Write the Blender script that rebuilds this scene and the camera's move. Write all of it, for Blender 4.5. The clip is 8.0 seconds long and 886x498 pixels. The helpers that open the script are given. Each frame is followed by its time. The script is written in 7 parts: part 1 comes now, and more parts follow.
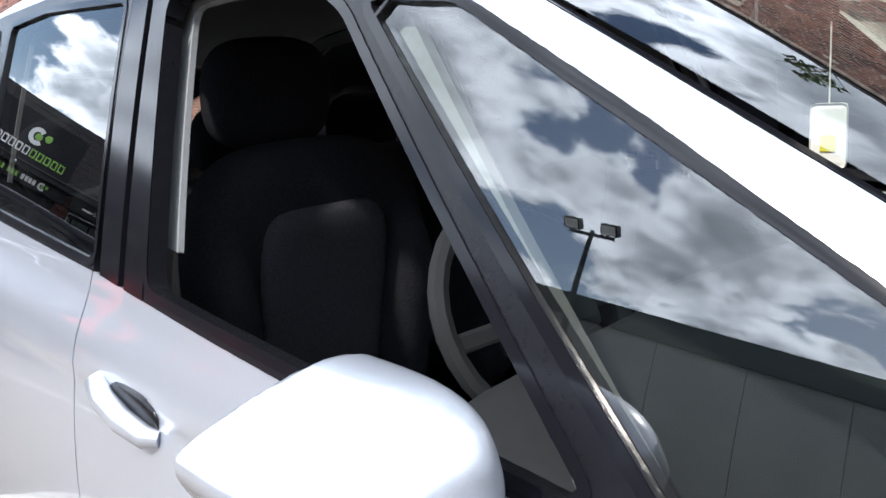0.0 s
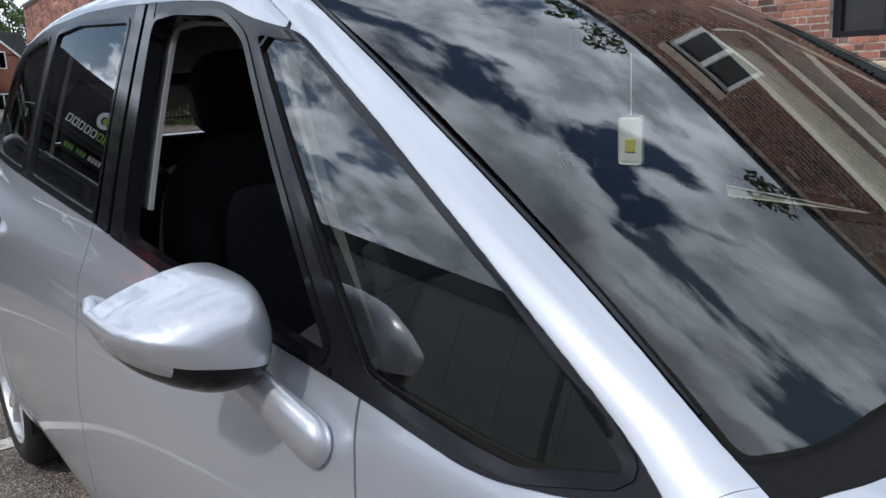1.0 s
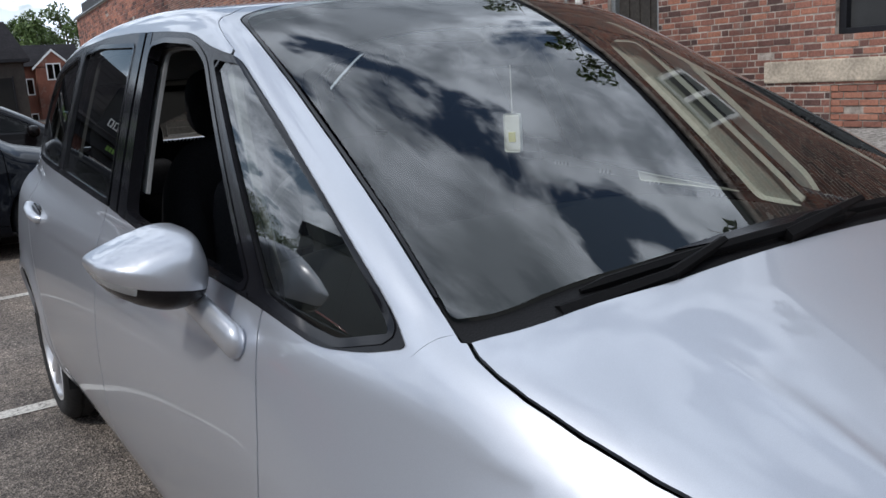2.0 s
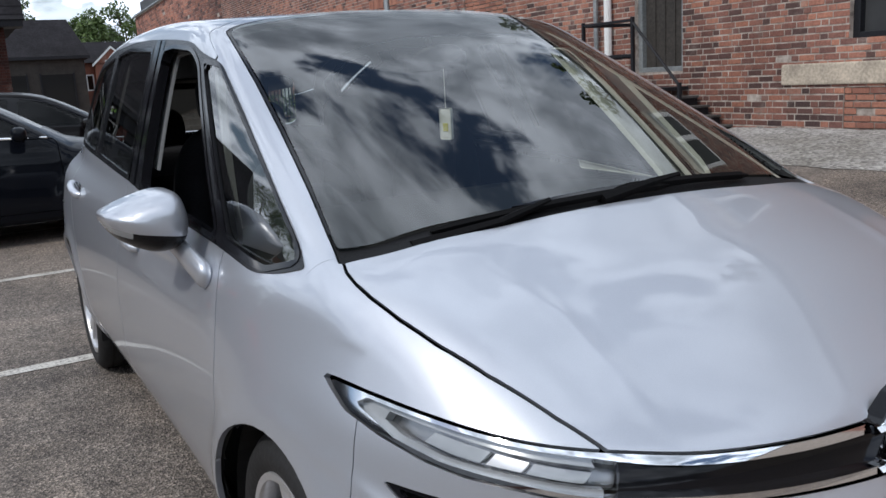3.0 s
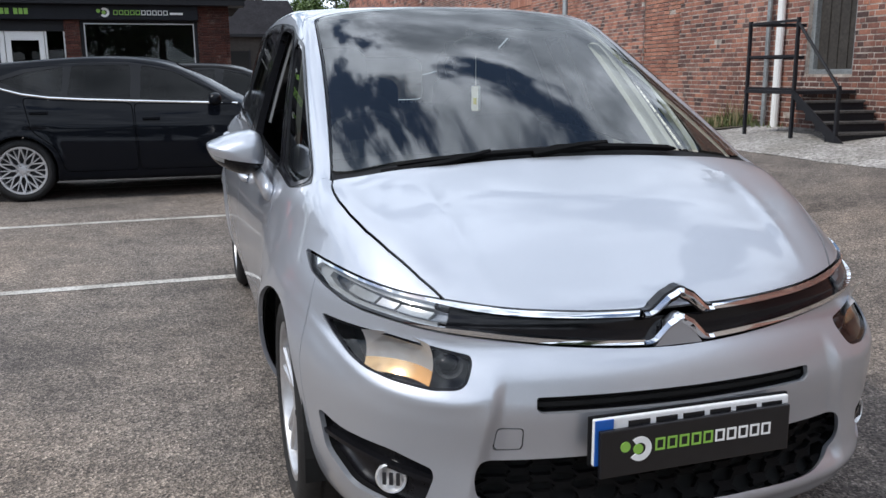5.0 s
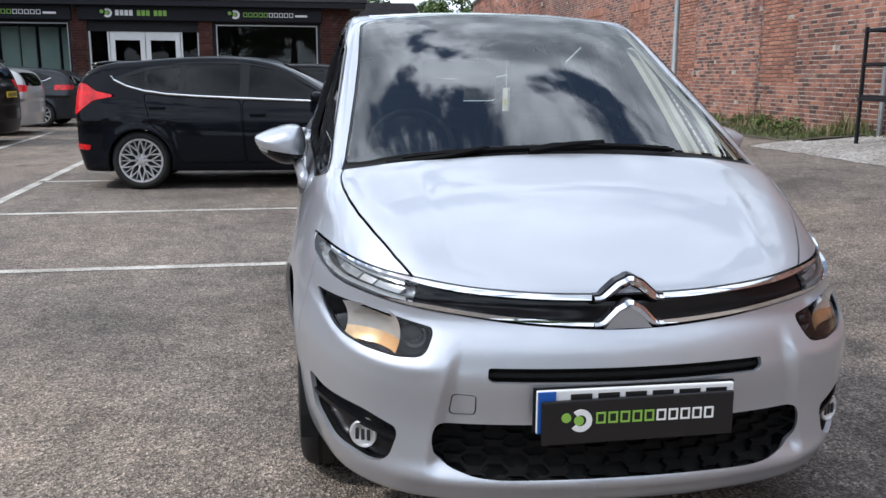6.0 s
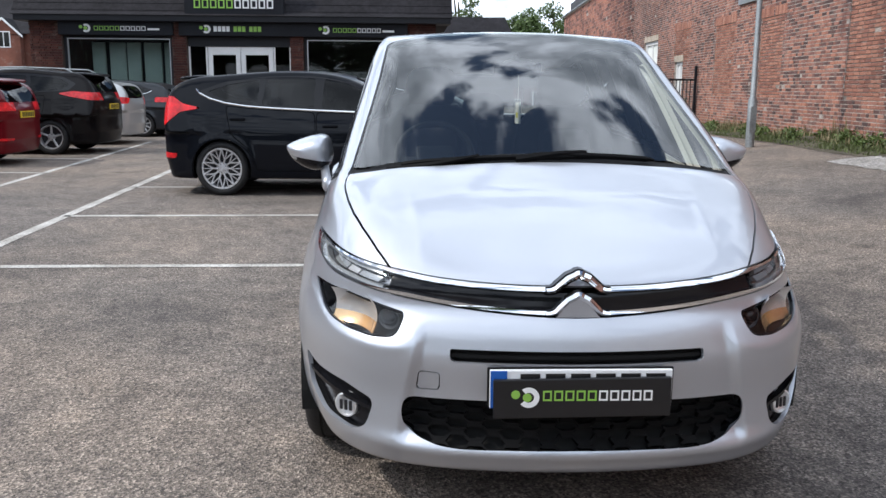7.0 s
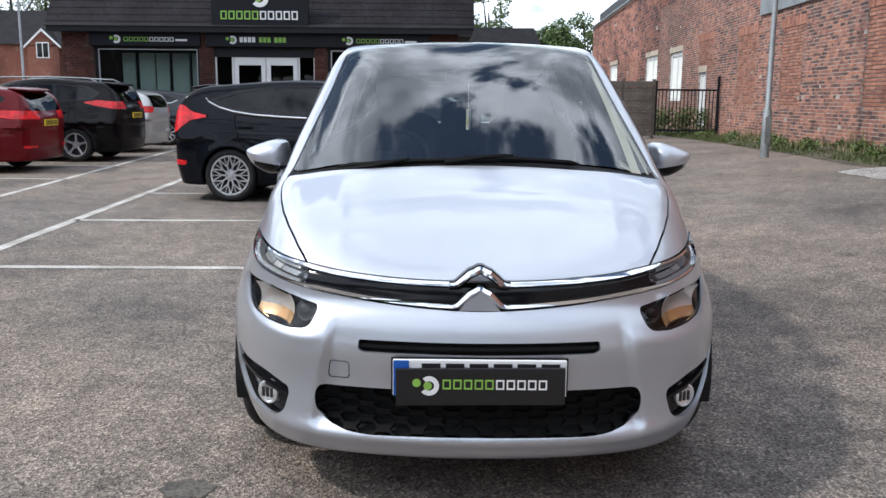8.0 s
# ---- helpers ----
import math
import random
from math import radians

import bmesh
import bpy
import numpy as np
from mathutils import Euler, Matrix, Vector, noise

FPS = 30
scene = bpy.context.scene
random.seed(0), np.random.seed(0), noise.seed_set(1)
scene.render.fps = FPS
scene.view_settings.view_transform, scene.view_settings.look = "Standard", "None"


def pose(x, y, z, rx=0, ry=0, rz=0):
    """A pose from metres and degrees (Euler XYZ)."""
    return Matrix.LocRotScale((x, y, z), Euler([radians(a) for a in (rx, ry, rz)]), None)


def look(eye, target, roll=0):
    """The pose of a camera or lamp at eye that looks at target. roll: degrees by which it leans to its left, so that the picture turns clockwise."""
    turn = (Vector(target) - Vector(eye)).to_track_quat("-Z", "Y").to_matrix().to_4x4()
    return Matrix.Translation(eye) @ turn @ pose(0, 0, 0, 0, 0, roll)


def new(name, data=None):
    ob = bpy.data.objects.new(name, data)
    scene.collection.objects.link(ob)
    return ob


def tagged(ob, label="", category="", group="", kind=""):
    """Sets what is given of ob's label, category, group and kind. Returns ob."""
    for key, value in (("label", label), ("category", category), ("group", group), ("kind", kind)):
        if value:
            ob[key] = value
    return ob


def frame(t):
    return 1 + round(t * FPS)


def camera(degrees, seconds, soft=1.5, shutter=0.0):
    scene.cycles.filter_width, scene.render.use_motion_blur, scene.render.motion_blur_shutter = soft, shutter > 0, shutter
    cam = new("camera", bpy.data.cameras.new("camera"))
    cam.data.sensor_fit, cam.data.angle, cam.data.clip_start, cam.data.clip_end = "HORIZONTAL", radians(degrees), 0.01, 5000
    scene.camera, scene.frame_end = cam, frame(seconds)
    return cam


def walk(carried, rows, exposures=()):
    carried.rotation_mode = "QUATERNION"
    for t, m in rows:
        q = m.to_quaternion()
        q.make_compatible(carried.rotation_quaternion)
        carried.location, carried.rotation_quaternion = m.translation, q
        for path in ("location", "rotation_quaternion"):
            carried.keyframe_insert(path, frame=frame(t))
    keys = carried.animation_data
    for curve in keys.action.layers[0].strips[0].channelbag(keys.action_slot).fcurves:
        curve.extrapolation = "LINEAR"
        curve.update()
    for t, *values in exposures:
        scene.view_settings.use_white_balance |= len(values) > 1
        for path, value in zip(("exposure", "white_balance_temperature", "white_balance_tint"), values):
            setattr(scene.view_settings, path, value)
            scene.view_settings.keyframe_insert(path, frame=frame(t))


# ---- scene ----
cam = camera(55.1, 8.0)
PATH = [
    (0, (-1.277, 0.981, 1.353), (-0.005, 2.467, 0.936), -4.0),
    (0.5, (-1.309, 0.717, 1.348), (-0.072, 2.239, 0.954), -2.9),
    (1, (-1.294, 0.43, 1.363), (-0.144, 2.014, 0.952), -2.5),
    (1.5, (-1.33, 0.142, 1.373), (-0.246, 1.773, 0.966), -2.9),
    (2, (-1.328, -0.137, 1.367), (-0.267, 1.511, 0.966), -3.7),
    (3.5, (-1.341, -1.009, 1.346), (-0.456, 0.739, 0.943), -2.4),
    (4, (-1.276, -1.239, 1.329), (-0.484, 0.551, 0.914), -1.6),
    (4.5, (-1.208, -1.467, 1.319), (-0.526, 0.367, 0.906), -1.0),
    (6, (-0.791, -1.985, 1.31), (-0.504, -0.047, 0.91), 0.3),
    (6.5, (-0.622, -2.126, 1.32), (-0.467, -0.172, 0.923), 0.4),
    (7, (-0.486, -2.323, 1.32), (-0.41, -0.359, 0.948), 0.4),
    (7.5, (-0.333, -2.454, 1.329), (-0.296, -0.486, 0.974), 0.0),
    (8, (-0.114, -2.483, 1.309), (-0.114, -0.514, 0.96), 0.5),
]
EXPOSURE = [(0, 1.25), (0.3, 0.6), (0.6, 0.16), (1.0, -0.08), (2.0, -0.27), (3.5, -0.16), (4.5, -0.02), (6.0, 0.20), (8, 0.27)]
walk(cam, [(t, look(eye, target, roll)) for t, eye, target, roll in PATH], EXPOSURE)

# ---- sky and sun ----
CLOUD_SEED = 42.6
COVER = (0.415, 0.48)
CLOUD_DARK = (2.2, 2.7, 3.4)
CLOUD_LIGHT = (15.0, 16.6, 19.0)
world = bpy.data.worlds.new("sky")
scene.world = world
world.use_nodes = True
nt = world.node_tree
sky = nt.nodes.new("ShaderNodeTexSky")
sky.sky_type = "NISHITA"
sky.sun_disc = False
SUN_FROM = Vector((-0.70, -0.16, 0.80)).normalized()
sky.sun_elevation = math.asin(SUN_FROM.z)
sky.sun_rotation = math.atan2(SUN_FROM.x, SUN_FROM.y)
# broken cloud: a flat layer of billows over the blue, paler towards the horizon
def sky_math(op, a, b=None, c=None):
    n = nt.nodes.new("ShaderNodeMath")
    n.operation = op
    for s, v in zip(n.inputs, (a, b, c)):
        if v is None:
            continue
        if isinstance(v, (int, float)):
            s.default_value = v
        else:
            nt.links.new(v, s)
    return n.outputs[0]


def sky_noise(vec, scale, detail, rough, warp=0.0):
    n = nt.nodes.new("ShaderNodeTexNoise")
    n.inputs["Scale"].default_value, n.inputs["Detail"].default_value, n.inputs["Roughness"].default_value, n.inputs["Distortion"].default_value = scale, detail, rough, warp
    nt.links.new(vec, n.inputs["Vector"])
    return n.outputs[0]


def sky_range(v, a, b, c, d):
    n = nt.nodes.new("ShaderNodeMapRange")
    n.interpolation_type = "SMOOTHSTEP"
    nt.links.new(v, n.inputs[0])
    for s, x in zip(n.inputs[1:5], (a, b, c, d)):
        s.default_value = x
    return n.outputs[0]


way = nt.nodes.new("ShaderNodeTexCoord").outputs["Generated"]
xyz = nt.nodes.new("ShaderNodeSeparateXYZ")
nt.links.new(way, xyz.inputs[0])
up = sky_math("MAXIMUM", sky_math("ADD", xyz.outputs[2], 0.32), 0.05)
flat = nt.nodes.new("ShaderNodeCombineXYZ")
nt.links.new(sky_math("DIVIDE", xyz.outputs[0], up), flat.inputs[0])
nt.links.new(sky_math("DIVIDE", xyz.outputs[1], up), flat.inputs[1])
flat.inputs[2].default_value = CLOUD_SEED
billow = sky_noise(flat.outputs[0], 3.0, 7, 0.56, 0.3)
cover = sky_range(billow, COVER[0], COVER[1], 0.0, 1.0)
haze = sky_range(xyz.outputs[2], 0.0, 0.22, 0.7, 0.0)
cover = sky_math("MAXIMUM", cover, haze)
# bright rims, grey bellies, and a finer broken light over both
rim_light = sky_range(billow, COVER[1], COVER[1] + 0.17, 1.0, 0.34)
body = sky_noise(flat.outputs[0], 6.5, 6, 0.6, 0.3)
tone = sky_math("MULTIPLY", rim_light, sky_range(body, 0.34, 0.60, 0.35, 1.0))
shade = nt.nodes.new("ShaderNodeValToRGB")
for e, (p, col) in zip(shade.color_ramp.elements, ((0.0, CLOUD_DARK), (1.0, CLOUD_LIGHT))):
    e.position, e.color = p, (*col, 1)
nt.links.new(tone, shade.inputs[0])
clouds = nt.nodes.new("ShaderNodeMix")
clouds.data_type = "RGBA"
nt.links.new(cover, clouds.inputs[0])
nt.links.new(sky.outputs[0], clouds.inputs[6])
nt.links.new(shade.outputs[0], clouds.inputs[7])
nt.links.new(clouds.outputs[2], nt.nodes["Background"].inputs[0])
nt.nodes["Background"].inputs[1].default_value = 0.12
sun = new("sun", bpy.data.lights.new("sun", "SUN"))
sun.data.energy = 2.2
sun.data.color = (1.0, 0.95, 0.88)
sun.data.angle = radians(3)
sun.matrix_world = look(SUN_FROM * 50, (0, 0, 0))

# ---- materials ----
def shader(name, base, rough=0.5, metal=0.0, grain=0.0, scale=40.0, tint=None, bump=0.0, coat=0.0, blotch=0.0, blotch_scale=1.5, spec=0.5):
    """A surface: base colour, varied by fine grain and broad blotches, with a fine relief."""
    m = bpy.data.materials.new(name)
    m.use_nodes = True
    nt = m.node_tree
    b = nt.nodes["Principled BSDF"]
    b.inputs["Roughness"].default_value = rough
    b.inputs["Metallic"].default_value = metal
    b.inputs["Coat Weight"].default_value = coat
    b.inputs["Coat Roughness"].default_value = 0.03
    b.inputs["Specular IOR Level"].default_value = spec
    col = nt.nodes.new("ShaderNodeRGB")
    col.outputs[0].default_value = (*base, 1)
    out = col.outputs[0]
    co = nt.nodes.new("ShaderNodeTexCoord").outputs["Object"]
    for amount, sc, det in ((grain, scale, 4), (blotch, blotch_scale, 6)):
        if not amount:
            continue
        n = nt.nodes.new("ShaderNodeTexNoise")
        n.inputs["Scale"].default_value = sc
        n.inputs["Detail"].default_value = det
        nt.links.new(co, n.inputs["Vector"])
        r = nt.nodes.new("ShaderNodeMapRange")
        r.inputs["From Min"].default_value, r.inputs["From Max"].default_value = 0.3, 0.7
        r.inputs["To Min"].default_value, r.inputs["To Max"].default_value = 1 - amount, 1 + amount
        nt.links.new(n.outputs[0], r.inputs[0])
        x = nt.nodes.new("ShaderNodeVectorMath")
        x.operation = "SCALE"
        nt.links.new(out, x.inputs[0])
        nt.links.new(r.outputs[0], x.inputs["Scale"])
        out = x.outputs[0]
    nt.links.new(out, b.inputs["Base Color"])
    if bump:
        n = nt.nodes.new("ShaderNodeTexNoise")
        n.inputs["Scale"].default_value = scale
        n.inputs["Detail"].default_value = 3
        nt.links.new(co, n.inputs["Vector"])
        k = nt.nodes.new("ShaderNodeBump")
        k.inputs["Strength"].default_value = bump
        k.inputs["Distance"].default_value = 0.01
        nt.links.new(n.outputs[0], k.inputs["Height"])
        nt.links.new(k.outputs[0], b.inputs["Normal"])
    return m


def pane(name, clear, gloss=1.0, ior=1.5):
    """A sheet of glass: it lets light of the colour clear through and mirrors the rest by its angle."""
    m = bpy.data.materials.new(name)
    m.use_nodes = True
    nt = m.node_tree
    nt.nodes.remove(nt.nodes["Principled BSDF"])
    t, g, mix, fr = (nt.nodes.new("ShaderNode" + k) for k in ("BsdfTransparent", "BsdfGlossy", "MixShader", "Fresnel"))
    t.inputs[0].default_value = (*clear, 1)
    g.inputs["Roughness"].default_value = 0.0
    g.inputs["Color"].default_value = (gloss, gloss, gloss, 1)
    fr.inputs["IOR"].default_value = ior
    nt.links.new(fr.outputs[0], mix.inputs[0])
    nt.links.new(t.outputs[0], mix.inputs[1])
    nt.links.new(g.outputs[0], mix.inputs[2])
    nt.links.new(mix.outputs[0], nt.nodes["Material Output"].inputs[0])
    return m


silver = shader("silver_metallic_paint", (0.51, 0.535, 0.59), 0.36, 0.66, 0.05, 900, coat=0.9)
black_paint = shader("black_car_paint", (0.004, 0.005, 0.008), 0.3, 0.0, coat=0.28, spec=0.03, grain=0.1, scale=300)
red_paint = shader("red_car_paint", (0.12, 0.004, 0.008), 0.3, 0.1, 0.06, 300, coat=0.3, spec=0.1)
grey_paint = shader("dark_grey_car_paint", (0.028, 0.031, 0.036), 0.3, 0.3, 0.06, 300, coat=0.4, spec=0.15)
brown_paint = shader("near_black_brown_car_paint", (0.005, 0.004, 0.0045), 0.3, 0.0, 0.06, 300, coat=0.25, spec=0.04)
gloss_black = shader("gloss_black_trim", (0.006, 0.006, 0.008), 0.12, grain=0.1, scale=200, spec=0.3)
satin_black = shader("satin_black_trim", (0.008, 0.008, 0.010), 0.24, grain=0.15, scale=120, bump=0.02, spec=0.25)
black_plastic = shader("black_plastic", (0.008, 0.008, 0.009), 0.55, grain=0.2, scale=250, bump=0.15, spec=0.12)
# near-black with the shade of gaps and recesses put in; black liners too
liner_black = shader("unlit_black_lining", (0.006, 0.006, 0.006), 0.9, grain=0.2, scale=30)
rubber = shader("tyre_rubber", (0.009, 0.009, 0.010), 0.75, grain=0.25, scale=60, bump=0.2)
chrome = shader("chrome", (0.82, 0.83, 0.85), 0.06, 1.0, grain=0.02, scale=80)
alloy = shader("alloy_wheel_metal", (0.58, 0.58, 0.60), 0.3, 0.6, 0.06, 60, coat=0.4)
alloy_dark = shader("alloy_wheel_pockets", (0.05, 0.05, 0.055), 0.45, 0.6, 0.1, 60)
fabric = shader("dark_seat_fabric", (0.013, 0.0135, 0.016), 0.9, grain=0.3, scale=220, bump=0.3, spec=0.08)
fabric_grey = shader("grey_seat_fabric", (0.030, 0.031, 0.036), 0.9, grain=0.25, scale=260, bump=0.3, spec=0.08)
dash_black = shader("dashboard_plastic", (0.016, 0.017, 0.018), 0.7, grain=0.1, scale=30, spec=0.2)
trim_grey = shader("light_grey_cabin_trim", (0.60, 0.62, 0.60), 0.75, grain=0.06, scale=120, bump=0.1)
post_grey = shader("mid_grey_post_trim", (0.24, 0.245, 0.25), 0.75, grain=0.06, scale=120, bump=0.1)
headliner_cloth = shader("pale_headliner", (0.55, 0.55, 0.53), 0.9, grain=0.08, scale=200, bump=0.1)
pod_grey = shader("grey_sensor_cover", (0.012, 0.013, 0.015), 0.6, grain=0.15, scale=150)
white_plastic = shader("white_plastic", (0.75, 0.75, 0.72), 0.45, grain=0.05, scale=50)
yellow_card = shader("yellow_card", (0.6, 0.55, 0.06), 0.6, grain=0.05, scale=50)
amber = shader("amber_lamp_plastic", (0.82, 0.54, 0.28), 0.22, 0.7, grain=0.05, scale=60)
lamp_chrome = shader("lamp_reflector", (0.85, 0.85, 0.86), 0.28, 0.65, grain=0.05, scale=40)
led_white = shader("led_block", (0.42, 0.44, 0.46), 0.2, 0.4, grain=0.04, scale=60)
lamp_grey = shader("lamp_grey_reflector", (0.33, 0.335, 0.35), 0.25, 0.8, grain=0.08, scale=60)
lamp_dark = shader("lamp_housing", (0.03, 0.03, 0.035), 0.3, 0.3, grain=0.1, scale=60)
tail_red = shader("tail_lamp_red", (0.62, 0.008, 0.014), 0.3, grain=0.15, scale=25, coat=0.45, blotch=0.4, blotch_scale=9, spec=0.3)
grille_black = shader("grille_plastic", (0.004, 0.004, 0.0045), 0.6, grain=0.2, scale=200, spec=0.1)
plate_white = shader("plate_white", (0.75, 0.76, 0.78), 0.35, grain=0.03, scale=60)
plate_yellow = shader("plate_yellow", (0.7, 0.5, 0.03), 0.35, grain=0.03, scale=60)
plate_blue = shader("plate_blue", (0.01, 0.10, 0.42), 0.35, grain=0.03, scale=60)
board_black = shader("dealer_board", (0.010, 0.010, 0.012), 0.3, grain=0.1, scale=40)
sign_green = shader("sign_green", (0.25, 0.48, 0.08), 0.45, grain=0.04, scale=40)
sign_white = shader("sign_white", (0.78, 0.79, 0.8), 0.45, grain=0.04, scale=40)
screen_glass = pane("windscreen_glass", (0.76, 0.84, 0.80), 1.0, 1.85)
side_glass = pane("side_glass", (0.70, 0.80, 0.77), 1.0, 2.1)
tinted_glass = pane("tinted_rear_glass", (0.66, 0.71, 0.71), 1.0, 1.9)
dark_glass = pane("privacy_glass", (0.10, 0.11, 0.12), 0.75, 1.42)
lamp_glass = pane("lamp_lens", (0.92, 0.93, 0.94), 1.0, 1.45)


# ---- building helpers ----
def holder(name, label, category, at=(0, 0, 0), turn=0.0, group="", kind=""):
    """An empty thing at its base, to carry parts."""
    ob = new(name)
    ob.matrix_world = pose(*at, 0, 0, turn)
    return tagged(ob, label, category, group, kind)


def attach(name, me, parent, label=""):
    """A mesh as one part of its parent, in the parent's own coordinates."""
    ob = new(name, me)
    ob.parent = parent
    return tagged(ob, label)


def part(name, bm, mat, parent=None, label="", smooth=False):
    me = bpy.data.meshes.new(name)
    bm.normal_update()
    bm.to_mesh(me)
    bm.free()
    me.materials.append(mat)
    if smooth:
        me.shade_smooth()
        me.set_sharp_from_angle(angle=radians(38))
    ob = new(name, me)
    if parent is not None:
        ob.parent = parent
    return tagged(ob, label)


def slab(bm, x0, x1, y0, y1, z0, z1, bevel=0.0, m=None):
    """Adds a block, bevelled if wished, turned by m."""
    r = bmesh.ops.create_cube(bm, size=1)
    vs = r["verts"]
    for v in vs:
        v.co = ((x0 + x1) / 2 + v.co.x * (x1 - x0), (y0 + y1) / 2 + v.co.y * (y1 - y0), (z0 + z1) / 2 + v.co.z * (z1 - z0))
    if bevel:
        es = list({e for v in vs for e in v.link_edges})
        r = bmesh.ops.bevel(bm, geom=es, offset=bevel, segments=2, affect="EDGES", profile=0.6)
        vs = list({v for f in r["faces"] for v in f.verts} | {v for v in vs if v.is_valid})
    if m is not None:
        bmesh.ops.transform(bm, matrix=m, verts=vs)
    return vs


def tube(bm, pts, radius, n=8, close=False):
    """Adds a round bar along points; radius may vary."""
    pts = [Vector(p) for p in pts]
    rad = radius if isinstance(radius, (list, tuple)) else [radius] * len(pts)
    rings, side = [], None
    for i, p in enumerate(pts):
        d = (pts[min(i + 1, len(pts) - 1)] - pts[max(i - 1, 0)]).normalized()
        if side is None:
            side = d.orthogonal().normalized()
        side = (side - d * side.dot(d)).normalized()
        up = d.cross(side)
        rings.append([bm.verts.new(p + (side * math.cos(2 * math.pi * k / n) + up * math.sin(2 * math.pi * k / n)) * rad[i]) for k in range(n)])
    for a, b in zip(rings, rings[1:]):
        for k in range(n):
            bm.faces.new((a[k], a[(k + 1) % n], b[(k + 1) % n], b[k]))
    bm.faces.new(rings[0][::-1])
    bm.faces.new(rings[-1])


def prism(bm, poly, axis, d0, d1):
    """Adds an outline in the plane across axis (0 x, 1 y, 2 z), pulled from d0 to d1."""
    def at(u, v, d):
        return ((d, u, v), (u, d, v), (u, v, d))[axis]
    a = [bm.verts.new(at(u, v, d0)) for u, v in poly]
    b = [bm.verts.new(at(u, v, d1)) for u, v in poly]
    fs = [bm.faces.new(a), bm.faces.new(b[::-1])]
    for i in range(len(a)):
        fs.append(bm.faces.new((a[i], b[i], b[(i + 1) % len(a)], a[(i + 1) % len(a)])))
    bmesh.ops.recalc_face_normals(bm, faces=fs)


def lathe(bm, prof, n=40, m=None):
    """Turns a profile of (radius, along) about the x axis."""
    rings = [[bm.verts.new((a, r * math.cos(2 * math.pi * k / n), r * math.sin(2 * math.pi * k / n))) for k in range(n)] for r, a in prof]
    fs = []
    for a, b in zip(rings, rings[1:]):
        for k in range(n):
            fs.append(bm.faces.new((a[k], a[(k + 1) % n], b[(k + 1) % n], b[k])))
    bmesh.ops.recalc_face_normals(bm, faces=fs)
    if m is not None:
        bmesh.ops.transform(bm, matrix=m, verts=[v for r in rings for v in r])


def mark_block(parent, mat, loops):
    """One block of a sign's word, from rectangles (x0, x1, z0, z1) in the plane y."""
    bm = bmesh.new()
    for u0, u1, y0, y1, v0, v1 in loops:
        slab(bm, u0, u1, y0, y1, v0, v1)
    return part("word_block", bm, mat, parent)


def word_marks(parent, x0, x1, y, z, h, th, split=0.5, n=10):
    """The dealer's word as plain hollow blocks, green then white, in the plane y."""
    w = (x1 - x0) / n
    t = h * 0.15
    for k in range(n):
        a, c = x0 + w * (k + 0.10), x0 + w * (k + 0.88)
        mark_block(parent, sign_green if k < n * split else sign_white, [(u0, u1, y - th, y, z + v0, z + v1) for u0, u1, v0, v1 in
                   ((a, a + t, -h / 2, h / 2), (c - t, c, -h / 2, h / 2), (a + t, c - t, h / 2 - t, h / 2), (a + t, c - t, -h / 2, t - h / 2))])


def round_mark(parent, x, y, z, r, th):
    for nm, mat, cx, cz, ro, ri, a0, a1 in (("ring_mark", sign_white, x, z, r, r * 0.5, -140, 130), ("dot_mark", sign_green, x - r * 0.15, z, r * 0.42, 0.0, 0, 360), ("dot_mark", sign_green, x - r * 1.25, z + r * 0.3, r * 0.42, 0.0, 0, 360)):
        n = 18
        out = [(cx + ro * math.cos(radians(a0 + (a1 - a0) * k / n)), cz + ro * math.sin(radians(a0 + (a1 - a0) * k / n))) for k in range(n + (ri > 0))]
        if ri > 0:
            out += [(cx + ri * math.cos(radians(a1 - (a1 - a0) * k / n)), cz + ri * math.sin(radians(a1 - (a1 - a0) * k / n))) for k in range(n + 1)]
        bm = bmesh.new()
        prism(bm, out, 1, y - th, y)
        part(nm, bm, mat, parent)

# ---- smooth curves and solid forms for vehicle bodies ----
def spline(pairs):
    """A smooth curve through (x, y) pairs, straight beyond its ends."""
    xs, ys = np.array(pairs, float).T
    n = len(xs)
    h = np.diff(xs)
    a, b = np.eye(n), np.zeros(n)
    for i in range(1, n - 1):
        a[i, i - 1:i + 2] = h[i - 1], 2 * (h[i - 1] + h[i]), h[i]
        b[i] = 6 * ((ys[i + 1] - ys[i]) / h[i] - (ys[i] - ys[i - 1]) / h[i - 1])
    m = np.linalg.solve(a, b)
    s0 = (ys[1] - ys[0]) / h[0] - h[0] * m[1] / 6
    s1 = (ys[-1] - ys[-2]) / h[-1] + h[-1] * m[-2] / 6

    def curve(x):
        x = np.asarray(x, float)
        c = np.clip(x, xs[0], xs[-1])
        i = np.clip(np.searchsorted(xs, c) - 1, 0, n - 2)
        u, v, w = c - xs[i], xs[i + 1] - c, h[i]
        y = (m[i] * v ** 3 + m[i + 1] * u ** 3) / (6 * w) + (ys[i] / w - m[i] * w / 6) * v + (ys[i + 1] / w - m[i + 1] * w / 6) * u
        return y + np.where(x < xs[0], s0 * (x - xs[0]), 0) + np.where(x > xs[-1], s1 * (x - xs[-1]), 0)
    table_x = np.linspace(-1.6, 6.4, 20001)
    table_y = curve(table_x)
    return lambda x: np.interp(x, table_x, table_y)


def smax(a, b, k):
    h = np.maximum(k - np.abs(a - b), 0) / k
    return np.maximum(a, b) + h * h * k / 4


def smin(a, b, k):
    return -smax(-a, -b, k)


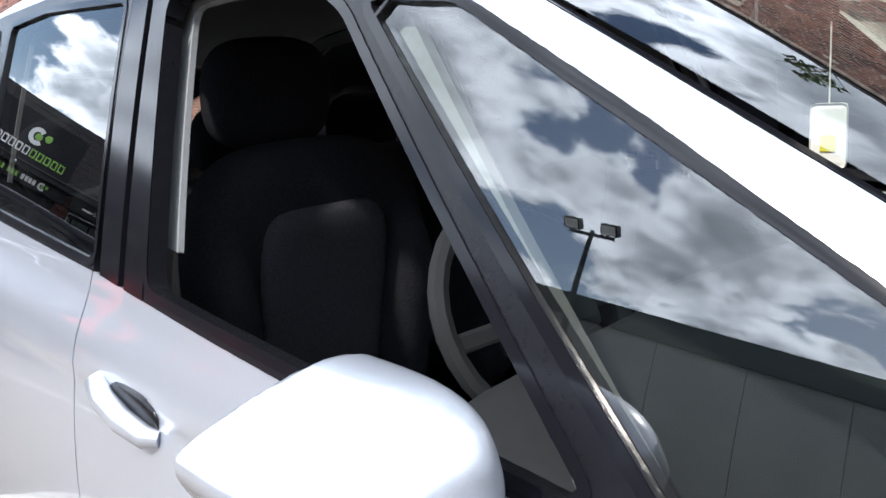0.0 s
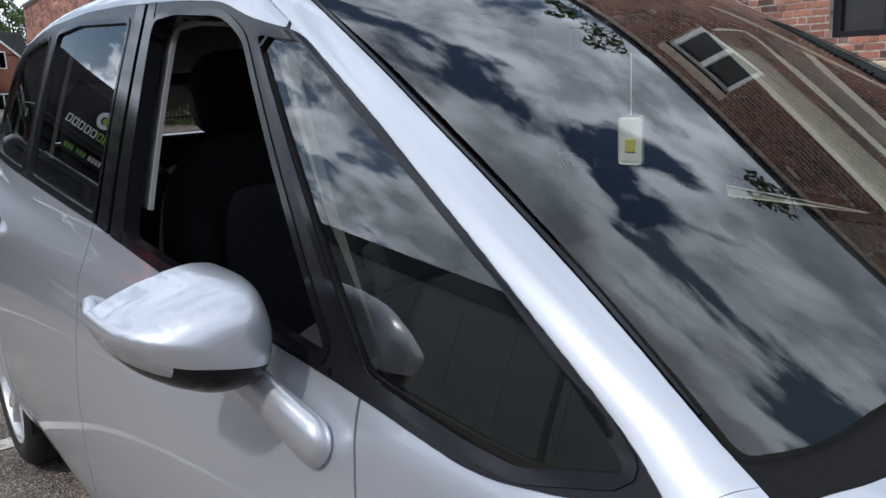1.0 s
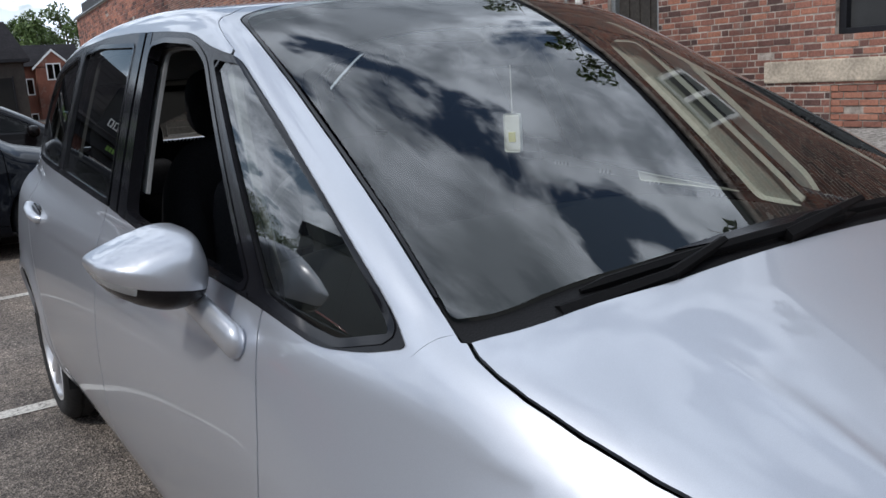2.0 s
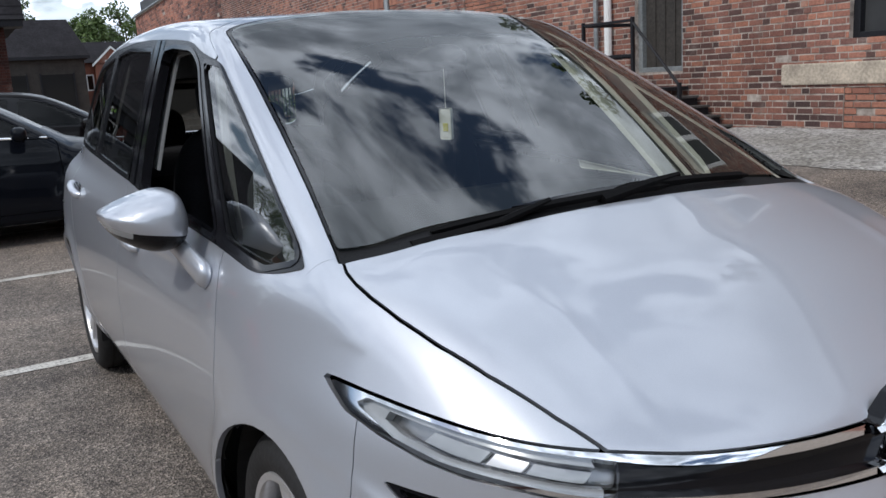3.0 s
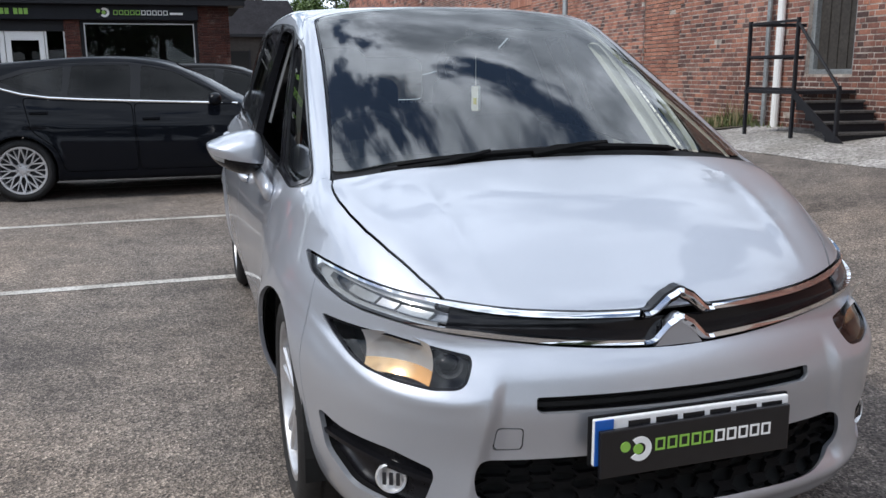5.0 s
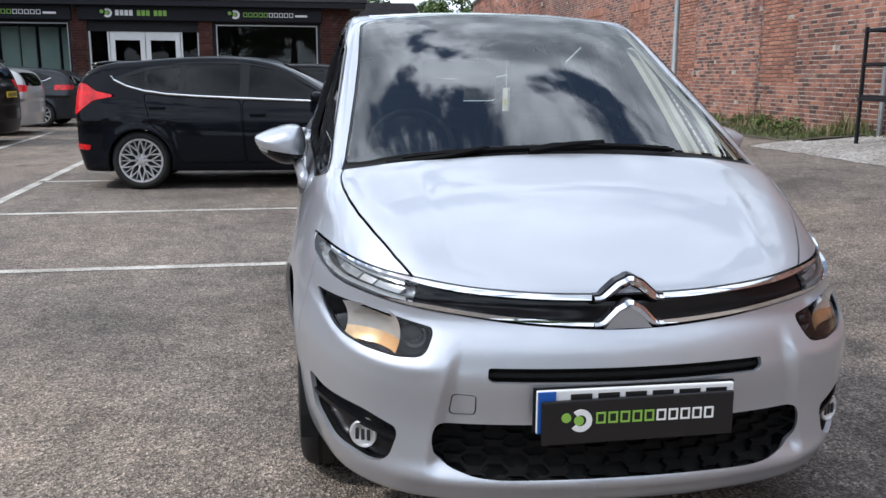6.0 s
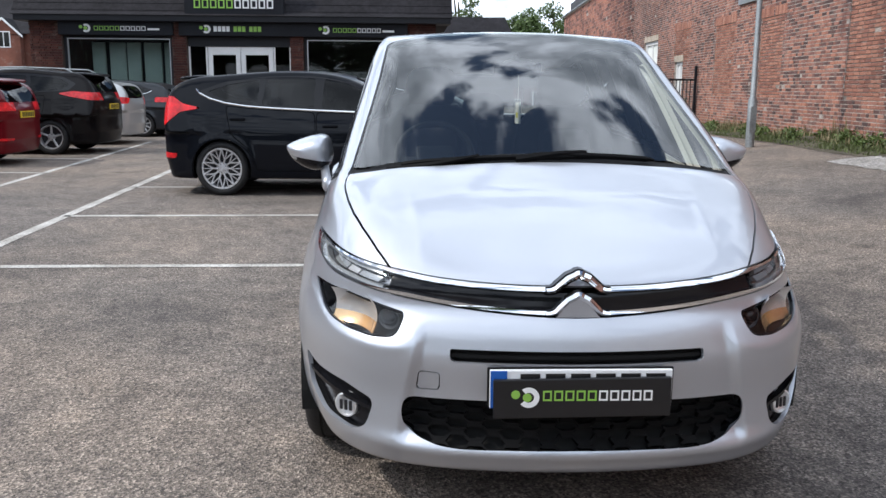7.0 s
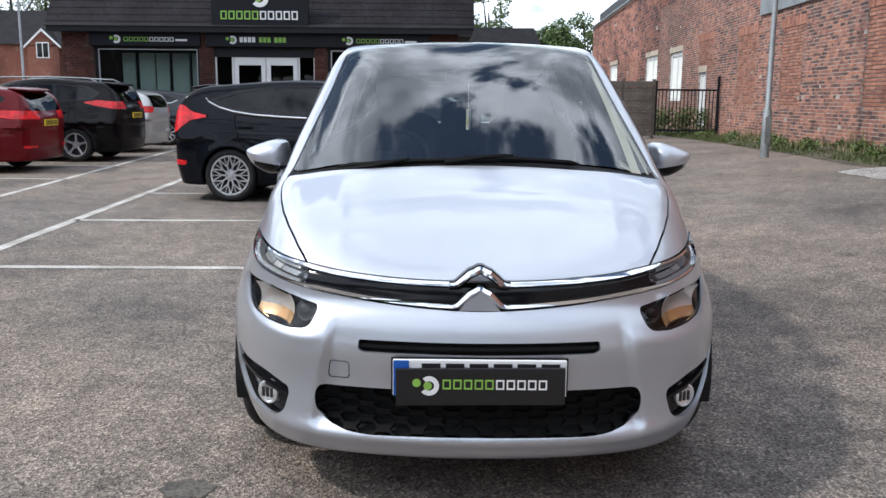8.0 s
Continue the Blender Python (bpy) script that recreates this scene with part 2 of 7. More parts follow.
def step(a, b, x):
    t = np.clip((x - a) / (b - a), 0, 1)
    return t * t * (3 - 2 * t)


# the silver people carrier: x across, y from its nose to its tail, z up
belt = spline([(0.3, 0.93), (0.8, 0.955), (1.2, 0.967), (1.8, 1.005), (2.4, 1.055), (3.1, 1.09), (3.9, 1.125), (4.5, 1.15)])
plan = spline([(0, 0.88), (0.5, 0.9), (0.93, 0.908), (1.5, 0.898), (2.3, 0.9), (3.2, 0.908), (3.77, 0.906), (4.2, 0.88), (4.6, 0.80)])
flank = spline([(-0.1, -0.2), (0, -0.13), (0.1, -0.078), (0.2, -0.032), (0.32, -0.006), (0.45, 0), (0.62, -0.006), (0.8, -0.034), (0.92, -0.068), (1.0, -0.098), (1.15, -0.165)])
nose = spline([(0.1, 0.09), (0.17, 0.035), (0.23, 0.0), (0.30, -0.012), (0.42, -0.008), (0.5, -0.018), (0.57, -0.018), (0.63, 0.015), (0.68, 0.05), (0.76, 0.058), (0.82, 0.10), (0.9, 0.19), (1.1, 0.42)])
corner = spline([(0.15, 0.85), (0.35, 0.50), (0.5, 0.47), (0.70, 0.63), (0.84, 1.0), (1.0, 1.15)])
bonnet_line = spline([(-0.1, 0.60), (0.06, 0.757), (0.146, 0.808), (0.262, 0.876), (0.373, 0.935), (0.476, 0.981), (0.568, 1.015), (0.69, 1.055), (0.9, 1.085), (1.3, 1.10), (4.6, 1.15)])
house_plan = spline([(0.6, 0.715), (0.865, 0.749), (1.066, 0.768), (1.27, 0.783), (1.47, 0.798), (1.68, 0.812), (1.9, 0.823), (2.4, 0.832), (3.2, 0.828), (3.9, 0.80), (4.5, 0.72)])
roof_line = spline([(0.3, 0.84), (0.659, 1.036), (0.886, 1.155), (1.123, 1.269), (1.362, 1.383), (1.56, 1.478), (1.732, 1.548), (1.95, 1.588), (2.3, 1.612), (2.8, 1.62), (3.4, 1.595), (4.0, 1.51), (4.6, 1.40)])

pod_line = spline([(0.45, 0.60), (0.52, 0.577), (0.6, 0.572), (0.68, 0.582), (0.74, 0.602), (0.80, 0.655)])


def carrier(p):
    """Below zero inside the people carrier's body."""
    x, y, z = np.abs(p[:, 0]), p[:, 1], p[:, 2]
    q = x * x
    b = belt(y)
    s = (z - 0.16) / (b - 0.16)
    side = x - plan(y) - flank(s)
    for yc in (0.83, 3.77):
        r = np.hypot(y - yc, z - 0.325)
        side = side - 0.012 * np.exp(-((r - 0.375) / 0.045) ** 2) * step(0.15, 0.3, z)
    c = corner(z)
    f = 0.25 * q + c * (q ** 3 + 1.2 * q ** 5)
    df = 0.5 * x + c * (6 * x ** 5 + 12 * x ** 9)
    # the middle of the bumper lies back behind the lamp pods, the lip under the grille stands forward
    f = f + 0.020 * (1 - step(0.455 + 0.2 * (0.5 - z), 0.50 + 0.2 * (0.5 - z), x)) * step(0.25, 0.32, z) * (1 - step(0.57, 0.66, z))
    f = f - 0.006 * np.exp(-((z - pod_line(x)) / 0.020) ** 2) * step(0.46, 0.53, x)
    f = f - 0.018 * np.exp(-((z - 0.275) / 0.03) ** 2) * (1 - step(0.5, 0.8, x))
    front = (nose(z) + f - y) / np.sqrt(1 + df * df)
    top = (z - bonnet_line(y) + 0.03 * q + 0.19 * q * q - 0.0035 * np.exp(-((x - 0.42 - 0.12 * y) / 0.024) ** 2) * step(0.1, 0.3, y) * (1 - step(0.4, 0.68, y))) / 1.08
    rear = y - (4.58 - 0.3 * q - 0.5 * q ** 3 - 0.5 * np.maximum(z - 0.75, 0) ** 2)
    low = smax(smax(side, front, 0.07), top, 0.06)
    low = smax(smax(low, rear, 0.12), 0.19 - z + 0.02 * step(0.5, 1.2, y), 0.03)
    ye = y - 0.29 * q
    gs = (x - house_plan(y) + 0.30 * (z - 1) + 0.1 * (z - 1) ** 2) * 0.95
    gt = (z - roof_line(ye) + 0.05 * q) * np.where(ye < 1.6, 0.88, 0.97)
    house = smax(smax(gs, gt, 0.035), rear, 0.12)
    house = smax(house, 0.9 - z, 0.02)
    return smin(low, house, 0.025)


def grad(fn, p, e=1e-3):
    g = np.empty_like(p)
    for a in range(3):
        d = np.zeros(3)
        d[a] = e
        g[:, a] = (fn(p + d) - fn(p - d)) / (2 * e)
    return g


def settle(fn, p, rounds=4):
    """Moves points onto the surface of fn."""
    for _ in range(rounds):
        g = grad(fn, p)
        p = p - g * (fn(p) / np.maximum((g * g).sum(1), 0.05))[:, None]
    return p


def skin(fn, lo, hi, cell):
    """The surface of fn as points and triangles (one point in each cell that it crosses)."""
    lo = np.array(lo, float)
    n = np.ceil((np.array(hi) - lo) / cell).astype(int) + 1
    ax = [lo[a] + cell * np.arange(n[a]) for a in range(3)]
    v = np.empty(n)
    yy, zz = np.meshgrid(ax[1], ax[2], indexing="ij")
    for i in range(n[0]):
        v[i] = fn(np.c_[np.full(yy.size, ax[0][i]), yy.ravel(), zz.ravel()]).reshape(n[1:])
    ins = v < 0
    m = n - 1
    count = np.zeros(m, int)
    for c in range(8):
        i, j, k = c & 1, c >> 1 & 1, c >> 2
        count += ins[i:i + m[0], j:j + m[1], k:k + m[2]]
    cells = np.argwhere((count > 0) & (count < 8))
    index = -np.ones(m, int)
    index[tuple(cells.T)] = np.arange(len(cells))
    pts = settle(fn, lo + cell * (cells + 0.5))
    drift = pts - (lo + cell * (cells + 0.5))
    far = np.abs(drift).max(1) > 1.2 * cell
    pts[far] = (lo + cell * (cells + 0.5))[far]
    quads = []
    for a in range(3):
        b, c = (a + 1) % 3, (a + 2) % 3
        s0, s1 = [slice(None)] * 3, [slice(None)] * 3
        s0[a], s1[a] = slice(0, -1), slice(1, None)
        x = ins[tuple(s0)] != ins[tuple(s1)]
        e = np.argwhere(x)
        e = e[(e[:, b] > 0) & (e[:, c] > 0) & (e[:, b] < m[b]) & (e[:, c] < m[c])]
        out = ins[tuple(s0)][tuple(e.T)]
        q = []
        for db, dc in ((0, 0), (-1, 0), (-1, -1), (0, -1)):
            w = e.copy()
            w[:, b] += db
            w[:, c] += dc
            q.append(index[tuple(w.T)])
        q = np.array(q).T
        q[~out] = q[~out][:, ::-1]
        quads.append(q)
    quads = np.concatenate(quads)
    quads = quads[(quads >= 0).all(1)]
    d1 = ((pts[quads[:, 0]] - pts[quads[:, 2]]) ** 2).sum(1)
    d2 = ((pts[quads[:, 1]] - pts[quads[:, 3]]) ** 2).sum(1)
    t = np.where((d1 <= d2)[:, None, None], quads[:, [[0, 1, 2], [0, 2, 3]]], quads[:, [[0, 1, 3], [1, 2, 3]]])
    t = t.reshape(-1, 3)
    return pts, t


class Sheet:
    """A piece of a surface: points, triangles and the form that it lies on."""

    def __init__(self, pts, tris, fn):
        self.fn = fn
        used, inv = np.unique(tris, return_inverse=True)
        self.p, self.t = pts[used], inv.reshape(-1, 3)

    def where(self, keep):
        return Sheet(self.p, self.t[keep], self.fn)

    def mid(self):
        return self.p[self.t].mean(1)

    def cut(self, g):
        """The pieces where g is below and above zero."""
        p, t = self.p, self.t
        if not len(t):
            return self, self
        v = g(p)
        v = np.where(np.abs(v) < 2e-4, 2e-4, v)
        neg = v[t] < 0
        k = neg.sum(1)
        inside, outside = [t[k == 3]], [t[k == 0]]
        mixed = t[(k == 1) | (k == 2)]
        if len(mixed):
            e = np.sort(np.concatenate([mixed[:, [0, 1]], mixed[:, [1, 2]], mixed[:, [2, 0]]]), 1)
            e = np.unique(e[(v[e[:, 0]] < 0) != (v[e[:, 1]] < 0)], axis=0)
            a, b = p[e[:, 0]], p[e[:, 1]]
            va, vb = v[e[:, 0]], v[e[:, 1]]
            lo, hi = np.zeros(len(e)), np.ones(len(e))
            u = va / (va - vb)
            for _ in range(6):
                w = g(a + u[:, None] * (b - a))
                same = (w < 0) == (va < 0)
                lo, hi = np.where(same, u, lo), np.where(same, hi, u)
                u = (lo + hi) / 2
            newp = a + u[:, None] * (b - a)
            if self.fn is not None:
                newp = settle(self.fn, newp, 2)
            key = {(int(i), int(j)): len(p) + n for n, (i, j) in enumerate(e)}
            one_in, one_out = [], []
            for tri in mixed:
                s = [v[i] < 0 for i in tri]
                lone = s.index(True) if sum(s) == 1 else s.index(False)
                i, j, l = (int(tri[(lone + d) % 3]) for d in range(3))
                ij = key[(min(i, j), max(i, j))]
                il = key[(min(i, l), max(i, l))]
                small, big = [(i, ij, il)], [(ij, j, l), (ij, l, il)]
                (one_in if sum(s) == 1 else one_out).extend(small)
                (one_out if sum(s) == 1 else one_in).extend(big)
            p = np.concatenate([p, newp])
            if one_in:
                inside.append(np.array(one_in))
            if one_out:
                outside.append(np.array(one_out))
        return Sheet(p, np.concatenate(inside), self.fn), Sheet(p, np.concatenate(outside), self.fn)

    def finer(self, where):
        """Splits the triangles at chosen places into four."""
        c = where(self.mid())
        t = self.t[c]
        e = np.sort(np.concatenate([t[:, [0, 1]], t[:, [1, 2]], t[:, [2, 0]]]), 1)
        key, inv = np.unique(e, axis=0, return_inverse=True)
        m = settle(self.fn, (self.p[key[:, 0]] + self.p[key[:, 1]]) / 2, 2)
        ab, bc, ca = (len(self.p) + inv.reshape(-1)).reshape(3, -1)
        a, b, d = t.T
        four = np.concatenate([np.stack(q, 1) for q in ((a, ab, ca), (ab, b, bc), (ca, bc, d), (ab, bc, ca))])
        return Sheet(np.concatenate([self.p, m]), np.concatenate([self.t[~c], four]), self.fn)

    def rim(self):
        e = np.concatenate([self.t[:, [0, 1]], self.t[:, [1, 2]], self.t[:, [2, 0]]])
        key = np.sort(e, 1)
        _, first, count = np.unique(key, axis=0, return_index=True, return_counts=True)
        return e[first[count == 1]]

    def normals(self):
        if self.fn is not None:
            g = grad(self.fn, self.p)
            return g / np.maximum(np.linalg.norm(g, axis=1), 1e-6)[:, None]
        n = np.zeros_like(self.p)
        f = np.cross(self.p[self.t[:, 1]] - self.p[self.t[:, 0]], self.p[self.t[:, 2]] - self.p[self.t[:, 0]])
        for a in range(3):
            np.add.at(n, self.t[:, a], f)
        return n / np.maximum(np.linalg.norm(n, axis=1), 1e-9)[:, None]

    def mesh(self, name, lift=0.0, edge=0.0, mats=()):
        """A mesh of the piece, moved out by lift, with its rim turned in by edge."""
        n = self.normals()
        p, t = self.p + n * lift, self.t
        nn = n
        if edge:
            r = self.rim()
            ids = np.unique(r)
            top = self.p[ids] + n[ids] * lift
            low = top - n[ids] * edge
            p = np.concatenate([p, np.stack([top, low], 1).reshape(-1, 3)])
            a = len(self.p) + 2 * np.searchsorted(ids, r[:, 0])
            b = len(self.p) + 2 * np.searchsorted(ids, r[:, 1])
            wall = np.concatenate([np.stack([b, a, a + 1], 1), np.stack([b, a + 1, b + 1], 1)])
            w = np.cross(p[b] - p[a], n[r[:, 0]])
            rows = np.zeros((2 * len(ids), 3))
            np.add.at(rows, a - len(self.p), w)
            np.add.at(rows, b - len(self.p), w)
            rows[1::2] = rows[::2]
            rows /= np.maximum(np.linalg.norm(rows, axis=1), 1e-9)[:, None]
            nn = np.concatenate([n, rows])
            t = np.concatenate([t, wall])
        me = bpy.data.meshes.new(name)
        me.from_pydata(p.tolist(), [], t.tolist())
        me.polygons.foreach_set("use_smooth", np.ones(len(t), bool))
        me.normals_split_custom_set_from_vertices(nn.tolist())
        for m in mats:
            me.materials.append(m)
        return me


def rounded(corners, r=0.03, n=5):
    """A closed outline through corners (u, v[, radius]), each rounded."""
    out = []
    k = len(corners)
    for i in range(k):
        a, b, c = (np.array(corners[(i + d) % k][:2], float) for d in (-1, 0, 1))
        rr = corners[i][2] if len(corners[i]) > 2 else r
        u, w = (a - b) / np.linalg.norm(a - b), (c - b) / np.linalg.norm(c - b)
        d = min(rr, 0.48 * np.linalg.norm(a - b), 0.48 * np.linalg.norm(c - b))
        for s in np.linspace(0, 1, n):
            out.append((1 - s) ** 2 * (b + u * d) + 2 * s * (1 - s) * b + s * s * (b + w * d))
    return np.array(out)


def outline(poly, p2):
    """The distance of points to a closed outline, below zero inside."""
    a, b = poly, np.roll(poly, -1, 0)
    best = np.full(len(p2), 1e9)
    odd = np.zeros(len(p2), bool)
    for (ax, ay), (bx, by) in zip(a, b):
        ex, ey = bx - ax, by - ay
        dx, dy = p2[:, 0] - ax, p2[:, 1] - ay
        u = np.clip((dx * ex + dy * ey) / max(ex * ex + ey * ey, 1e-12), 0, 1)
        best = np.minimum(best, (dx - u * ex) ** 2 + (dy - u * ey) ** 2)
        if ay != by:
            odd ^= ((ay > p2[:, 1]) != (by > p2[:, 1])) & (p2[:, 0] < ex * (p2[:, 1] - ay) / (by - ay) + ax)
    d = np.sqrt(best)
    return np.where(odd, -d, d)


def seen_from(poly, axes, ok, grow=0.0):
    """A cutter: the outline poly on two axes, only where ok(points) holds. x counts from the middle."""
    box = (poly.min(0) - 0.12, poly.max(0) + 0.12)

    def g(p):
        q = np.c_[[np.abs(p[:, 0]) if a == 0 else p[:, a] for a in axes]].T
        near = ((q > box[0]) & (q < box[1])).all(1) & ok(p)
        d = np.full(len(p), 0.12)
        if near.any():
            d[near] = np.clip(outline(poly, q[near]), -0.12, 0.12)
        return d - grow
    return g


def eased(sheet, axis, sign, terms, flat=None):
    """The piece laid on one smooth even curve along axis, as a bent pane lies; flat = (share of the bow kept, sink, turn-down at the sides, its power)."""
    a, b = (axis + 1) % 3, (axis + 2) % 3

    def basis(p):
        u, v = (np.abs(p[:, k]) if k == 0 else p[:, k] for k in (a, b))
        return np.stack([u ** i * v ** j for i, j in terms], 1)
    m = basis(sheet.p)
    w = np.ones(len(m))
    for _ in range(6):
        k = np.linalg.lstsq(m * w[:, None], sheet.p[:, axis] * w, rcond=None)[0]
        r = sheet.p[:, axis] - m @ k
        w = 1 / (1 + (r / 0.003) ** 2)

    def level(p):
        v = basis(p) @ k
        if flat:
            m = p.copy()
            m[:, 0] = 0
            c = basis(m) @ k
            v = c + flat[0] * (v - c) - flat[1] - flat[2] * (np.abs(p[:, 0]) / 0.68) ** flat[3]
        return v

    def form(p):
        return sign * (p[:, axis] - level(p))
    out = Sheet(sheet.p.copy(), sheet.t, form)
    out.p[:, axis] = level(out.p)
    return out


QUAD = [(0, 0), (1, 0), (0, 1), (2, 0), (1, 1), (0, 2)]


def solid(name, fn, lo, hi, cell, mat):
    """A mesh of a rounded form."""
    p, t = skin(fn, lo, hi, cell)
    return Sheet(p, t, fn).mesh(name, mats=(mat,))


def pillow(c, r, power=3.0, tilt=0.0):
    """A soft block about c with half sizes r, leaned back by tilt degrees."""
    ct, st = math.cos(radians(tilt)), math.sin(radians(tilt))

    def f(p):
        d = p - np.array(c)
        y, z = d[:, 1] * ct - d[:, 2] * st, d[:, 1] * st + d[:, 2] * ct
        q = (np.abs(d[:, 0] / r[0]) ** power + np.abs(y / r[1]) ** power + np.abs(z / r[2]) ** power) ** (1 / power)
        return (q - 1) * min(r)
    return f


def wheel(parent, x, y, z, radius, rim_r, style, side, width=0.21, steer=0.0):
    """A road wheel: tyre and rim with its spokes and hub, its face towards side (-1 or 1)."""
    hub = new("wheel")
    hub.parent = parent
    hub.matrix_local = pose(x, y, z, 0, 0, steer) @ Matrix.Diagonal((side, 1, 1, 1))
    bm = bmesh.new()
    w = width
    lathe(bm, [(rim_r, -0.012), (rim_r + 0.012, -0.002), (rim_r + 0.04, 0.006), (radius - 0.03, 0.0), (radius - 0.008, -0.02), (radius, -0.045), (radius, -0.052), (radius - 0.007, -0.054),
               (radius - 0.007, -0.062), (radius, -0.064), (radius, -0.10), (radius - 0.007, -0.102), (radius - 0.007, -0.11), (radius, -0.112), (radius, -w + 0.045), (radius - 0.01, -w + 0.02), (radius - 0.04, -w), (rim_r, -w + 0.015)], 56)
    part("tyre", bm, rubber, hub, smooth=True)
    bm = bmesh.new()
    lathe(bm, [(rim_r + 0.006, -0.010), (rim_r + 0.004, -0.003), (rim_r - 0.012, -0.004), (rim_r - 0.018, -0.012), (rim_r - 0.020, -0.04), (rim_r - 0.024, -0.15), (rim_r, -w + 0.012)], 48)
    part("rim", bm, alloy, hub, smooth=True)
    bm = bmesh.new()
    lathe(bm, [(0.001, -0.10), (rim_r - 0.022, -0.10)], 32)
    part("brake_disc", bm, alloy_dark, hub)

    def bar(bm, a0, r0, a1, r1, w0, w1, f0, f1, th=0.028):
        vs = []
        for a, r, wd, f in ((a0, r0, w0, f0), (a1, r1, w1, f1)):
            ca, sa = math.cos(a), math.sin(a)
            for s, h in ((-1, 0), (-0.6, 0.008), (0.6, 0.008), (1, 0), (0.8, -th), (-0.8, -th)):
                vs.append(bm.verts.new((f + h, r * ca - s * wd * sa, r * sa + s * wd * ca)))
        fs = [bm.faces.new(vs[:6]), bm.faces.new(vs[6:][::-1])]
        for i in range(6):
            j = (i + 1) % 6
            fs.append(bm.faces.new((vs[i], vs[i + 6], vs[j + 6], vs[j])))
        bmesh.ops.recalc_face_normals(bm, faces=fs)
    tau = 2 * math.pi
    spokes = []
    if style == "five":
        for k in range(5):
            a = tau * k / 5 + 0.31
            spokes.append([(a - 0.10, 0.05, a - 0.17, rim_r - 0.008, 0.017, 0.014, -0.03, -0.018), (a + 0.10, 0.05, a + 0.17, rim_r - 0.008, 0.017, 0.014, -0.03, -0.018)])
    elif style == "mesh":
        for k in range(10):
            a = tau * k / 10
            s = [(a, 0.05, a, 0.115, 0.012, 0.011, -0.028, -0.018), (a, 0.108, a - 0.31, rim_r - 0.004, 0.0095, 0.009, -0.018, -0.006), (a, 0.108, a + 0.31, rim_r - 0.004, 0.0095, 0.009, -0.018, -0.006),
                 (a, 0.112, a, rim_r - 0.004, 0.0065, 0.006, -0.022, -0.010)]
            spokes.append(s)
    else:
        for k in range(int(style)):
            a = tau * k / int(style) + 0.2
            spokes.append([(a, 0.04, a + 0.05, rim_r - 0.006, 0.022, 0.016, -0.035, -0.016)])
    for s in spokes:
        bm = bmesh.new()
        for b in s:
            bar(bm, *b)
        part("spoke", bm, alloy, hub)
    bm = bmesh.new()
    lathe(bm, [(0.001, -0.018), (0.03, -0.02), (0.033, -0.024), (0.068, -0.03), (0.075, -0.045), (0.07, -0.07)], 28)
    part("hub_cap", bm, alloy, hub, smooth=True)
    bm = bmesh.new()
    for k in range(5):
        a = tau * k / 5
        slab(bm, -0.032, -0.022, 0.052 * math.cos(a) - 0.008, 0.052 * math.cos(a) + 0.008, 0.052 * math.sin(a) - 0.008, 0.052 * math.sin(a) + 0.008, 0.003)
    part("wheel_nuts", bm, alloy_dark, hub)
    return hub

# ---- the place: ground, walls, buildings ----
def node_mat(name):
    m = bpy.data.materials.new(name)
    m.use_nodes = True
    return m, m.node_tree, m.node_tree.nodes["Principled BSDF"]


def noise_at(nt, vec, scale, detail=5, rough=0.55):
    n = nt.nodes.new("ShaderNodeTexNoise")
    n.inputs["Scale"].default_value, n.inputs["Detail"].default_value, n.inputs["Roughness"].default_value = scale, detail, rough
    nt.links.new(vec, n.inputs["Vector"])
    return n.outputs[0]


def ramp_of(nt, fac, stops):
    r = nt.nodes.new("ShaderNodeValToRGB")
    while len(r.color_ramp.elements) < len(stops):
        r.color_ramp.elements.new(0.5)
    for e, (p, c) in zip(r.color_ramp.elements, stops):
        e.position, e.color = p, (*c, 1)
    nt.links.new(fac, r.inputs[0])
    return r.outputs[0]


def mixed(nt, fac, a, b, kind="MIX"):
    x = nt.nodes.new("ShaderNodeMix")
    x.data_type, x.blend_type = "RGBA", kind
    for s, v in ((x.inputs[0], fac), (x.inputs[6], a), (x.inputs[7], b)):
        if isinstance(v, (int, float)):
            s.default_value = v
        elif isinstance(v, tuple):
            s.default_value = (*v, 1)
        else:
            nt.links.new(v, s)
    return x.outputs[2]


def bumped(nt, b, height, strength, distance):
    k = nt.nodes.new("ShaderNodeBump")
    k.inputs["Strength"].default_value, k.inputs["Distance"].default_value = strength, distance
    nt.links.new(height, k.inputs["Height"])
    nt.links.new(k.outputs[0], b.inputs["Normal"])


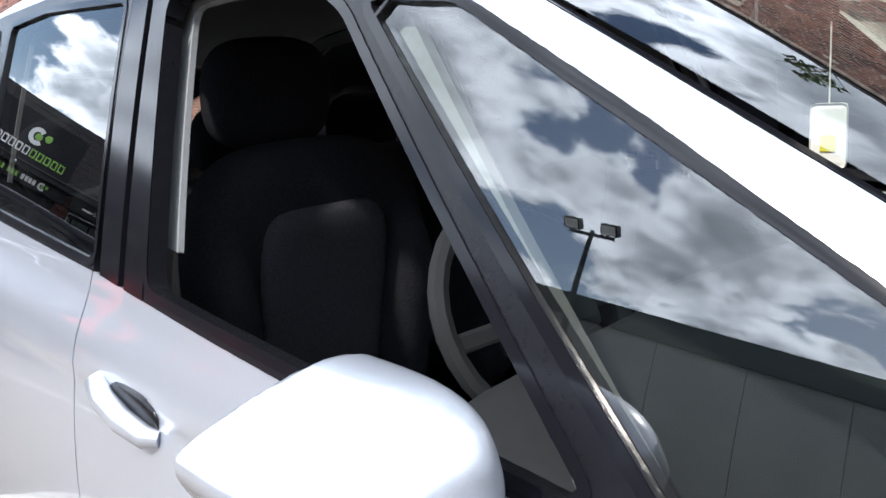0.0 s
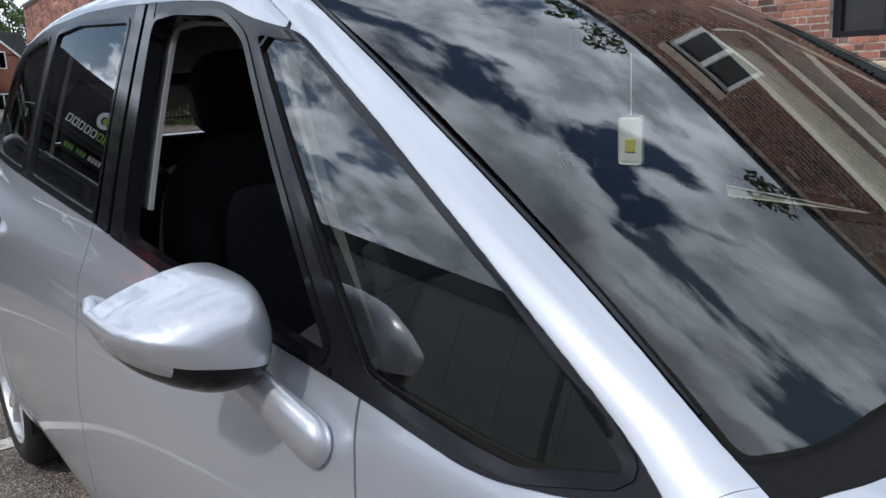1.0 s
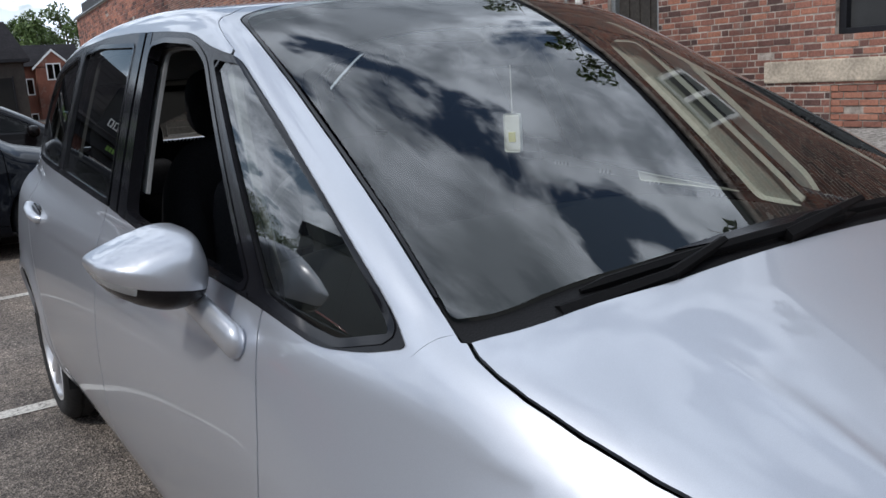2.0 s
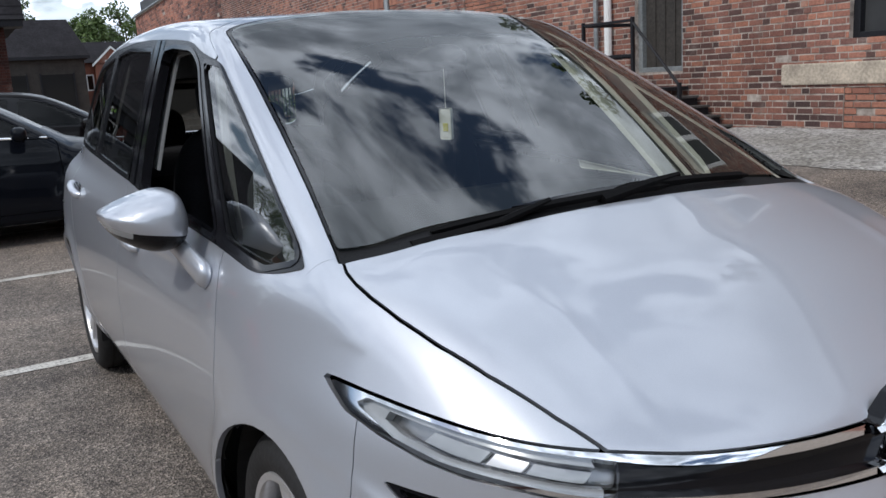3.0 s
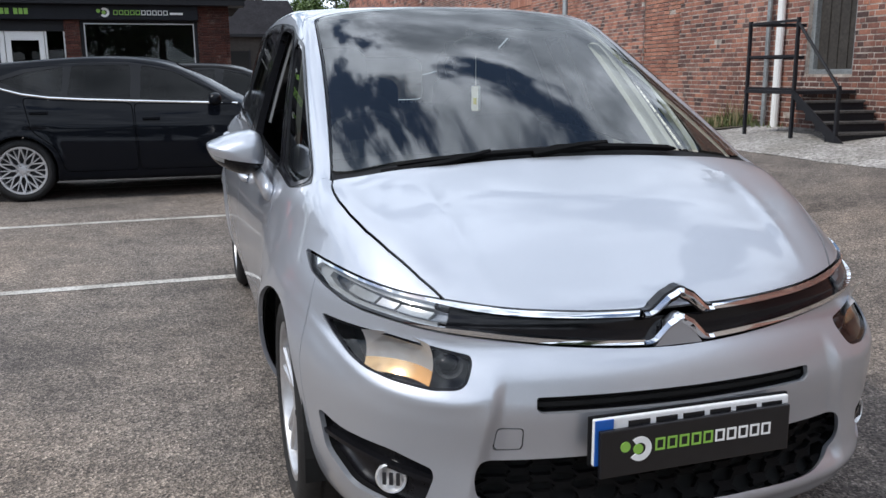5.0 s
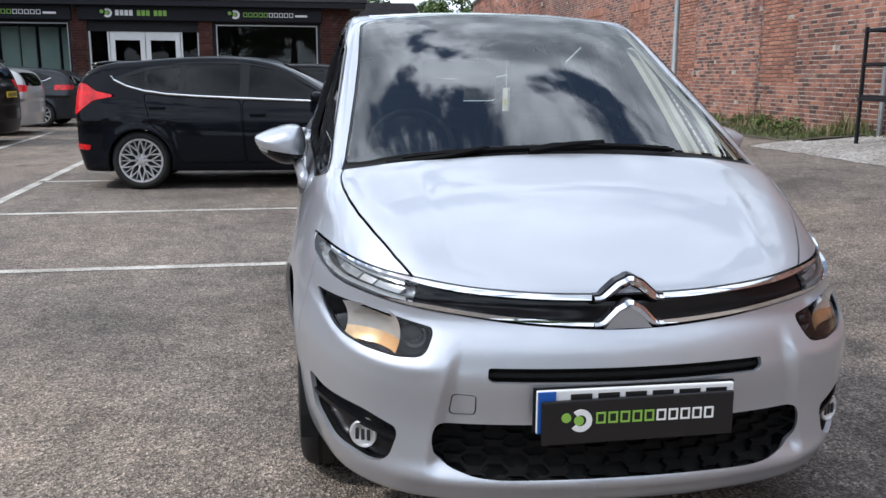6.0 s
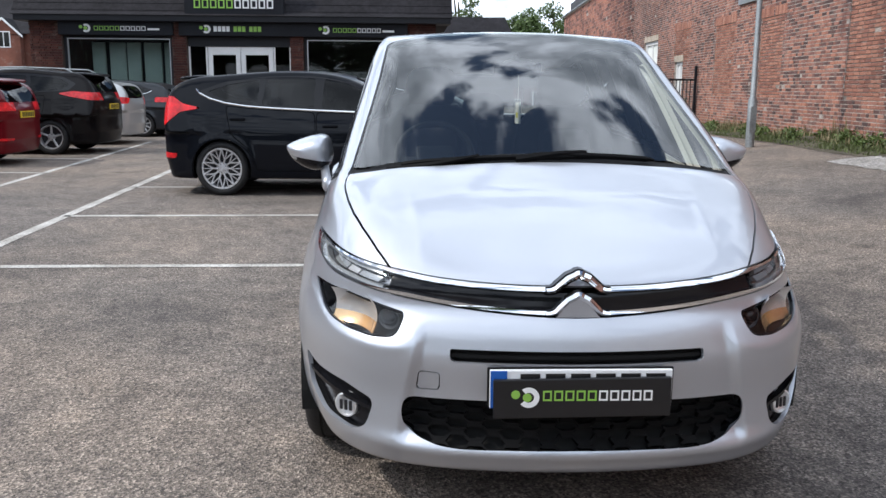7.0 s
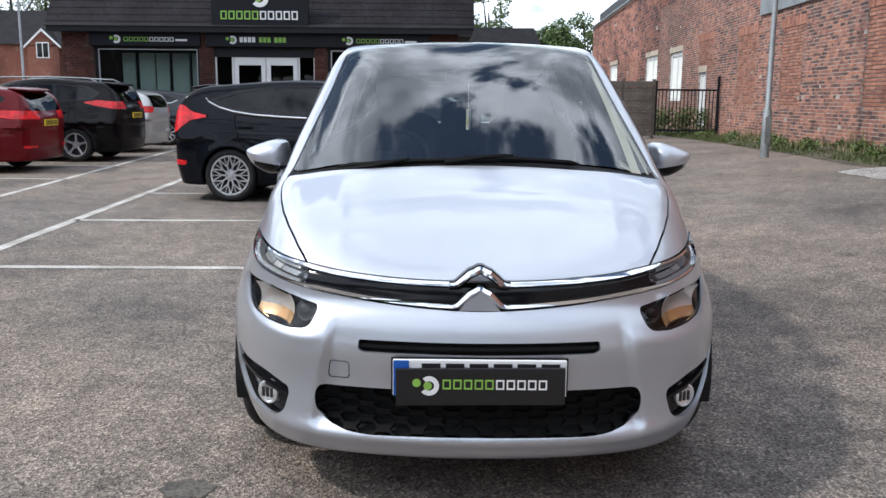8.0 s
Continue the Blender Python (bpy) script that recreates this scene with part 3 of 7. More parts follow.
def asphalt_mat():
    m, nt, b = node_mat("worn_asphalt")
    co = nt.nodes.new("ShaderNodeTexCoord").outputs["Object"]
    stone = nt.nodes.new("ShaderNodeTexVoronoi")
    stone.inputs["Scale"].default_value = 125
    nt.links.new(co, stone.inputs["Vector"])
    fine = ramp_of(nt, stone.outputs["Color"], [(0.0, (0.045, 0.042, 0.040)), (0.4, (0.120, 0.111, 0.105)), (0.7, (0.24, 0.222, 0.21)), (1.0, (0.52, 0.49, 0.465))])
    grit = noise_at(nt, co, 240, 2)
    fine = mixed(nt, 0.2, fine, ramp_of(nt, grit, [(0.3, (0.04, 0.037, 0.035)), (0.7, (0.33, 0.31, 0.29))]))
    broad = ramp_of(nt, noise_at(nt, co, 0.55, 7, 0.62), [(0.30, (0.42, 0.42, 0.44)), (0.47, (0.86, 0.85, 0.84)), (0.70, (1.25, 1.20, 1.14))])
    pits = nt.nodes.new("ShaderNodeTexVoronoi")
    pits.inputs["Scale"].default_value = 95
    nt.links.new(co, pits.inputs["Vector"])
    fine = mixed(nt, 1.0, fine, ramp_of(nt, pits.outputs["Color"], [(0.0, (0.36, 0.36, 0.36)), (0.25, (0.6, 0.6, 0.6)), (0.35, (1.0, 1.0, 1.0)), (1.0, (1.4, 1.39, 1.37))]), "MULTIPLY")
    fine = mixed(nt, 1.0, fine, ramp_of(nt, noise_at(nt, co, 15, 5, 0.7), [(0.34, (0.86, 0.86, 0.86)), (0.66, (1.14, 1.14, 1.13))]), "MULTIPLY")
    col = mixed(nt, 1.0, fine, broad, "MULTIPLY")
    mottle = ramp_of(nt, noise_at(nt, co, 4.5, 6, 0.66), [(0.34, (0.74, 0.73, 0.73)), (0.52, (1.0, 1.0, 1.0)), (0.68, (1.2, 1.18, 1.16))])
    col = mixed(nt, 1.0, col, mottle, "MULTIPLY")
    warm = ramp_of(nt, noise_at(nt, co, 0.22, 4), [(0.4, (1.04, 0.98, 0.94)), (0.62, (1.16, 1.03, 0.92))])
    col = mixed(nt, 1.0, col, warm, "MULTIPLY")
    oil = ramp_of(nt, noise_at(nt, co, 1.3, 4, 0.5), [(0.64, (1, 1, 1)), (0.73, (0.5, 0.49, 0.48))])
    col = mixed(nt, 1.0, col, oil, "MULTIPLY")
    nt.links.new(col, b.inputs["Base Color"])
    b.inputs["Roughness"].default_value = 0.86
    bumped(nt, b, stone.outputs["Distance"], 0.9, 0.008)
    return m


def worn_white():
    m, nt, b = node_mat("worn_road_paint")
    co = nt.nodes.new("ShaderNodeTexCoord").outputs["Object"]
    w = ramp_of(nt, noise_at(nt, co, 55, 6, 0.7), [(0.36, (0.16, 0.15, 0.14)), (0.5, (0.55, 0.53, 0.50)), (0.7, (0.68, 0.66, 0.62))])
    d = ramp_of(nt, noise_at(nt, co, 2.2, 4), [(0.35, (0.62, 0.60, 0.57)), (0.6, (1, 1, 1))])
    nt.links.new(mixed(nt, 1.0, w, d, "MULTIPLY"), b.inputs["Base Color"])
    b.inputs["Roughness"].default_value = 0.8
    return m


def gravel_mat():
    m, nt, b = node_mat("pale_gravel")
    co = nt.nodes.new("ShaderNodeTexCoord").outputs["Object"]
    v = nt.nodes.new("ShaderNodeTexVoronoi")
    v.inputs["Scale"].default_value = 30
    nt.links.new(co, v.inputs["Vector"])
    c = ramp_of(nt, v.outputs["Color"], [(0, (0.14, 0.13, 0.125)), (0.5, (0.34, 0.325, 0.315)), (1, (0.56, 0.54, 0.52))])
    nt.links.new(mixed(nt, 1.0, c, ramp_of(nt, noise_at(nt, co, 1.2), [(0.35, (0.65, 0.64, 0.6)), (0.65, (1.05, 1.05, 1.05))]), "MULTIPLY"), b.inputs["Base Color"])
    b.inputs["Roughness"].default_value = 0.9
    bumped(nt, b, v.outputs["Distance"], 0.8, 0.02)
    return m


def brick_mat(name, stops, patches, single=False):
    """Bricks that differ from piece to piece, with soot and bleached patches across the wall."""
    m, nt, b = node_mat(name)
    geo = nt.nodes.new("ShaderNodeNewGeometry")
    co = geo.outputs["Position"]
    chance = nt.nodes.new("ShaderNodeObjectInfo").outputs["Random"] if single else geo.outputs["Random Per Island"]
    big = noise_at(nt, co, 0.45, 5, 0.6)
    shift = nt.nodes.new("ShaderNodeMath")
    shift.operation = "MULTIPLY_ADD"
    nt.links.new(big, shift.inputs[0])
    shift.inputs[1].default_value = patches
    nt.links.new(chance, shift.inputs[2])
    less = nt.nodes.new("ShaderNodeMath")
    less.operation = "SUBTRACT"
    nt.links.new(shift.outputs[0], less.inputs[0])
    less.inputs[1].default_value = patches * 0.5
    c = ramp_of(nt, less.outputs[0], stops)
    g = ramp_of(nt, noise_at(nt, co, 38, 5, 0.6), [(0.3, (0.68, 0.68, 0.68)), (0.7, (1.2, 1.2, 1.2))])
    c = mixed(nt, 1.0, c, g, "MULTIPLY")
    bloom = ramp_of(nt, noise_at(nt, co, 2.6, 6, 0.65), [(0.56, (0, 0, 0)), (0.72, (0.55, 0.55, 0.55))])
    c = mixed(nt, bloom, c, (0.36, 0.30, 0.26))
    # soot that settled in broad drifts
    soot = ramp_of(nt, noise_at(nt, co, 0.16, 6, 0.62), [(0.42, (0.50, 0.47, 0.47)), (0.56, (1.0, 1.0, 1.0))])
    c = mixed(nt, 1.0, c, soot, "MULTIPLY")
    nt.links.new(c, b.inputs["Base Color"])
    b.inputs["Roughness"].default_value = 0.9
    bumped(nt, b, noise_at(nt, co, 90, 4), 0.5, 0.01)
    return m


def mortar_mat():
    m, nt, b = node_mat("lime_mortar")
    co = nt.nodes.new("ShaderNodeTexCoord").outputs["Object"]
    nt.links.new(ramp_of(nt, noise_at(nt, co, 6, 7, 0.7), [(0.32, (0.13, 0.105, 0.095)), (0.48, (0.35, 0.30, 0.265)), (0.66, (0.54, 0.48, 0.43))]), b.inputs["Base Color"])
    b.inputs["Roughness"].default_value = 0.95
    bumped(nt, b, noise_at(nt, co, 60, 4), 0.4, 0.01)
    return m


OLD = [(0.0, (0.085, 0.05, 0.046)), (0.18, (0.17, 0.085, 0.072)), (0.42, (0.28, 0.125, 0.095)), (0.72, (0.37, 0.165, 0.12)), (1.0, (0.47, 0.205, 0.135))]
NEW = [(0.0, (0.24, 0.105, 0.078)), (0.5, (0.38, 0.165, 0.112)), (1.0, (0.47, 0.23, 0.16))]
old_brick = brick_mat("old_weathered_brick", OLD, 0.95)
single_brick = brick_mat("old_weathered_single_brick", OLD, 0.95, True)
new_brick = brick_mat("orange_infill_brick", NEW, 0.5)
shop_brick = brick_mat("dark_red_brick", [(0.0, (0.060, 0.020, 0.016)), (0.5, (0.095, 0.031, 0.023)), (1.0, (0.13, 0.045, 0.032))], 0.4)
house_brick = brick_mat("orange_house_brick", [(0.0, (0.14, 0.052, 0.036)), (0.5, (0.20, 0.072, 0.048)), (1.0, (0.26, 0.10, 0.066))], 0.4)
mortar = mortar_mat()
shop_mortar = shader("dark_shop_mortar", (0.085, 0.06, 0.05), 0.95, grain=0.2, scale=30)
asphalt = asphalt_mat()
paint_line = worn_white()
gravel = gravel_mat()
fascia_black = shader("black_fascia_panel", (0.009, 0.010, 0.014), 0.5, grain=0.1, scale=12, blotch=0.15, blotch_scale=2, spec=0.2)
slate = shader("dark_roof_slates", (0.018, 0.017, 0.020), 0.8, grain=0.3, scale=9, blotch=0.3, blotch_scale=1.2, bump=0.2, spec=0.15)
white_frame = shader("white_upvc", (0.76, 0.77, 0.77), 0.35, grain=0.04, scale=30)
steel_grey = shader("galvanised_steel", (0.30, 0.32, 0.33), 0.5, 0.6, grain=0.15, scale=30, blotch=0.2, blotch_scale=3)
dark_steel = shader("dark_painted_steel", (0.014, 0.0145, 0.018), 0.5, grain=0.2, scale=40, bump=0.1, spec=0.25)
# treads are lighter than the risers so that the steps stand apart
tread_steel = shader("grey_tread_plate", (0.075, 0.072, 0.070), 0.6, 0.2, grain=0.3, scale=40, blotch=0.3, blotch_scale=5)
old_wood = shader("weathered_fence_boards", (0.12, 0.105, 0.09), 0.85, grain=0.35, scale=25, blotch=0.3, blotch_scale=2, bump=0.3)
stone_band = shader("worn_sandstone", (0.42, 0.36, 0.29), 0.9, grain=0.25, scale=30, blotch=0.3, blotch_scale=3, bump=0.4)
# the boarded door's own brown; also the shade-dark colour of the far wall
door_and_shade = shader("dark_door_and_shaded_wall", (0.035, 0.030, 0.026), 0.8, grain=0.35, scale=25, blotch=0.3, blotch_scale=2, bump=0.3)
clad_grey = shader("grey_wall_cladding", (0.16, 0.165, 0.17), 0.6, grain=0.06, scale=20, blotch=0.15, blotch_scale=0.6)
# indoor dimness is put into this dark colour, for rooms and window panes
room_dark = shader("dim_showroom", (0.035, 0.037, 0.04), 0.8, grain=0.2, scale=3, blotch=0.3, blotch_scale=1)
room_pale = shader("pale_showroom_panel", (0.80, 0.83, 0.80), 0.7, grain=0.1, scale=3)
shop_glass = pane("shop_window_glass", (0.72, 0.78, 0.77), 1.0, 1.3)
door_glass = pane("shop_door_glass", (0.25, 0.27, 0.27), 1.0, 1.3)
pothole_mat = shader("damp_broken_asphalt", (0.085, 0.078, 0.067), 0.9, grain=0.5, scale=70, blotch=0.4, blotch_scale=14, bump=0.6)
soil = shader("verge_soil", (0.07, 0.06, 0.04), 0.95, grain=0.4, scale=20, blotch=0.3, blotch_scale=2, bump=0.5)


def height(x, y):
    """The ground: level under the cars, rising to the old wall."""
    return np.clip((x - 2.0) / 5.7, 0, 1.25) * (0.60 - 0.019 * np.clip(y, -8, 31))


def sheet_on_ground(name, mat, xs, ys, lift, keep=None):
    xs, ys = np.array(xs, float), np.array(ys, float)
    X, Y = np.meshgrid(xs, ys, indexing="ij")
    Z = height(X, Y) + lift
    pts = np.c_[X.ravel(), Y.ravel(), Z.ravel()]
    n = len(ys)
    fs = [(i * n + j, (i + 1) * n + j, (i + 1) * n + j + 1, i * n + j + 1) for i in range(len(xs) - 1) for j in range(n - 1)]
    me = bpy.data.meshes.new(name)
    me.from_pydata(pts.tolist(), [], fs)
    me.materials.append(mat)
    me.shade_smooth()
    return new(name, me)


spread = np.r_[-900, -300, -120, -60, np.arange(-40, 16.1, 1.0), 25, 60, 120, 300, 900]
along = np.r_[-900, -300, -100, -40, np.arange(-20, 66.1, 2.0), 90, 150, 400, 900]
tagged(sheet_on_ground("ground", asphalt, spread, along, 0.0), "worn grey-brown asphalt of the car park", "ground", kind="structure")


def wall_x(y):
    return 7.24 + 0.058 * y


def stripe(pts, width):
    """A painted line between two ground points."""
    (x0, y0), (x1, y1) = pts
    d = Vector((x1 - x0, y1 - y0)).normalized()
    nrm = Vector((-d.y, d.x)) * width / 2
    bm = bmesh.new()
    rows = []
    n = max(2, int(math.hypot(x1 - x0, y1 - y0) / 0.5))
    for k in range(n + 1):
        x, y = x0 + (x1 - x0) * k / n, y0 + (y1 - y0) * k / n
        wob = 1 + 0.08 * math.sin(7 * x + 5 * y)
        rows.append([bm.verts.new((x + s * nrm.x * wob, y + s * nrm.y * wob, float(height(x, y)) + 0.004)) for s in (-1, 1)])
    for a, b in zip(rows, rows[1:]):
        f = bm.faces.new((a[0], a[1], b[1], b[0]))
    bmesh.ops.recalc_face_normals(bm, faces=bm.faces[:])
    bm.normal_update()
    if bm.faces[0].normal.z < 0:
        bmesh.ops.reverse_faces(bm, faces=bm.faces[:])
    tagged(part("parking_line", bm, paint_line), "worn white parking bay line on the asphalt", "road marking", "bay lines", "structure")


for pts, w in ((((-3.85, 3.93), (1.2, 4.02)), 0.10), (((-4.05, 6.46), (1.2, 6.62)), 0.10), (((-4.2, 9.05), (1.2, 9.2)), 0.10), (((-3.86, 3.2), (-4.35, 12.4)), 0.11), (((-5.45, 3.0), (-6.75, 18.6)), 0.10),
               (((-6.0, 10.9), (-11.0, 11.2)), 0.1), (((-6.2, 13.5), (-11.0, 13.8)), 0.1), (((-6.4, 16.3), (-11.0, 16.6)), 0.1), (((-4.35, 11.6), (1.2, 11.75)), 0.1)):
    stripe(pts, w)

bm = bmesh.new()
hole_ = [bm.verts.new((-0.97 + r * math.cos(a), 0.20 + 0.8 * r * math.sin(a), 0.004)) for a, r in ((2 * math.pi * k / 26, 0.085 + 0.022 * noise.noise((math.cos(6.283 * k / 26) * 2, math.sin(6.283 * k / 26) * 2, 4.0)) + 0.008 * (k % 3)) for k in range(26))]
core_ = bm.verts.new((-0.97, 0.20, 0.0015))
for k in range(26):
    bm.faces.new((hole_[k], hole_[(k + 1) % 26], core_))
tagged(part("pothole", bm, pothole_mat), "small dark worn hole in the asphalt", "road surface", kind="structure")
GRAVEL_END, SIGN_LOW = 10.3, 3.58


def strip_by_wall(name, mat, y0, y1, near, lift, label, ripple=0.12):
    """A verge along the foot of the old wall, with an uneven front edge."""
    bm = bmesh.new()
    rows = []
    n = int((y1 - y0) / 0.25)
    for k in range(n + 1):
        y = y0 + (y1 - y0) * k / n
        e = near(y) + ripple * noise.noise((y * 0.9, 3.1, 0)) + ripple * 0.5 * noise.noise((y * 3.7, 1.1, 5))
        rows.append([bm.verts.new((e + (wall_x(y) - e) * s, y, float(height(e + (wall_x(y) - e) * s, y)) + (0.006 if s == 0 else lift + 0.02 * noise.noise((y * 2, s * 3, 0))))) for s in (0, 0.15, 0.4, 0.7, 1.0)])
    for a, b in zip(rows, rows[1:]):
        for i in range(4):
            bm.faces.new((a[i], a[i + 1], b[i + 1], b[i]))
    return tagged(part(name, bm, mat, smooth=True), label, "verge", kind="structure")


strip_by_wall("gravel_strip", gravel, -6, GRAVEL_END, lambda y: wall_x(y) - 1.9 - 0.03 * (y - 5), 0.03, "pale loose gravel along the foot of the wall")
strip_by_wall("verge", soil, GRAVEL_END - 0.2, 31, lambda y: wall_x(y) - 1.35 + 0.02 * (y - 12), 0.05, "weedy soil verge along the foot of the wall")

# the long old brick wall
wall_dir = Vector((0.058, 1, 0)).normalized()
wall_out = Vector((-wall_dir.y, wall_dir.x, 0))
wall_m = Matrix(((wall_dir.x, wall_out.x, 0, 7.24), (wall_dir.y, wall_out.y, 0, 0), (0, 0, 1, 0), (0, 0, 0, 1)))
wall_top = 6.55
high_top, HIGH_END = 6.75, 16.0  # the nearer building stands higher
OPEN = [  # y0, y1, z0, z1, kind
    (8.16, 9.18, 1.25, 3.45, "door"), (3.6, 5.48, 1.52, 3.4, "window"), (4.25, 5.55, 5.2, 6.2, "sash"), (4.0, 5.52, 0.2, 1.0, "infill"),
    (17.95, 19.5, 1.18, 3.05, "infill"), (21.6, 23.45, 1.2, 3.15, "infill"), (26.3, 28.35, 2.3, 3.3, "infill"), (27.1, 28.2, 0.4, 2.28, "white"),
    (31.0, 33.4, 1.28, 3.2, "sash"), (36.1, 39.1, 2.15, 3.3, "sash"), (48.7, 51.9, 2.3, 3.4, "sash"), (13.0, 14.5, 1.2, 3.1, "infill"), (41.5, 44.5, 2.1, 3.4, "infill"),
]
# blocked openings start and end on the wall's own courses
COURSE = 5.15 / 66
OPEN = [(a, b, 0.05 + COURSE * math.ceil((c - 0.07) / COURSE - 0.5), 0.05 + COURSE * (math.floor((d - 0.03) / COURSE - 0.5) + 1), k) if k == "infill" and d < 5.1 else (a, b, c, d, k) for a, b, c, d, k in OPEN]
old_wall = holder("wall_east", "long weathered red brick wall with blocked-up windows", "wall", kind="structure")
old_wall.matrix_world = wall_m
bm = bmesh.new()
cuts_y = sorted({-30.0, HIGH_END, 62.0} | {o[0] for o in OPEN} | {o[1] for o in OPEN})
for a, b in zip(cuts_y, cuts_y[1:]):
    holes = sorted((o[2], o[3]) for o in OPEN if o[0] <= a and o[1] >= b)
    z = -0.3
    for lo, hi in holes:
        if lo > z:
            slab(bm, a, b, -0.33, 0, z, lo)
        z = max(z, hi)
    slab(bm, a, b, -0.33, 0, z, high_top if b <= HIGH_END else wall_top)
part("mortar_bed", bm, mortar, old_wall)


def brick_field(y0, y1, z0, z1, proud, course=0.078, length=0.228, headers=4, jitter=0.004, skip=()):
    """Corners and faces of single bricks laid in courses over a stretch of wall."""
    rng = random.Random(int(y0 * 100 + z0 * 10))
    out = []
    rows = max(1, round((z1 - z0) / course))
    course = (z1 - z0) / rows
    for r in range(rows):
        z = z0 + r * course
        y = y0 - (length * 0.75 if r % 2 else 0) - rng.random() * 0.03
        count = r
        while y < y1:
            count += 1
            ln = length / 2 if headers and count % 2 and rng.random() < 0.85 else length
            a, b = max(y, y0) + 0.006, min(y + ln, y1) - 0.006
            y += ln
            for o in skip:
                if o[2] - 0.02 < z + course / 2 < o[3] + 0.02 and a < o[1] and b > o[0]:
                    a, b = (a, min(b, o[0] - 0.003)) if a < o[0] else (max(a, o[1] + 0.003), b)
            if b - a < 0.03 or rng.random() < 0.006:
                continue
            d = proud + rng.uniform(-jitter, jitter)
            j = [rng.uniform(-0.003, 0.003) for _ in range(4)]
            out.append((a + j[0], b + j[1], z + 0.0075 + j[2], z + course - 0.0085 + j[3], d))
    return out


def brick_mesh(name, bricks, mat, parent, kind="stuff", label=""):
    p, f = [], []
    for a, b, c, d, h in bricks:
        n = len(p)
        e = 0.003
        p += [(a, -0.01, c), (b, -0.01, c), (b, -0.01, d), (a, -0.01, d), (a, h - e, c), (b, h - e, c), (b, h - e, d), (a, h - e, d), (a + e, h, c + e), (b - e, h, c + e), (b - e, h, d - e), (a + e, h, d - e)]
        for i in range(4):
            k = (i + 1) % 4
            f += [(n + i, n + 4 + i, n + 4 + k, n + k), (n + 4 + i, n + 8 + i, n + 8 + k, n + 4 + k)]
        f.append((n + 11, n + 10, n + 9, n + 8))
    me = bpy.data.meshes.new(name)
    me.from_pydata(p, [], f)
    me.materials.append(mat)
    ob = attach(name, me, parent, label)
    if kind:
        tagged(ob, kind=kind)
    return ob


bricks = brick_field(1.5, 36, 0.05, 5.2, 0.005, jitter=0.003, skip=OPEN) + brick_field(1.5, HIGH_END, 5.2, 6.6, 0.005, jitter=0.003, skip=OPEN)
near_bricks = [b for b in bricks if 5.9 < b[0] and b[1] < 7.25 and 0.5 < b[2] < 2.95]
bricks = [b for b in bricks if not (5.9 < b[0] and b[1] < 7.25 and 0.5 < b[2] < 2.95)]
brick_mesh("brickwork", bricks, old_brick, old_wall, label="weathered red and sooty bricks")
far = brick_field(36, 61.9, 0.05, 6.45, 0.012, 0.156, 0.46, 0, skip=[o for o in OPEN])
brick_mesh("far_brickwork", far, old_brick, old_wall)
near_up = brick_field(HIGH_END, 36, 5.2, 6.45, 0.012, 0.156, 0.46, 0)
near_up += brick_field(-6, 1.5, 0.05, 6.6, 0.008, 0.156, 0.46, 0)
brick_mesh("upper_brickwork", near_up, old_brick, old_wall)
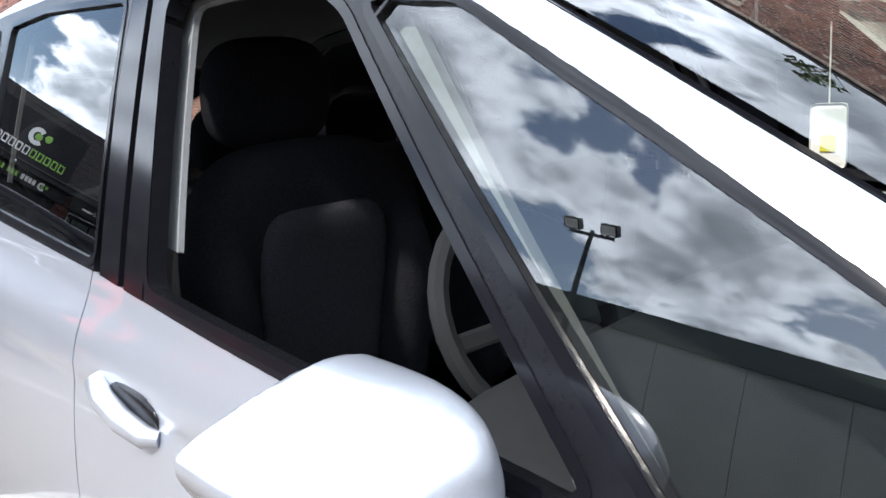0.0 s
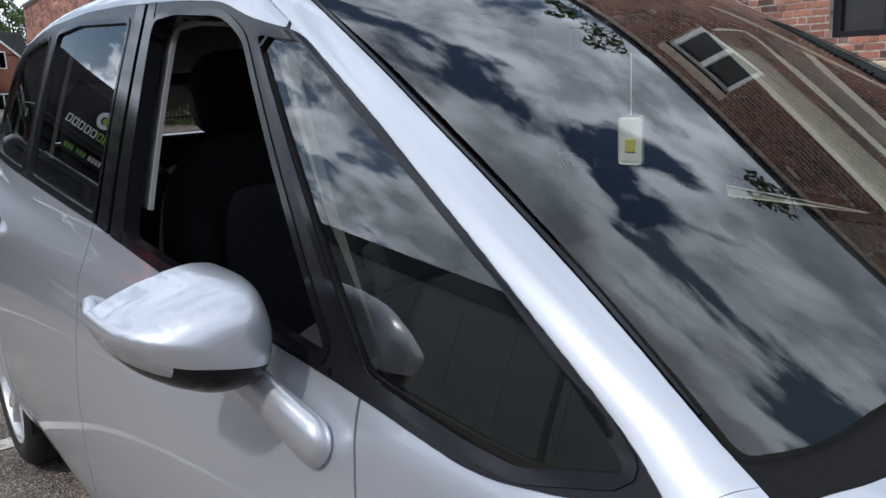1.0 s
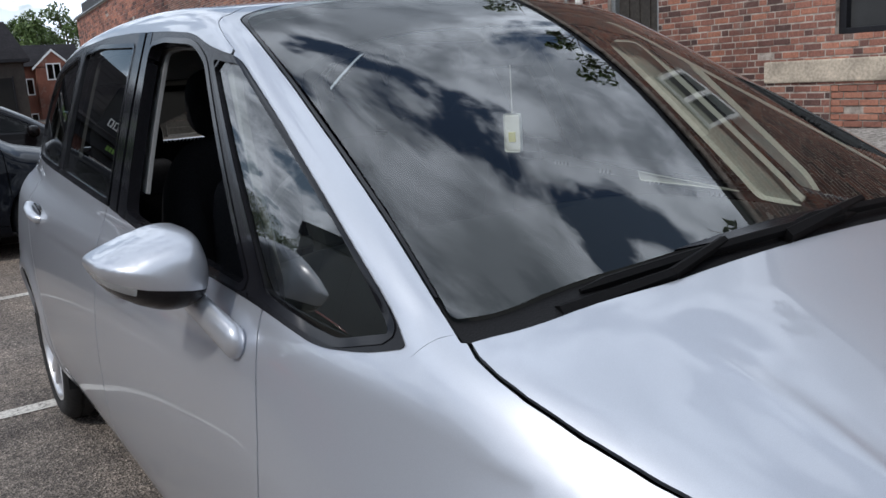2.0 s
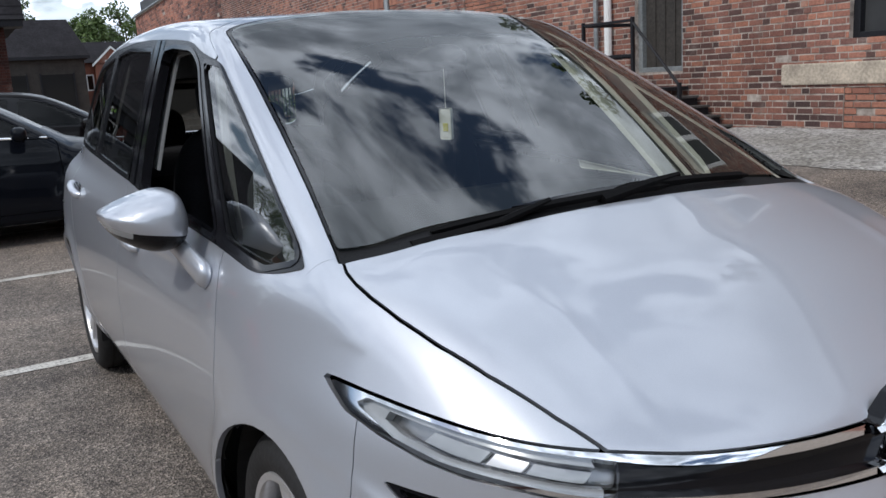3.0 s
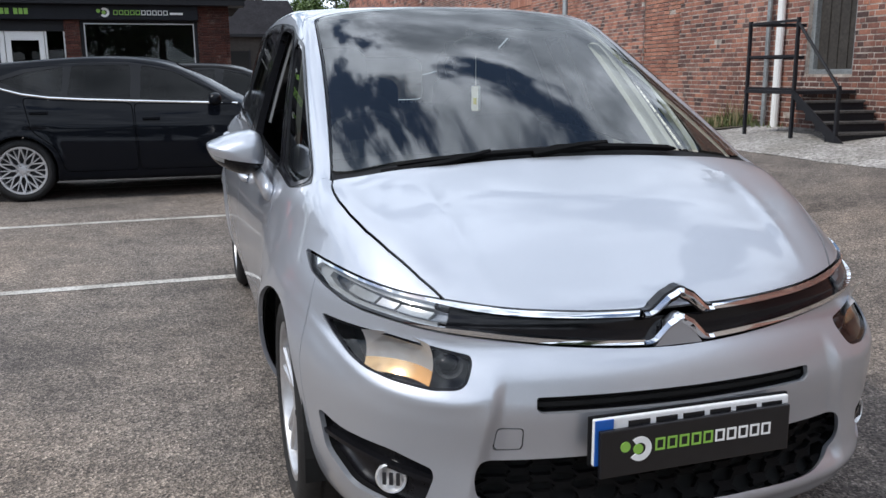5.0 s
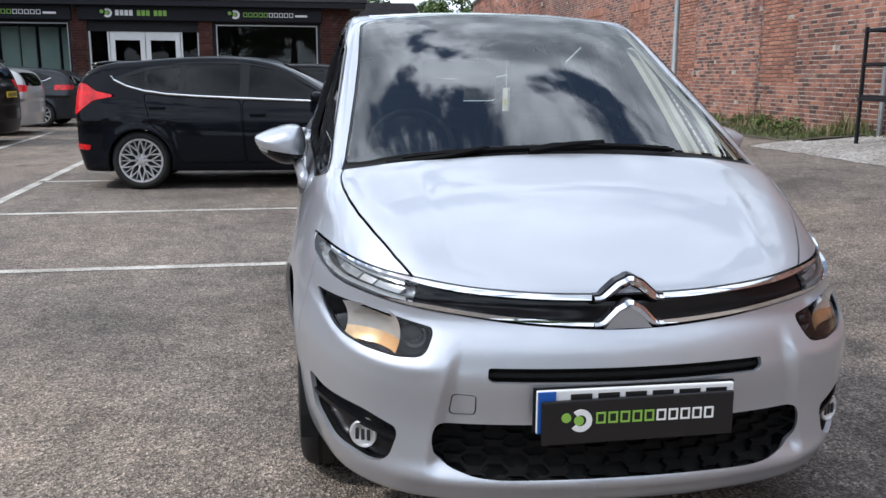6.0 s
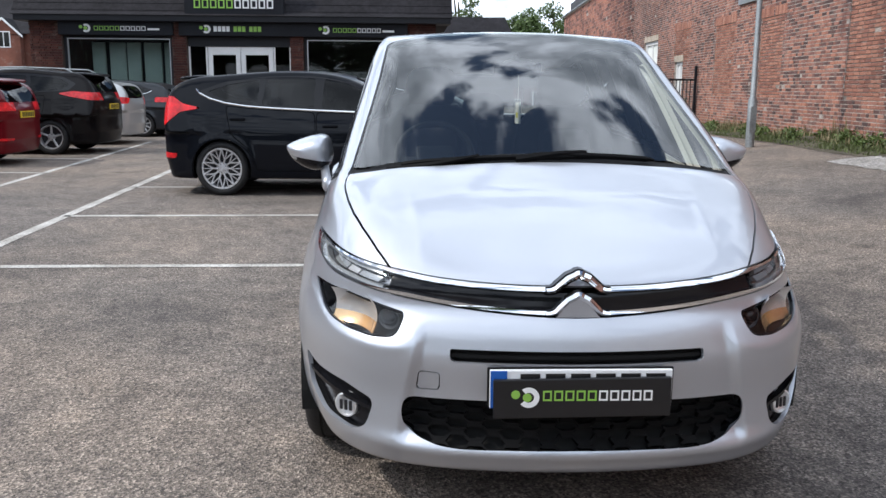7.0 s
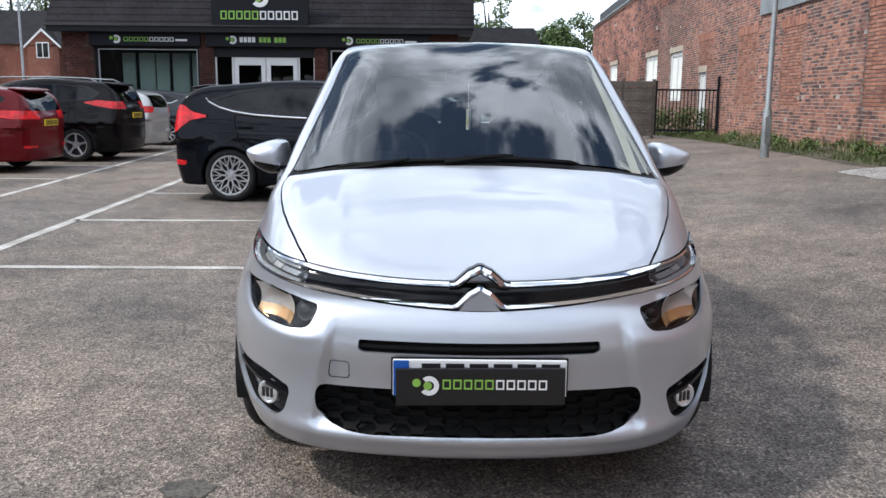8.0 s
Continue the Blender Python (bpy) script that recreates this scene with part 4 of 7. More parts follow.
for o in OPEN:
    y0, y1, z0, z1, k = o
    if k == "infill":
        bm = bmesh.new()
        slab(bm, y0 - 0.02, y1 + 0.02, -0.2, -0.022, z0 - 0.02, z1 + 0.02)
        part("infill_bed", bm, mortar, old_wall)
        ob = brick_mesh("infill", brick_field(y0, y1, z0, z1, -0.008, headers=0), new_brick, old_wall, label="orange brick infill of a blocked window")
        ob.matrix_local = Matrix.Identity(4)
        if z1 > 2:
            brick_mesh("lintel", brick_field(y0 - 0.08, y1 + 0.08, z1, z1 + 0.245, 0.011, 0.24, 0.082, 0, 0.002), new_brick, old_wall, label="orange bricks set on end over a blocked window")
    elif k in ("sash", "white"):
        bm = bmesh.new()
        fw = 0.1 if k == "white" or z0 > 5 else 0.14
        for a, b, c, d in ((y0, y0 + fw, z0, z1), (y1 - fw, y1, z0, z1), (y0 + fw, y1 - fw, z0, z0 + fw), (y0 + fw, y1 - fw, z1 - fw, z1), ((y0 + y1) / 2 - 0.05, (y0 + y1) / 2 + 0.05, z0 + fw, z1 - fw)):
            slab(bm, a, b, -0.16, -0.06, c, d, 0.008)
        w = part("window_frame", bm, white_frame, old_wall, "white painted window frame")
        bm = bmesh.new()
        slab(bm, y0 + fw, y1 - fw, -0.13, -0.115, z0 + fw, z1 - fw)
        part("pane", bm, white_frame if k == "white" else room_dark if z0 > 5 else room_pale, w)
        bm = bmesh.new()
        slab(bm, y0 - 0.05, y1 + 0.05, -0.05, 0.018, z1, z1 + 0.22, 0.008)
        part("lintel", bm, stone_band, old_wall)
    else:
        bm = bmesh.new()
        for a, b, c, d in ((y0, y0 + 0.09, z0, z1), (y1 - 0.09, y1, z0, z1), (y0 + 0.09, y1 - 0.09, z1 - 0.09, z1), (y0 + 0.09, y1 - 0.09, z0, z0 + 0.07)):
            slab(bm, a, b, -0.2, -0.06, c, d, 0.008)
        w = part("door_frame" if k == "door" else "window_frame", bm, steel_grey if k == "door" else dark_steel, old_wall)
        bm = bmesh.new()
        slab(bm, y0 + 0.09, y1 - 0.09, -0.18, -0.14, z0 + 0.07, z1 - 0.09)
        for q in range(1, 4):
            slab(bm, y0 + 0.09 + (y1 - y0 - 0.18) * q / 4 - 0.01, y0 + 0.09 + (y1 - y0 - 0.18) * q / 4 + 0.01, -0.14, -0.125, z0 + 0.07, z1 - 0.09)
        part("door_leaf" if k == "door" else "pane", bm, door_and_shade if k == "door" else room_dark, w, "dark weathered boarded door" if k == "door" else "dark window pane")
bm = bmesh.new()
slab(bm, 3.4, 6.4, -0.05, 0.03, 1.02, 1.27, 0.02)
part("stone_sill", bm, stone_band, old_wall, "broken pale stone sill band")
bm = bmesh.new()
slab(bm, HIGH_END + 0.01, 62, -0.4, 0.06, wall_top, wall_top + 0.12, 0.02)
slab(bm, -30, HIGH_END, -0.4, 0.06, high_top, high_top + 0.12, 0.02)
part("coping", bm, dark_steel, old_wall, "dark coping and gutter")
bm = bmesh.new()
slab(bm, HIGH_END + 0.02, 62, -0.9, -0.42, wall_top, wall_top + 0.95, 0.02)
part("roof_parapet", bm, dark_steel, old_wall, "dark roof edge above the gutter")
bm = bmesh.new()
tube(bm, [(HIGH_END, 0.13, wall_top - 0.05), (62, 0.13, wall_top - 0.05)], 0.07, 8)
part("gutter", bm, steel_grey, old_wall, "grey half-round gutter")
bm = bmesh.new()
slab(bm, 16.8, 21.3, 0.02, 0.07, SIGN_LOW, SIGN_LOW + 1.1, 0.01)
part("wall_sign", bm, steel_grey, old_wall, "plain grey board fixed to the wall")
for yy, r, mt in ((9.72, 0.06, white_frame), (10.02, 0.04, steel_grey)):
    bm = bmesh.new()
    tube(bm, [(yy, 0.09, 0.3), (yy, 0.09, wall_top - 0.1)], r, 10)
    part("downpipe", bm, mt, old_wall, "drain pipe on the brick wall")

# steel steps and landing at the wall's door
stair = holder("steel_steps", "black steel steps with a landing and handrails against the brick wall", "stairs")
stair.matrix_world = wall_m @ pose(-0.24, 0, 0)
bm = bmesh.new()
slab(bm, 8.25, 9.45, 0.03, 0.98, 0.99, 1.04, 0.006)
part("landing", bm, dark_steel, stair)
for k in range(5):
    z = 1.04 - 0.128 * (k + 1)
    bm = bmesh.new()
    slab(bm, 8.25 - 0.21 * (k + 1) - 0.02, 8.25 - 0.21 * k, 0.05, 0.96, z - 0.03, z, 0.005)
    part("tread", bm, tread_steel, stair, "grey steel tread, lighter than the risers")
    bm = bmesh.new()
    slab(bm, 8.25 - 0.21 * (k + 1), 8.25 - 0.21 * k - 0.002, 0.06, 0.95, z - 0.128, z - 0.03, 0.004)
    part("riser", bm, dark_steel, stair)
bm = bmesh.new()
prism(bm, [(8.3, 1.05), (8.3, 0.95), (7.32, 0.30), (7.22, 0.30), (7.22, 0.40)], 1, 0.953, 0.977)
part("stringer", bm, dark_steel, stair)
for y, lo, hi in ((9.4, 0.35, 2.0), (8.3, 0.2, 2.0), (7.4, 0.3, 1.12)):
    bm = bmesh.new()
    slab(bm, y - 0.022, y + 0.022, 0.938, 0.982, lo, hi, 0.004)
    slab(bm, y - 0.09, y + 0.09, 0.87, 1.05, lo - 0.02, lo, 0.002)
    part("post", bm, dark_steel, stair)
for z in (1.96, 1.5, 1.06):
    bm = bmesh.new()
    slab(bm, 8.33, 9.37, 0.945, 0.975, z - 0.018, z + 0.018, 0.003)
    part("rail", bm, dark_steel, stair)
bm = bmesh.new()
tube(bm, [(8.3, 0.96, 1.93), (7.4, 0.96, 1.08)], 0.021, 8)
part("handrail", bm, dark_steel, stair)
bm = bmesh.new()
slab(bm, 9.38, 9.42, 0.05, 0.93, 1.93, 1.98, 0.003)
slab(bm, 9.38, 9.42, 0.05, 0.93, 1.47, 1.52, 0.003)
part("end_rail", bm, dark_steel, stair)

# gate and fence at the far end of the wall
gy = 25.0
gz = 0.22
gate = holder("steel_gate", "dark steel bar gate closing the lane by the wall", "gate", (6.62, gy, gz))
for x in (0.0, 1.98):
    bm = bmesh.new()
    slab(bm, x - 0.04, x + 0.04, -0.04, 0.04, 0, 1.85 if x else 1.7, 0.005)
    part("gate_post", bm, dark_steel, gate)
for z in (0.15, 1.42):
    bm = bmesh.new()
    slab(bm, 0.04, 1.94, -0.02, 0.02, z - 0.03, z + 0.03, 0.003)
    part("gate_rail", bm, dark_steel, gate)
for k in range(16):
    bm = bmesh.new()
    x = 0.1 + 0.115 * k
    slab(bm, x - 0.012, x + 0.012, -0.012, 0.012, 0.05, 1.42)
    part("gate_bar", bm, dark_steel, gate)
fence = holder("board_fence", "weathered grey board fence with posts", "fence", (3.6, gy - 0.1, 0.12))
for k in range(4):
    bm = bmesh.new()
    slab(bm, k * 0.98 - 0.05, k * 0.98 + 0.05, 0.02, 0.12, 0, 1.85, 0.006)
    part("fence_post", bm, old_wood, fence)
for k in range(3):
    for j in range(9):
        bm = bmesh.new()
        slab(bm, k * 0.98 + 0.055, k * 0.98 + 0.925, -0.01 + 0.012 * (j % 2), 0.015 + 0.012 * (j % 2), 0.06 + 0.192 * j, 0.06 + 0.192 * j + 0.185, 0.003)
        part("fence_board", bm, old_wood, fence)

# street lamp
pz = float(height(6.08, 14.0))
lamp_post = holder("street_lamp", "grey steel street lamp column by the verge", "street lamp", (6.08, 14.0, pz - 0.02))
bm = bmesh.new()
tube(bm, [(0, 0, 0), (0, 0, 0.92), (0, 0, 0.98), (-0.01, 0, 4.2), (-0.02, 0, 6.0)], [0.085, 0.085, 0.055, 0.048, 0.04], 14)
part("column", bm, steel_grey, lamp_post, smooth=True)
bm = bmesh.new()
slab(bm, -0.06, 0.06, -0.09, -0.083, 0.3, 0.8, 0.006)
part("service_door", bm, steel_grey, lamp_post)
bm = bmesh.new()
tube(bm, [(-0.02, 0, 5.95), (-0.3, 0, 6.2), (-1.0, 0, 6.3)], 0.03, 8)
part("arm", bm, steel_grey, lamp_post)
bm = bmesh.new()
slab(bm, -1.55, -0.95, -0.13, 0.13, 6.24, 6.36, 0.03)
part("lantern", bm, steel_grey, lamp_post)

# the shop
SY = 25.0
shop = holder("car_showroom", "single-storey brick car showroom with black fascia signs and a dark roof", "building", (0, SY, 0))


def shop_part(name, x0, x1, y0, y1, z0, z1, mat, label="", bevel=0.0, parent=None):
    bm = bmesh.new()
    slab(bm, x0, x1, y0, y1, z0, z1, bevel)
    return part(name, bm, mat, parent or shop, label)


for x0, x1 in ((-12.2, -11.22), (-7.88, -7.42), (-4.24, -3.82), (-0.62, 0.3)):
    shop_part("brick_pier_core", x0 + 0.01, x1 - 0.01, 0.02, 0.5, 0, 3.5, shop_mortar)
    ob = brick_mesh("brick_pier", [(a, b, c, d, h) for a, b, c, d, h in brick_field(x0, x1, 0, 3.45, 0.02)], shop_brick, shop, label="dark red brick pier")
    ob.matrix_local = Matrix(((1, 0, 0, 0), (0, -1, 0, 0), (0, 0, 1, 0), (0, 0, 0, 1)))
    ob.data.flip_normals()
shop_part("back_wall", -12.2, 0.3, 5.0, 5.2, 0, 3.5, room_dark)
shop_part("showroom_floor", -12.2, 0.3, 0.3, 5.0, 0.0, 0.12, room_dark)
shop_part("side_wall", -12.2, -12.0, 0.5, 5.0, 0, 3.5, shop_brick)
for x, w in ((-10.75, 0.4), (-10.2, 0.5), (-9.64, 0.42), (-9.1, 0.55), (-8.45, 0.34)):
    shop_part("display_panel", x, x + w, 1.2, 1.3, 0.12, 2.7, room_pale, "pale display panel inside the showroom")
for x0, x1 in ((-11.22, -7.88), (-3.82, -0.62)):
    win = shop_part("shop_window", x0 + 0.12, x1 - 0.12, 0.2, 0.21, 0.35, 2.78, shop_glass, "wide shop window reflecting the sky")
    win.visible_shadow = False
    for a, b, c, d in ((x0, x0 + 0.09, 0, 2.85), (x1 - 0.09, x1, 0, 2.85), (x0 + 0.09, x1 - 0.09, 0, 0.35), (x0 + 0.09, x1 - 0.09, 2.78, 2.85)):
        shop_part("window_frame", a, b, 0.14, 0.26, c, d, dark_steel, parent=win)
    for a, b, c, d in ((x0 + 0.09, x0 + 0.12, 0.35, 2.78), (x1 - 0.12, x1 - 0.09, 0.35, 2.78), (x0 + 0.12, x1 - 0.12, 2.75, 2.78), (x0 + 0.12, x1 - 0.12, 0.35, 0.40)):
        shop_part("window_bead", a, b, 0.16, 0.24, c, d, alloy, "pale metal bead round the pane", parent=win)
doors = shop_part("entrance_transom", -7.42, -4.24, 0.15, 0.25, 2.55, 2.85, dark_steel)
for x0, x1 in ((-6.82, -5.82), (-5.80, -4.80)):
    leaf = shop_part("entrance_door", x0 + 0.14, x1 - 0.14, 0.22, 0.235, 0.3, 2.3, door_glass)
    for a, b, c, d in ((x0, x0 + 0.14, 0.02, 2.55), (x1 - 0.14, x1, 0.02, 2.55), (x0 + 0.14, x1 - 0.14, 0.02, 0.3), (x0 + 0.14, x1 - 0.14, 2.3, 2.55)):
        shop_part("door_frame", a, b, 0.18, 0.27, c, d, white_frame, "white door frame", 0.01, leaf)
for x0, x1 in ((-7.42, -6.84), (-4.78, -4.24)):
    sl = shop_part("side_light", x0 + 0.05, x1 - 0.05, 0.22, 0.23, 0.1, 2.55, door_glass)
    shop_part("frame", x0, x0 + 0.05, 0.18, 0.26, 0.05, 2.55, white_frame, parent=sl)
    shop_part("frame", x1 - 0.05, x1, 0.18, 0.26, 0.05, 2.55, white_frame, parent=sl)
shop_part("notice", -4.72, -4.3, 0.19, 0.2, 1.55, 1.68, yellow_card)
for x0, x1, w0, w1, kind in ((-11.28, -7.8, -10.2, -8.6, 0), (-7.62, -4.08, -6.55, -4.95, 1), (-4.1, -0.58, -2.9, -1.4, 0)):
    f = shop_part("fascia_sign", x0, x1, -0.12, 0.14, 2.86, 3.27, fascia_black, "black fascia sign with green and white marks", 0.012)
    if kind == 0:
        word_marks(f, w0, w1, -0.121, 3.06, 0.13, 0.012)
        mark_block(f, sign_white, [(w1 + 0.04, w1 + 0.40, -0.133, -0.121, 3.01, 3.07)])
    else:
        for k in range(10):
            a = w0 + 0.13 * k + 0.09 * (k > 3) + 0.09 * (k > 6)
            mark_block(f, sign_white if k < 4 else sign_green, [(a, a + 0.1, -0.133, -0.121, 2.99, 3.15)])
    round_mark(f, w0 - 0.22, -0.121, 3.06, 0.13, 0.012)
big = shop_part("roof_sign", -7.37, -4.36, -0.3, -0.1, 3.45, 4.95, fascia_black, "large black roof sign with green and white marks", 0.012)
word_marks(big, -7.1, -4.65, -0.301, 3.80, 0.26, 0.015)
round_mark(big, -5.85, -0.301, 4.32, 0.28, 0.015)
shop_part("soffit", -12.5, 0.75, -0.35, 0.55, 3.27, 3.45, dark_steel, "dark boxed eaves", 0.01)
bm = bmesh.new()
prism(bm, [(-0.4, 3.45), (-0.2, 3.55), (1.3, 5.6), (5.5, 5.6), (7.2, 3.45)], 0, -12.6, 0.8)
part("roof", bm, slate, shop, "dark slate mansard roof")
for k in range(9):
    bm = bmesh.new()
    z = 3.6 + 0.22 * k
    y = -0.2 + 1.5 * (z - 3.55) / 2.05
    slab(bm, -12.6, 0.8, y - 0.012, y + 0.02, z - 0.006, z + 0.006)
    part("slate_course", bm, slate, shop)
# a low building far behind, under a steep dark hipped roof
back = holder("dark_roofed_building", "far building with walls coloured dark as in shade, under a steep dark hipped roof", "building", (0, 60, 0))
# brick wall below the eaves: its shade is put into this dark colour
shop_part("wall", -8.0, 7.0, 0.5, 8.0, 0, 4.0, door_and_shade, "far brick wall with its shade put into a dark colour", parent=back)
shop_part("eaves_board", -8.3, 7.35, 0.1, 8.4, 3.85, 4.05, dark_steel, "dark eaves", 0.01, back)
bm = bmesh.new()
low_ = [bm.verts.new(v) for v in ((-8.3, 0.1, 4.052), (7.35, 0.1, 4.052), (7.35, 8.4, 4.052), (-8.3, 8.4, 4.052))]
top_ = [bm.verts.new(v) for v in ((-7.5, 3.0, 6.55), (6.55, 3.0, 6.55), (6.55, 5.5, 6.55), (-7.5, 5.5, 6.55))]
bm.faces.new(top_)
for k in range(4):
    bm.faces.new((low_[k], low_[(k + 1) % 4], top_[(k + 1) % 4], top_[k]))
bmesh.ops.recalc_face_normals(bm, faces=bm.faces[:])
part("roof", bm, slate, back, "dark slate hipped roof")
# black sheets stand in for the shade inside the two openings
for x0, x1 in ((1.5, 3.4), (4.3, 6.2)):
    opening = shop_part("dark_opening", x0, x1, 0.44, 0.497, 0, 2.9, liner_black, "dark opening, its shade drawn as a black sheet", parent=back)
    for a_, b_ in ((x0 - 0.1, x0), (x1, x1 + 0.1)):
        shop_part("jamb", a_, b_, 0.40, 0.497, 0, 3.0, dark_steel, parent=opening)

# the grey unit across the car park, and the floodlight mast before it
unit = holder("industrial_unit", "long grey clad industrial unit with a dark parapet", "building", (-19.2, 0, 0))
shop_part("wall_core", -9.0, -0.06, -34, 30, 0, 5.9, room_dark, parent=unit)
shop_part("plinth", -0.06, 0.03, -34, 30, 0, 0.9, shop_brick, "dark red brick plinth", parent=unit)
for k in range(26):
    shop_part("cladding_panel", -0.06, 0.0, -34 + 2.46 * k + 0.012, -34 + 2.46 * (k + 1) - 0.012, 0.9, 5.9, clad_grey, "grey cladding panel" if k == 0 else "", 0.01, unit)
shop_part("parapet", -9.1, 0.14, -34.1, 30.1, 5.9, 6.75, fascia_black, "dark parapet band", 0.02, unit)
mast = holder("floodlight_mast", "tall dark mast with two floodlights on a crossbar", "street lamp", (-18.3, 12.6, 0))
bm = bmesh.new()
tube(bm, [(0, 0, 0), (0, 0, 4), (0, 0, 9.0)], [0.14, 0.11, 0.07], 10)
part("column", bm, dark_steel, mast, smooth=True)
bm = bmesh.new()
slab(bm, -0.05, 0.05, -0.75, 0.75, 8.8, 8.9, 0.01)
part("crossbar", bm, dark_steel, mast)
for yy in (-0.62, 0.62):
    bm = bmesh.new()
    slab(bm, -0.13, 0.13, -0.27, 0.27, -0.2, 0.2, 0.03, pose(0.12, yy, 9.12, 0, 35, 0))
    fl = part("floodlight", bm, dark_steel, mast)
    bm = bmesh.new()
    slab(bm, 0.131, 0.139, -0.22, 0.22, -0.16, 0.16, 0.003, pose(0.12, yy, 9.12, 0, 35, 0))
    part("lens", bm, room_pale, fl)


# distant houses
def house(x, y, w, d, h, name="house", turn=0.0):
    hs = holder(name, "red brick house with a grey tiled gable roof", "house", (x, y, 0), turn, "distant houses")
    shop_part("wall", -w / 2, w / 2, -d / 2, d / 2, 0, h, house_brick, parent=hs)
    bm = bmesh.new()
    prism(bm, [(-d / 2 - 0.4, h - 0.05), (0, h + d * 0.36), (d / 2 + 0.4, h - 0.05)], 0, -w / 2 - 0.3, w / 2 + 0.3)
    part("roof", bm, slate, hs)
    bm = bmesh.new()
    prism(bm, [(w / 2 - 3.3, h - 0.2), (w / 2 - 1.9, h + 1.1), (w / 2 - 0.5, h - 0.2)], 1, -d / 2 - 0.6, 0)
    part("gable_roof", bm, slate, hs)
    shop_part("gable_wall", w / 2 - 3.1, w / 2 - 0.7, -d / 2 - 0.6, -d / 2, 0, h - 0.1, house_brick, parent=hs)
    for s_ in (-1, 1):
        bm = bmesh.new()
        prism(bm, [(w / 2 - 1.9, h + 1.12), (w / 2 - 1.9 + s_ * 1.42, h - 0.20), (w / 2 - 1.9 + s_ * 1.42, h - 0.36), (w / 2 - 1.9, h + 0.95)], 1, -d / 2 - 0.72, -d / 2 - 0.625)
        part("barge_board", bm, white_frame, hs, "white barge board")
    bm = bmesh.new()
    prism(bm, [(w / 2 - 3.1, h - 0.12), (w / 2 - 1.9, h + 0.98), (w / 2 - 0.7, h - 0.12)], 1, -d / 2 - 0.62, -d / 2 - 0.3)
    part("gable_peak", bm, house_brick, hs)
    for cx, cz in ((w / 2 - 1.9, h - 0.5), (w / 2 - 1.9, h - 3.4), (-w / 4, h - 1.5), (-w / 4, h - 4.0)):
        yy = -d / 2 - 0.62 if cx > 0 else -d / 2 - 0.02
        wn = shop_part("window", cx - 0.5, cx + 0.5, yy - 0.02, yy, cz - 0.6, cz + 0.6, white_frame, parent=hs)
        shop_part("pane", cx - 0.42, cx - 0.04, yy - 0.03, yy - 0.021, cz - 0.52, cz + 0.52, dark_glass, parent=wn)
        shop_part("pane", cx + 0.04, cx + 0.42, yy - 0.03, yy - 0.021, cz - 0.52, cz + 0.52, dark_glass, parent=wn)
    return hs


house(-33.6, 69, 9, 8, 5.2)
house(-47, 67, 9, 8, 5.2)
house(9.4, 71, 5.0, 4.4, 3.9)
far_lamp = holder("street_lamp", "slim grey street lamp column before a distant house", "street lamp", (-23.2, 45, 0), 0, "street lamps")
bm = bmesh.new()
tube(bm, [(0, 0, 0), (0, 0, 1.2), (0, 0, 1.3), (0, 0, 8.0)], [0.11, 0.11, 0.075, 0.05], 10)
part("column", bm, steel_grey, far_lamp, smooth=True)
bm = bmesh.new()
tube(bm, [(0, 0, 7.95), (0.4, 0, 8.2), (1.2, 0, 8.3)], 0.035, 8)
part("arm", bm, steel_grey, far_lamp)
bm = bmesh.new()
slab(bm, 1.1, 1.75, -0.14, 0.14, 8.24, 8.36, 0.03)
part("lantern", bm, steel_grey, far_lamp)




# ---- the silver people carrier ----
pc = holder("people_carrier", "silver metallic people carrier parked on the asphalt, its driver's window open", "car")
body_pts, body_tris = skin(carrier, (-1.0, -0.12, 0.1), (1.0, 4.72, 1.75), 0.02)
rest = Sheet(body_pts, body_tris, carrier)


def from_front(p):
    return p[:, 1] < 0.85


def from_side(p):
    return np.abs(p[:, 0]) > 0.5


def take(sheet, poly, axes, ok, gap=0.0):
    """Cuts the outline out of a sheet, leaving a joint of width gap: the piece and the rest."""
    piece = sheet.cut(seen_from(poly, axes, ok, -gap / 2))[0]
    other = sheet.cut(seen_from(poly, axes, ok, gap / 2))[1]
    return piece, other


def halves(sheet):
    s = sheet.cut(lambda p: p[:, 0])
    return (-1, s[0]), (1, s[1])


PANEL = dict(edge=0.014)
rest = rest.finer(lambda c: (c[:, 1] < 0.5) & (c[:, 2] > 0.26) & (c[:, 2] < 0.87))
# wheel arches
for yc, rr in ((0.83, 0.362), (3.77, 0.362)):
    ring = np.array([(yc + rr * math.cos(a), 0.325 + rr * math.sin(a)) for a in np.linspace(0, 2 * math.pi, 49)[:-1]])
    rest = take(rest, ring, (1, 2), lambda p: (np.abs(p[:, 0]) > 0.62))[1]

# side glazing with its black surround
DAYLIGHT = rounded([(0.858, 0.993, 0.012), (0.95, 1.053), (1.134, 1.157), (1.41, 1.305), (1.66, 1.432), (1.84, 1.467), (1.98, 1.506), (2.2, 1.526), (2.6, 1.55), (2.95, 1.561), (3.4, 1.553), (3.8, 1.512),
                    (4.08, 1.44), (4.2, 1.33), (4.16, 1.2), (3.9, 1.127), (3.1, 1.092), (2.4, 1.057), (1.8, 1.007), (1.3, 0.973), (1.06, 0.956), (0.93, 0.974)], 0.05)
dlo, rest = take(rest, DAYLIGHT, (1, 2), from_side)
